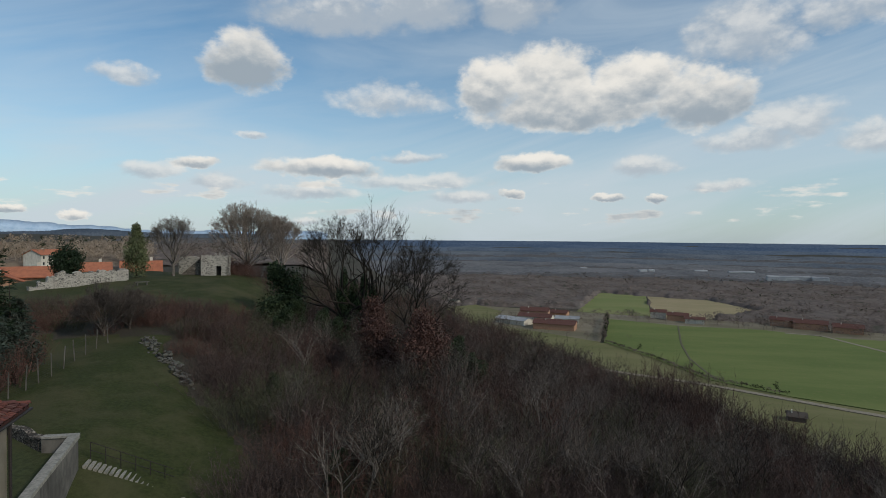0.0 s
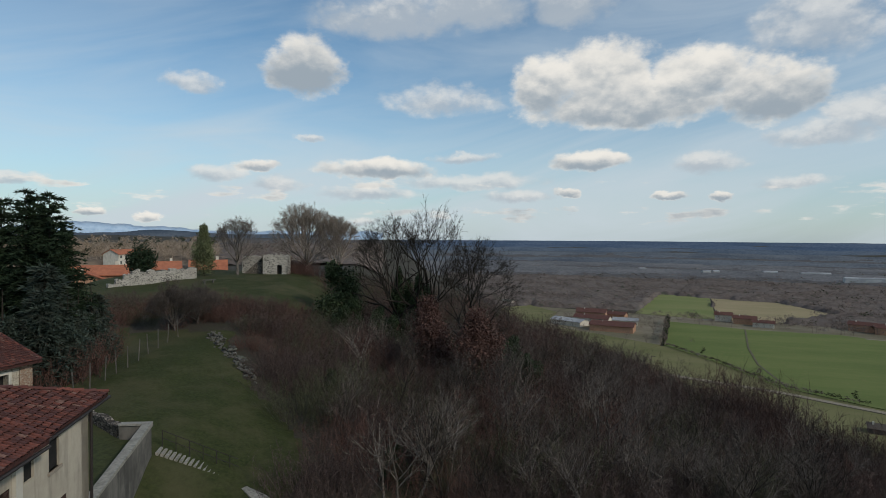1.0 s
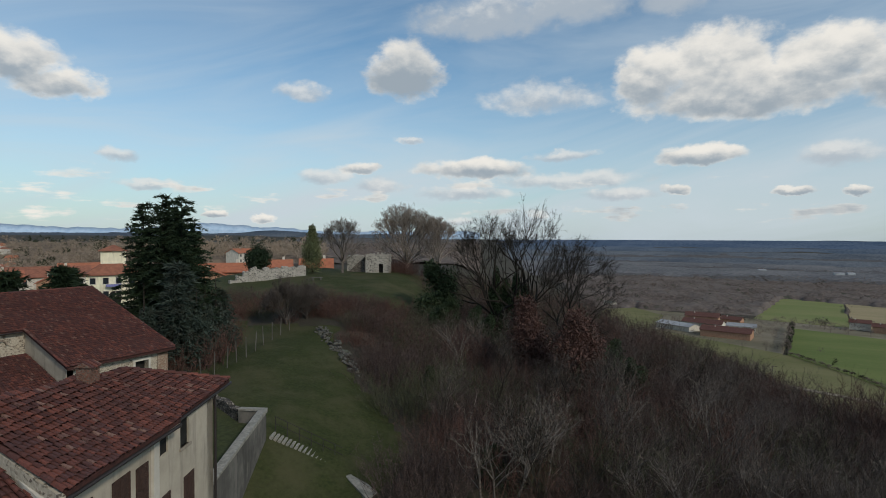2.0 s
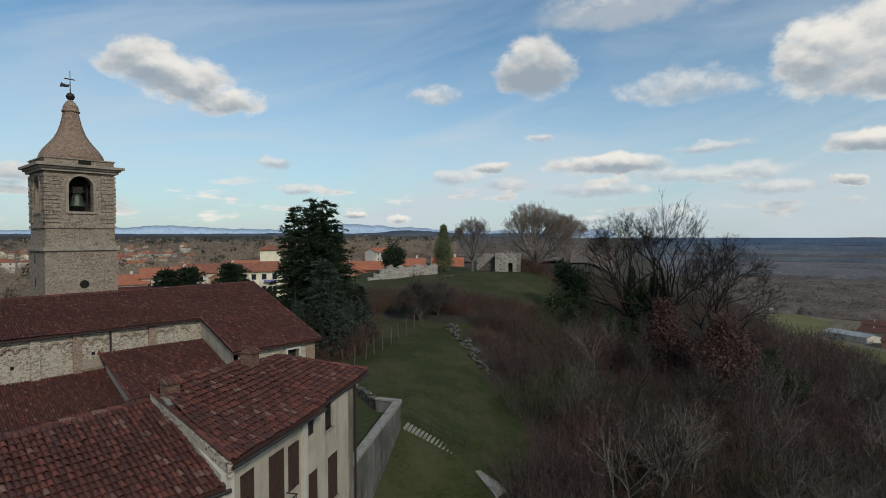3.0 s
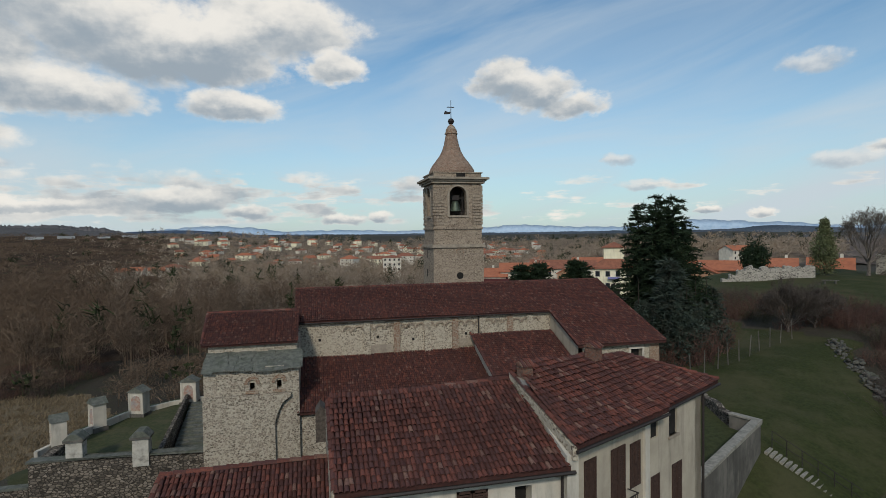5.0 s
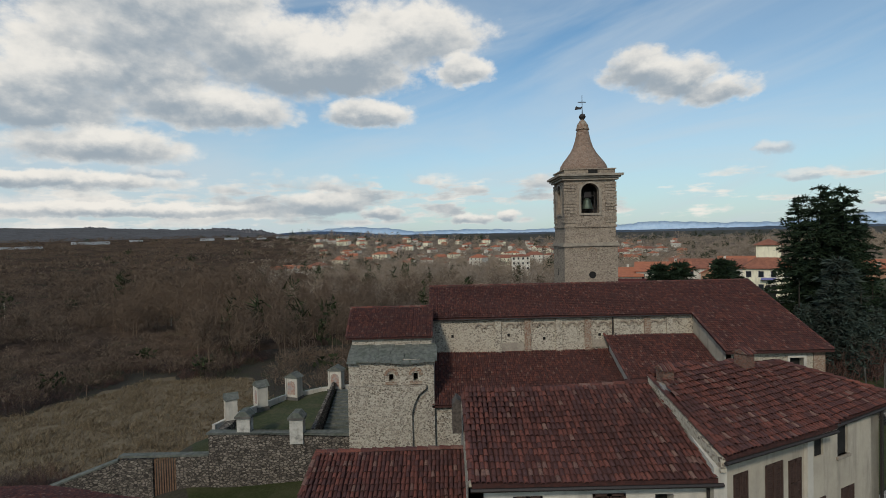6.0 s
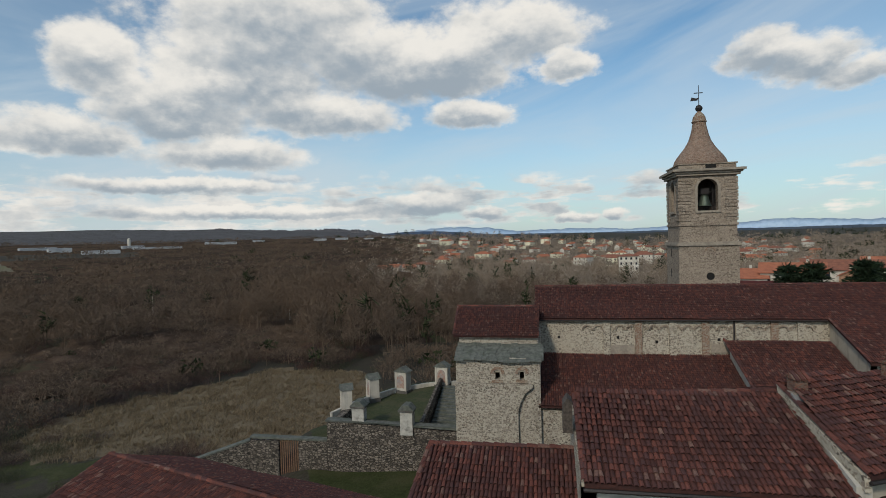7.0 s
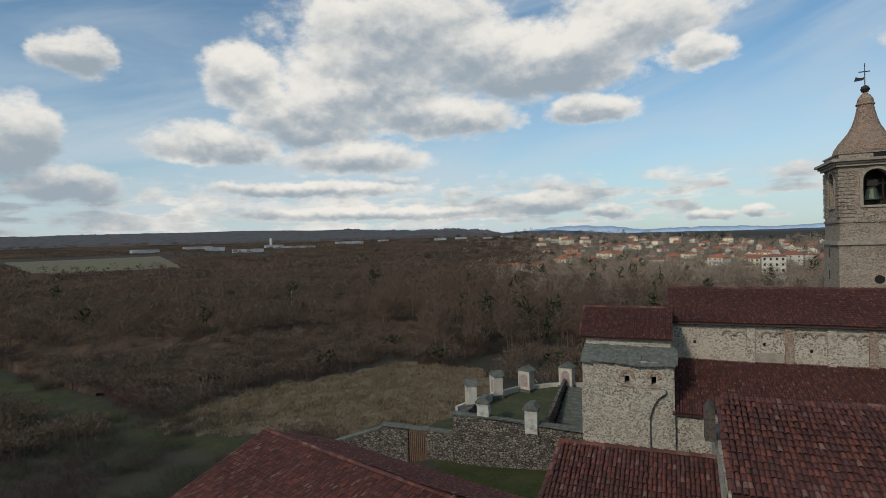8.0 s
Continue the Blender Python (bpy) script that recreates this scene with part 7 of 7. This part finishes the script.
# ---- woods and plain far off ----
def far_clump(S, rng, x, y, z, r, h, n=7, w=0.12):
    """A far leafless tree: a stem and a rounded crown of fine short twigs."""
    k = len(S.v)
    a = rng.uniform(0, 3.14)
    sx, sy = math.cos(a) * (0.1 + h * 0.006), math.sin(a) * (0.1 + h * 0.006)
    S.v += [Vector((x - sx, y - sy, z - 0.5)), Vector((x + sx, y + sy, z - 0.5)), Vector((x, y, z + h * 0.7))]
    S.f.append((k, k + 1, k + 2))
    for _ in range(n):
        a, c, t = rng.uniform(0, 6.28), rng.uniform(-0.35, 1.0), rng.random() ** 0.45
        q = math.sqrt(max(0.0, 1 - c * c)) * r * t
        o = Vector((x + math.cos(a) * q, y + math.sin(a) * q, z + h * (0.52 + 0.42 * c * t)))
        d = Vector((math.cos(a) * 0.7 + rng.gauss(0, 0.6), math.sin(a) * 0.7 + rng.gauss(0, 0.6), 0.75 + rng.gauss(0, 0.45))).normalized() * h * rng.uniform(0.10, 0.26)
        S.blade(o - d * 0.5, d, r * w * rng.uniform(0.5, 1.3), rng)


def wood_mat(name, a, b, c):
    def build(N, p):
        rnd = N.n("ShaderNodeNewGeometry").outputs["Random Per Island"]
        col = N.mix(rnd, a, b)
        col = N.mix(N.math("MULTIPLY", N.smooth(N.noise(p, 0.012, 5.0, 0.6), 0.42, 0.62), 0.8), col, c)
        col = N.mix(N.math("MULTIPLY", N.noise(p, 1.5, 4.0), 0.4), col, tuple(q * 0.5 for q in a))
        return col, None, 0
    return material(name, build, 0.95, 0.05)


M_WOODL = wood_mat("valley_wood", (0.075, 0.053, 0.040), (0.215, 0.157, 0.112), (0.165, 0.112, 0.075))
# Brighter copy of the valley wood: sun and haze put into its colour.
M_WOODP = wood_mat("sunlit_town_wood", (0.17, 0.132, 0.103), (0.44, 0.355, 0.275), (0.34, 0.255, 0.18))
M_WOODR = wood_mat("plain_wood", (0.125, 0.098, 0.085), (0.28, 0.222, 0.190), (0.20, 0.160, 0.138))
def sheet_mat(name, a, b, c):
    def build(N, p):
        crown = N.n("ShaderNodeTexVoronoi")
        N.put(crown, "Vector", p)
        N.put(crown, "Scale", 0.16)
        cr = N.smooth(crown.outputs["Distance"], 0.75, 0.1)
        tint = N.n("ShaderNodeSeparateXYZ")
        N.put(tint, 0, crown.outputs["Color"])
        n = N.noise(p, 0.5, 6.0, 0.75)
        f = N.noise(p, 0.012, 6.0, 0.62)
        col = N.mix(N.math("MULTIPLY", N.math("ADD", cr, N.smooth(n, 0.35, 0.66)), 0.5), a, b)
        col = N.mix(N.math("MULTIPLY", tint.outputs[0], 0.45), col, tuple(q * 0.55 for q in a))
        col = N.mix(N.math("MULTIPLY", N.smooth(tint.outputs[1], 0.88, 0.95), 0.7), col, (0.035, 0.045, 0.028))
        return N.mix(N.math("MULTIPLY", N.smooth(f, 0.4, 0.62), 0.6), col, c), n, 0.5
    return material(name, build, 1.0, 0.0)


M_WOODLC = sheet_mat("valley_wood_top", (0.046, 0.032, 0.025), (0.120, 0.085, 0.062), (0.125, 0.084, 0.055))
# Canopy to match, its sunlit brightness likewise painted in.
M_WOODPC = sheet_mat("sunlit_town_wood_top", (0.110, 0.084, 0.065), (0.27, 0.210, 0.162), (0.25, 0.190, 0.136))
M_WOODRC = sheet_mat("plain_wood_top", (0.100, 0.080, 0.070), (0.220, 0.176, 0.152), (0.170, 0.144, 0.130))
# Greyer copy for the farther canopies, with distance haze in its colour.
M_WOODBC = sheet_mat("hazy_far_wood_top", (0.090, 0.085, 0.086), (0.185, 0.172, 0.166), (0.135, 0.132, 0.135))
M_EVER = wood_mat("far_evergreen", (0.022, 0.032, 0.016), (0.06, 0.07, 0.032), (0.045, 0.046, 0.026))

FIELDS = (
    # corners on the plain, colour kind
    (((560, -48), (433, -35), (382, -63), (331, -84), (305, -116), (235, -260), (480, -330), (500, -215), (527, -177), (531, -111)), 0),
    (((420, 55), (600, 125), (640, 95), (590, 60), (500, 60), (433, -32), (350, 5)), 1),
    (((200, 60), (350, 60), (420, 0), (431, -37), (381, -65), (330, -86), (303, -118), (232, -262), (120, -330), (120, -60)), 1),
    (((610, -20), (835, -60), (800, -120), (590, -95)), 2),
    (((595, -97), (800, -122), (770, -195), (668, -224), (585, -150)), 3),
    (((440, 70), (640, 130), (615, 0), (592, -97), (583, -150), (600, -280), (470, -345), (500, -215), (527, -177), (531, -111), (560, -48), (433, -32)), 4),
)


def in_field(x, y):
    return any(inside(p, x, y) for p, _ in FIELDS[:5])


def fields():
    def mat(name, a, b, c):
        def build(N, p):
            mp = N.n("ShaderNodeMapping")
            N.put(mp, 0, p)
            mp.inputs["Scale"].default_value = (0.02, 0.006, 1)
            mp.inputs["Rotation"].default_value = (0, 0, 0.6)
            n = N.noise(mp.outputs[0], 1.0, 6.0, 0.65)
            f = N.noise(p, 0.25, 6.0, 0.65)
            col = N.mix(N.smooth(n, 0.35, 0.65), a, b)
            return N.mix(N.math("MULTIPLY", N.smooth(f, 0.5, 0.75), 0.5), col, c), f, 0.1
        return material(name, build, 0.95, 0.1)
    ms = [mat("green_wheat", (0.110, 0.142, 0.042), (0.150, 0.172, 0.056), (0.180, 0.165, 0.07)), mat("meadow", (0.125, 0.125, 0.050), (0.175, 0.160, 0.075), (0.19, 0.155, 0.085)),
          mat("pale_meadow", (0.15, 0.18, 0.06), (0.20, 0.20, 0.08), (0.24, 0.20, 0.10)), mat("stubble", (0.27, 0.22, 0.12), (0.33, 0.26, 0.15), (0.19, 0.18, 0.08)), mat("farmyard", (0.15, 0.13, 0.085), (0.24, 0.20, 0.145), (0.09, 0.085, 0.05))]
    names = ("green winter wheat field on the plain", "rough meadow beside the farm", "rough meadow at the foot of the hill", "pale green pasture by the wood", "tan stubble field by the wood", "rough tan ground round the farms")
    made = []
    for (poly, k), lab in zip(FIELDS, names):
        bm = bmesh.new()
        prism(bm, [(x, y, PLAIN + 1.0 - 0.12 * len(made)) for x, y in poly], (0, 0, -1.5))
        made.append(k)
        bmesh.ops.recalc_face_normals(bm, faces=bm.faces)
        me = bpy.data.meshes.new("field")
        bm.to_mesh(me)
        bm.free()
        me.materials.append(ms[k])
        tagged(new("field", me), lab, "field", "fields", kind="structure")


fields()


def strip(name, pts, w, z, mat, label, cat):
    V, F = [], []
    for i, p in enumerate(pts):
        a, b = Vector(pts[max(0, i - 1)]), Vector(pts[min(len(pts) - 1, i + 1)])
        n = (b - a).normalized()
        s = Vector((-n.y, n.x)) * w
        V += [(p[0] - s.x, p[1] - s.y, z), (p[0] + s.x, p[1] + s.y, z), (p[0] - s.x, p[1] - s.y, z - 2), (p[0] + s.x, p[1] + s.y, z - 2)]
    for i in range(len(pts) - 1):
        k = 4 * i
        F += [(k, k + 1, k + 5, k + 4), (k + 2, k, k + 4, k + 6), (k + 1, k + 3, k + 7, k + 5)]
    return tagged(mesh_ob(name, V, F, mat), label, cat, kind="structure")


M_TRACK = speckled("pale_track", (0.19, 0.155, 0.11), (0.28, 0.235, 0.17), 0.4)
M_DIRT = speckled("field_earth", (0.085, 0.075, 0.042), (0.13, 0.11, 0.065), 0.4)
strip("road", [(360, 12), (337, -34), (318, -82), (286, -134), (255, -190)], 2.2, PLAIN + 1.15, M_TRACK, "pale gravel farm road at the foot of the hill", "road")
strip("road", [(530, -108), (440, -92), (385, -86), (330, -88)], 0.6, PLAIN + 1.2, M_DIRT, "narrow earth field track", "track")
strip("road", [(513, -190), (505, -215), (420, -235)], 1.8, PLAIN + 1.15, M_TRACK, "pale lane past the farmhouses", "road")


LEFT_FIELD = ((-790, 415), (-705, 575), (-490, 430), (-560, 318))


def left_field():
    a, b, c, d = (Vector(p) for p in LEFT_FIELD)
    V, F = [], []
    for i in range(21):
        for k in range(21):
            q = a.lerp(b, k / 20).lerp(d.lerp(c, k / 20), i / 20)
            V.append((q.x, q.y, hill(q.x, q.y) + 0.6))
    for i in range(20):
        for k in range(20):
            o = i * 21 + k
            F.append((o, o + 1, o + 22, o + 21))
    m = speckled("tan_grassland", (0.12, 0.098, 0.055), (0.16, 0.13, 0.075), 0.05, (0.115, 0.13, 0.045), 0.008, 0.8, 0.1)
    tagged(mesh_ob("field", V, F, m), "tan winter grassland beyond the valley woods", "field", "fields", kind="structure")


left_field()


def far_woods():
    rng = random.Random(9)
    # left: valley woods; right: woods on the plain; beyond both, farther woods
    L, R, E, T = Soup(), Soup(), Soup(), Soup()
    n = 0
    while n < 6500:
        az = rng.uniform(-68, 50)
        r = 95 * (1500 / 95) ** (rng.random() ** 0.8)
        x, y = r * math.sin(radians(az)), r * math.cos(radians(az))
        u = (x - 15) * 0.916 + (y - 35) * 0.4
        s = (x - 15) * 0.4 - (y - 35) * 0.916
        if inside(REED, x, y) or inside(PATH_GRASS, x, y) or inside(LEFT_FIELD, x, y) or (az > -8 and r < 175) or (az > 5 and r < 240) or (az > 22 and r < 320):
            continue
        if az < -44 and 900 < r < 1300 and (az + 60) ** 2 < 250:
            continue
        n += 1
        k = r / 100
        h = rng.uniform(7, 12.5) * (0.42 if r < 175 and az < -26 else 0.55 if r < 130 else 1.35 if (r < 420 and az > -32) else 1)
        if rng.random() < 0.012 + 0.04 * (az > -20):
            far_clump(E, rng, x, y, hill(x, y), rng.uniform(1.5, 3) * (1 + 0.12 * k), h * 1.1, 40, 0.14)
        else:
            far_clump(T if az > rng.uniform(-22, -6) and r > rng.uniform(170, 300) else L, rng, x, y, hill(x, y), rng.uniform(2.2, 3.8) * (1 + 0.10 * k), h, 190 if r < 200 else 130 if r < 300 else 60 if r < 500 else 18, 0.016 if r < 200 else 0.022 if r < 300 else 0.04 if r < 500 else 0.11)
    n = 0
    while n < 5000:
        az = rng.uniform(52, 122)
        r = 330 * (2600 / 330) ** (rng.random() ** 0.75)
        x, y = r * math.sin(radians(az)), r * math.cos(radians(az))
        s = (x - 15) * 0.4 - (y - 35) * 0.916
        if s < 140 and az > 66:
            continue
        if (in_field(x, y) and not (inside(FIELDS[2][0], x, y) and rng.random() < 0.12)) or (r < 560 and az > 84 and s > 190) or (430 < r < 620 and 80 < az < 96):
            continue
        n += 1
        if r > 1500:
            continue
        k = r / 100
        far_clump(R if rng.random() > 0.06 else E, rng, x, y, hill(x, y), rng.uniform(2.5, 4.5) * (1 + 0.11 * k), rng.uniform(6, 10) * (1 + 0.01 * k), 40 if r < 700 else 12, 0.05 if r < 700 else 0.10)
    for _ in range(260):
        az, r = rng.uniform(-16, 52), rng.uniform(850, 1500)
        x, y = r * math.sin(radians(az)), r * math.cos(radians(az))
        far_clump(E if rng.random() < 0.3 else T, rng, x, y, hill(x, y) + 4, rng.uniform(4, 9), rng.uniform(12, 20), 26, 0.12)
    for _ in range(900):
        az, r = rng.uniform(-14, 30), 300 * 3.2 ** rng.random()
        x, y = r * math.sin(radians(az)), r * math.cos(radians(az))
        far_clump(T if rng.random() < 0.88 else E, rng, x, y, hill(x, y), rng.uniform(3, 5), rng.uniform(7, 11), 70, 0.035)
    hedge = ((560, -48), (433, -35), (382, -63), (331, -84), (305, -116))
    for (x0, y0), (x1, y1) in zip(hedge, hedge[1:]):
        k = int(math.hypot(x1 - x0, y1 - y0) / 1.6)
        for i in range(k):
            t = i / k
            far_clump(E if rng.random() < 0.4 else R, rng, x0 + (x1 - x0) * t + rng.gauss(0, 0.7), y0 + (y1 - y0) * t + rng.gauss(0, 0.7), PLAIN + 0.8, 1.7, rng.uniform(2.2, 3.6) + 5 * (rng.random() < 0.04 or x0 > 500), 30, 0.16)
    for _ in range(420):
        x, y = rng.uniform(430, 620), rng.uniform(-260, 60)
        if in_field(x, y) and rng.random() < 0.97:
            continue
        far_clump(R, rng, x, y, PLAIN + 0.5, rng.uniform(2, 4), rng.uniform(4, 9), 40, 0.045)
    for nm, S, m, lab in (("valley_woods", L, M_WOODL, "leafless brown woods across the valley"), ("town_woods", T, M_WOODP, "leafless trees round the town in a sunlit pale colour"), ("plain_woods", R, M_WOODR, "grey-brown leafless woods over the plain"), ("evergreens_far", E, M_EVER, "scattered dark evergreens in the woods")):
        o = new(nm, S.mesh(nm, m))
        tagged(o, lab, "woods", kind="stuff")


far_woods()


def reed_bed():
    """Straw-coloured reed tufts over the wet field, thinning at its edges."""
    rng = random.Random(17)
    S = Soup()
    n = 0
    while n < 5500:
        x, y = rng.uniform(-92, -20), rng.uniform(52, 120)
        if not inside(REED, x + 5 * noise.noise((x * 0.12, y * 0.12, 1)), y + 5 * noise.noise((x * 0.12, y * 0.12, 7))):
            continue
        n += 1
        z = hill(x, y)
        k = 0.75 + 0.6 * noise.noise((x * 0.22, y * 0.22, 3.0)) + 0.4 * noise.noise((x * 0.7, y * 0.3, 5.0))
        for _ in range(7):
            d = Vector((rng.gauss(0.25, 0.5), rng.gauss(-0.1, 0.5), 1)).normalized() * max(0.25, k) * rng.uniform(0.6, 1.2)
            S.blade(Vector((x + rng.gauss(0, .3), y + rng.gauss(0, .3), z - 0.1)), d, 0.06, rng)
    tagged(new("reeds", S.mesh("reeds", M_REED)), "dry straw-coloured reeds in a wet field", "reeds", kind="stuff")


M_REED = bark("dry_reed", (0.165, 0.122, 0.075), (0.31, 0.238, 0.15))
reed_bed()


def canopy(name, label, az0, az1, r0, r1, ok, h, mat):
    """The closed top of a far leafless wood, as one lumpy sheet."""
    da, q = 0.3, 1.014
    na, nr = int((az1 - az0) / da), int(math.log(r1 / r0) / math.log(q))
    V, F, good = [], [], []
    for i in range(nr + 1):
        r = r0 * q ** i
        for k in range(na + 1):
            a = radians(az0 + k * da)
            x, y = r * math.sin(a), r * math.cos(a)
            g = ok(x, y, r, az0 + k * da)
            c = 0.035 if r < 700 else 0.02
            t = 0.62 + 0.42 * noise.noise((x * 0.16, y * 0.16, 4.0)) + 0.5 * noise.noise((x * c, y * c, 9.0))
            t += 0.25 * noise.noise((x * 0.6, y * 0.6, 2.0)) if r < 600 else 0
            V.append((x, y, hill(x, y) + (h * max(0.15, t) * min(1.0, 0.25 + (r - r0) / 45) * min(1.0, 0.05 + k / 25, 0.05 + (na - k) / 25) if g else -2.0)))
            good.append(g)
    n = na + 1
    for i in range(nr):
        for k in range(na):
            q4 = (i * n + k, i * n + k + 1, (i + 1) * n + k + 1, (i + 1) * n + k)
            if any(good[j] for j in q4):
                F.append(q4)
    return tagged(mesh_ob(name, V, F, mat, smooth=True), label, "woods", kind="stuff")


def left_ok(x, y, r, az):
    if inside(REED, x, y) or inside(PATH_GRASS, x, y) or inside(LEFT_FIELD, x, y) or (az > -8 and r < 190) or (az > 5 and r < 260) or (az > 22 and r < 340):
        return False
    if r < 150 and az > -30 - (150 - r) * 0.5:
        return False
    return not (az < -40 and 820 < r < 980)


def right_ok(x, y, r, az):
    s = (x - 15) * 0.4 - (y - 35) * 0.916
    if s < 150 and az > 66:
        return False
    return not (in_field(x, y) or (430 < r < 640 and 78 < az < 100) or (500 < r < 600 and az >= 100))


# The two sheets named beyond carry painted haze in their grey.
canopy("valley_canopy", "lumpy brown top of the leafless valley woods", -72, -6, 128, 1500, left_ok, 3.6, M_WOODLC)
canopy("valley_canopy_beyond", "lumpy top of the farther valley woods, coloured haze grey", -72, -2, 1460, 3300, left_ok, 9.0, M_WOODBC)
canopy("town_canopy", "lumpy top of the woods round the town in a sunlit pale brown", -20, 54, 180, 1500, left_ok, 3.6, M_WOODPC)
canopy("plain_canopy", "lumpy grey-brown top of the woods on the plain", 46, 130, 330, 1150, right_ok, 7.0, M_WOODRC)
canopy("plain_canopy_beyond", "lumpy top of the farther woods on the plain, coloured haze grey", 46, 130, 1130, 2300, right_ok, 8.0, M_WOODBC)


def ridge(name, label, az0, az1, r, top, depth, mat, rough=1.0, seed=0, foot=-95.0, bumpy=False):
    """A long low ridge: foot, crest and back slope."""
    V, F = [], []
    n = int((az1 - az0) / (0.06 if bumpy else 0.25))
    for i in range(n + 1):
        az = az0 + (az1 - az0) * i / n
        e = top(az)
        t = r * math.tan(radians(e)) + 22 + rough * r * 0.0012 * (noise.noise((az * 0.35, seed, 0.5)) + 0.6 * noise.noise((az * 1.3, seed, 1.5)) + 0.35 * noise.noise((az * 5.5, seed, 2.5)) + (0.5 * noise.noise((az * 15.0, seed, 4.5)) if bumpy else 0))
        sn, cs = math.sin(radians(az)), math.cos(radians(az))
        for rr, z in ((r - depth, foot), (r - depth * 0.35, foot + (t - foot) * 0.72), (r, t), (r + depth * 0.4, foot)):
            V.append((sn * rr, cs * rr, z))
    for i in range(n):
        for k in range(3):
            a = i * 4 + k
            F.append((a, a + 4, a + 5, a + 1))
    return tagged(mesh_ob(name, V, F, mat, smooth=True), label, "hills", kind="structure")


def far_mat(name, a, b, scale):
    def build(N, p):
        mp = N.n("ShaderNodeMapping")
        N.put(mp, 0, p)
        mp.inputs["Scale"].default_value = (1, 1, 1.5)
        n = N.math("ADD", N.math("MULTIPLY", N.noise(mp.outputs[0], scale * 5, 5.0, 0.6), 0.6), N.math("MULTIPLY", N.noise(p, scale * 0.2, 5.0, 0.6), 0.4))
        return N.mix(N.smooth(n, 0.36, 0.64), a, b), None, 0
    return material(name, build, 1.0, 0.0)


# Distance haze is mixed into the ridge and mountain colours below.
M_HAZE1 = far_mat("haze_bluegrey_wood", (0.072, 0.086, 0.106), (0.170, 0.178, 0.190), 0.025)
M_HAZE0 = far_mat("haze_grey_wood", (0.090, 0.092, 0.100), (0.200, 0.192, 0.190), 0.03)
M_HAZE2 = far_mat("haze_blue_wood", (0.066, 0.090, 0.122), (0.150, 0.172, 0.205), 0.02)
M_HAZE3 = far_mat("deep_haze_hill", (0.060, 0.090, 0.140), (0.120, 0.152, 0.205), 0.014)
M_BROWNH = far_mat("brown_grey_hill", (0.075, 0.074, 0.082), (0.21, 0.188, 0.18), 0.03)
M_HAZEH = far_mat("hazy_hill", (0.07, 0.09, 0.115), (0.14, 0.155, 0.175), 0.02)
M_MOUNT = far_mat("hazy_mountain", (0.33, 0.45, 0.60), (0.46, 0.57, 0.69), 0.006)

# Painted haze: the farther ridges take the bluer colours.
for k, (r, e, m) in enumerate(((1750, -2.9, M_HAZE0), (2100, -2.4, M_HAZE0), (2450, -1.95, M_HAZE1), (3000, -1.35, M_HAZE1), (3500, -0.95, M_HAZE2), (3950, -0.62, M_HAZE3), (4450, -0.27, M_HAZE3))):
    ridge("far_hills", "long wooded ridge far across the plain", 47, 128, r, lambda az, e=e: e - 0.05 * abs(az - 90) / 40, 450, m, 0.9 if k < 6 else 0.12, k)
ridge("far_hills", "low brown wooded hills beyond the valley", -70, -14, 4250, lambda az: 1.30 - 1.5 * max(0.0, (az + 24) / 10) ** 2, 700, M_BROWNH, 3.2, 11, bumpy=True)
ridge("far_hills", "wooded hill beyond the town, coloured dark haze blue", -24, 2, 4500, lambda az: 0.75 - 0.010 * (az + 13) ** 2, 500, M_HAZE3, 0.5, 12, bumpy=True)
ridge("far_hills", "low wooded hills beyond the town, coloured haze blue", -8, 60, 4350, lambda az: 0.22 + 0.3 * math.exp(-((az - 45) / 3.5) ** 2), 600, M_HAZEH, 0.9, 13, bumpy=True)
ridge("mountains", "pale mountains on the horizon, coloured haze blue", -26, 66, 4750, lambda az: 0.55 + 0.55 * math.exp(-((az + 9) / 5) ** 2) + 0.45 * math.exp(-((az - 22) / 6) ** 2) + 0.6 * math.exp(-((az - 40) / 5) ** 2), 60, M_MOUNT, 2.6, 14)

# ---- single roof tiles ----
for mats, me, slope in LATE:
    for m in mats:
        t = new("tile", me)
        t.parent = slope
        t.matrix_basis = m

# ---- true scale ----
# The plan above is drawn in units of 1.3 m (tile pitch, steps and storeys give it); far ridges are already in metres.
TRUE = Matrix.Scale(1.3, 4)
for ob in scene.objects:
    if ob.parent is None and ob.type in {"MESH", "EMPTY"} and not ob.name.startswith(("far_hills", "mountains")):
        ob.matrix_basis = TRUE @ ob.matrix_basis
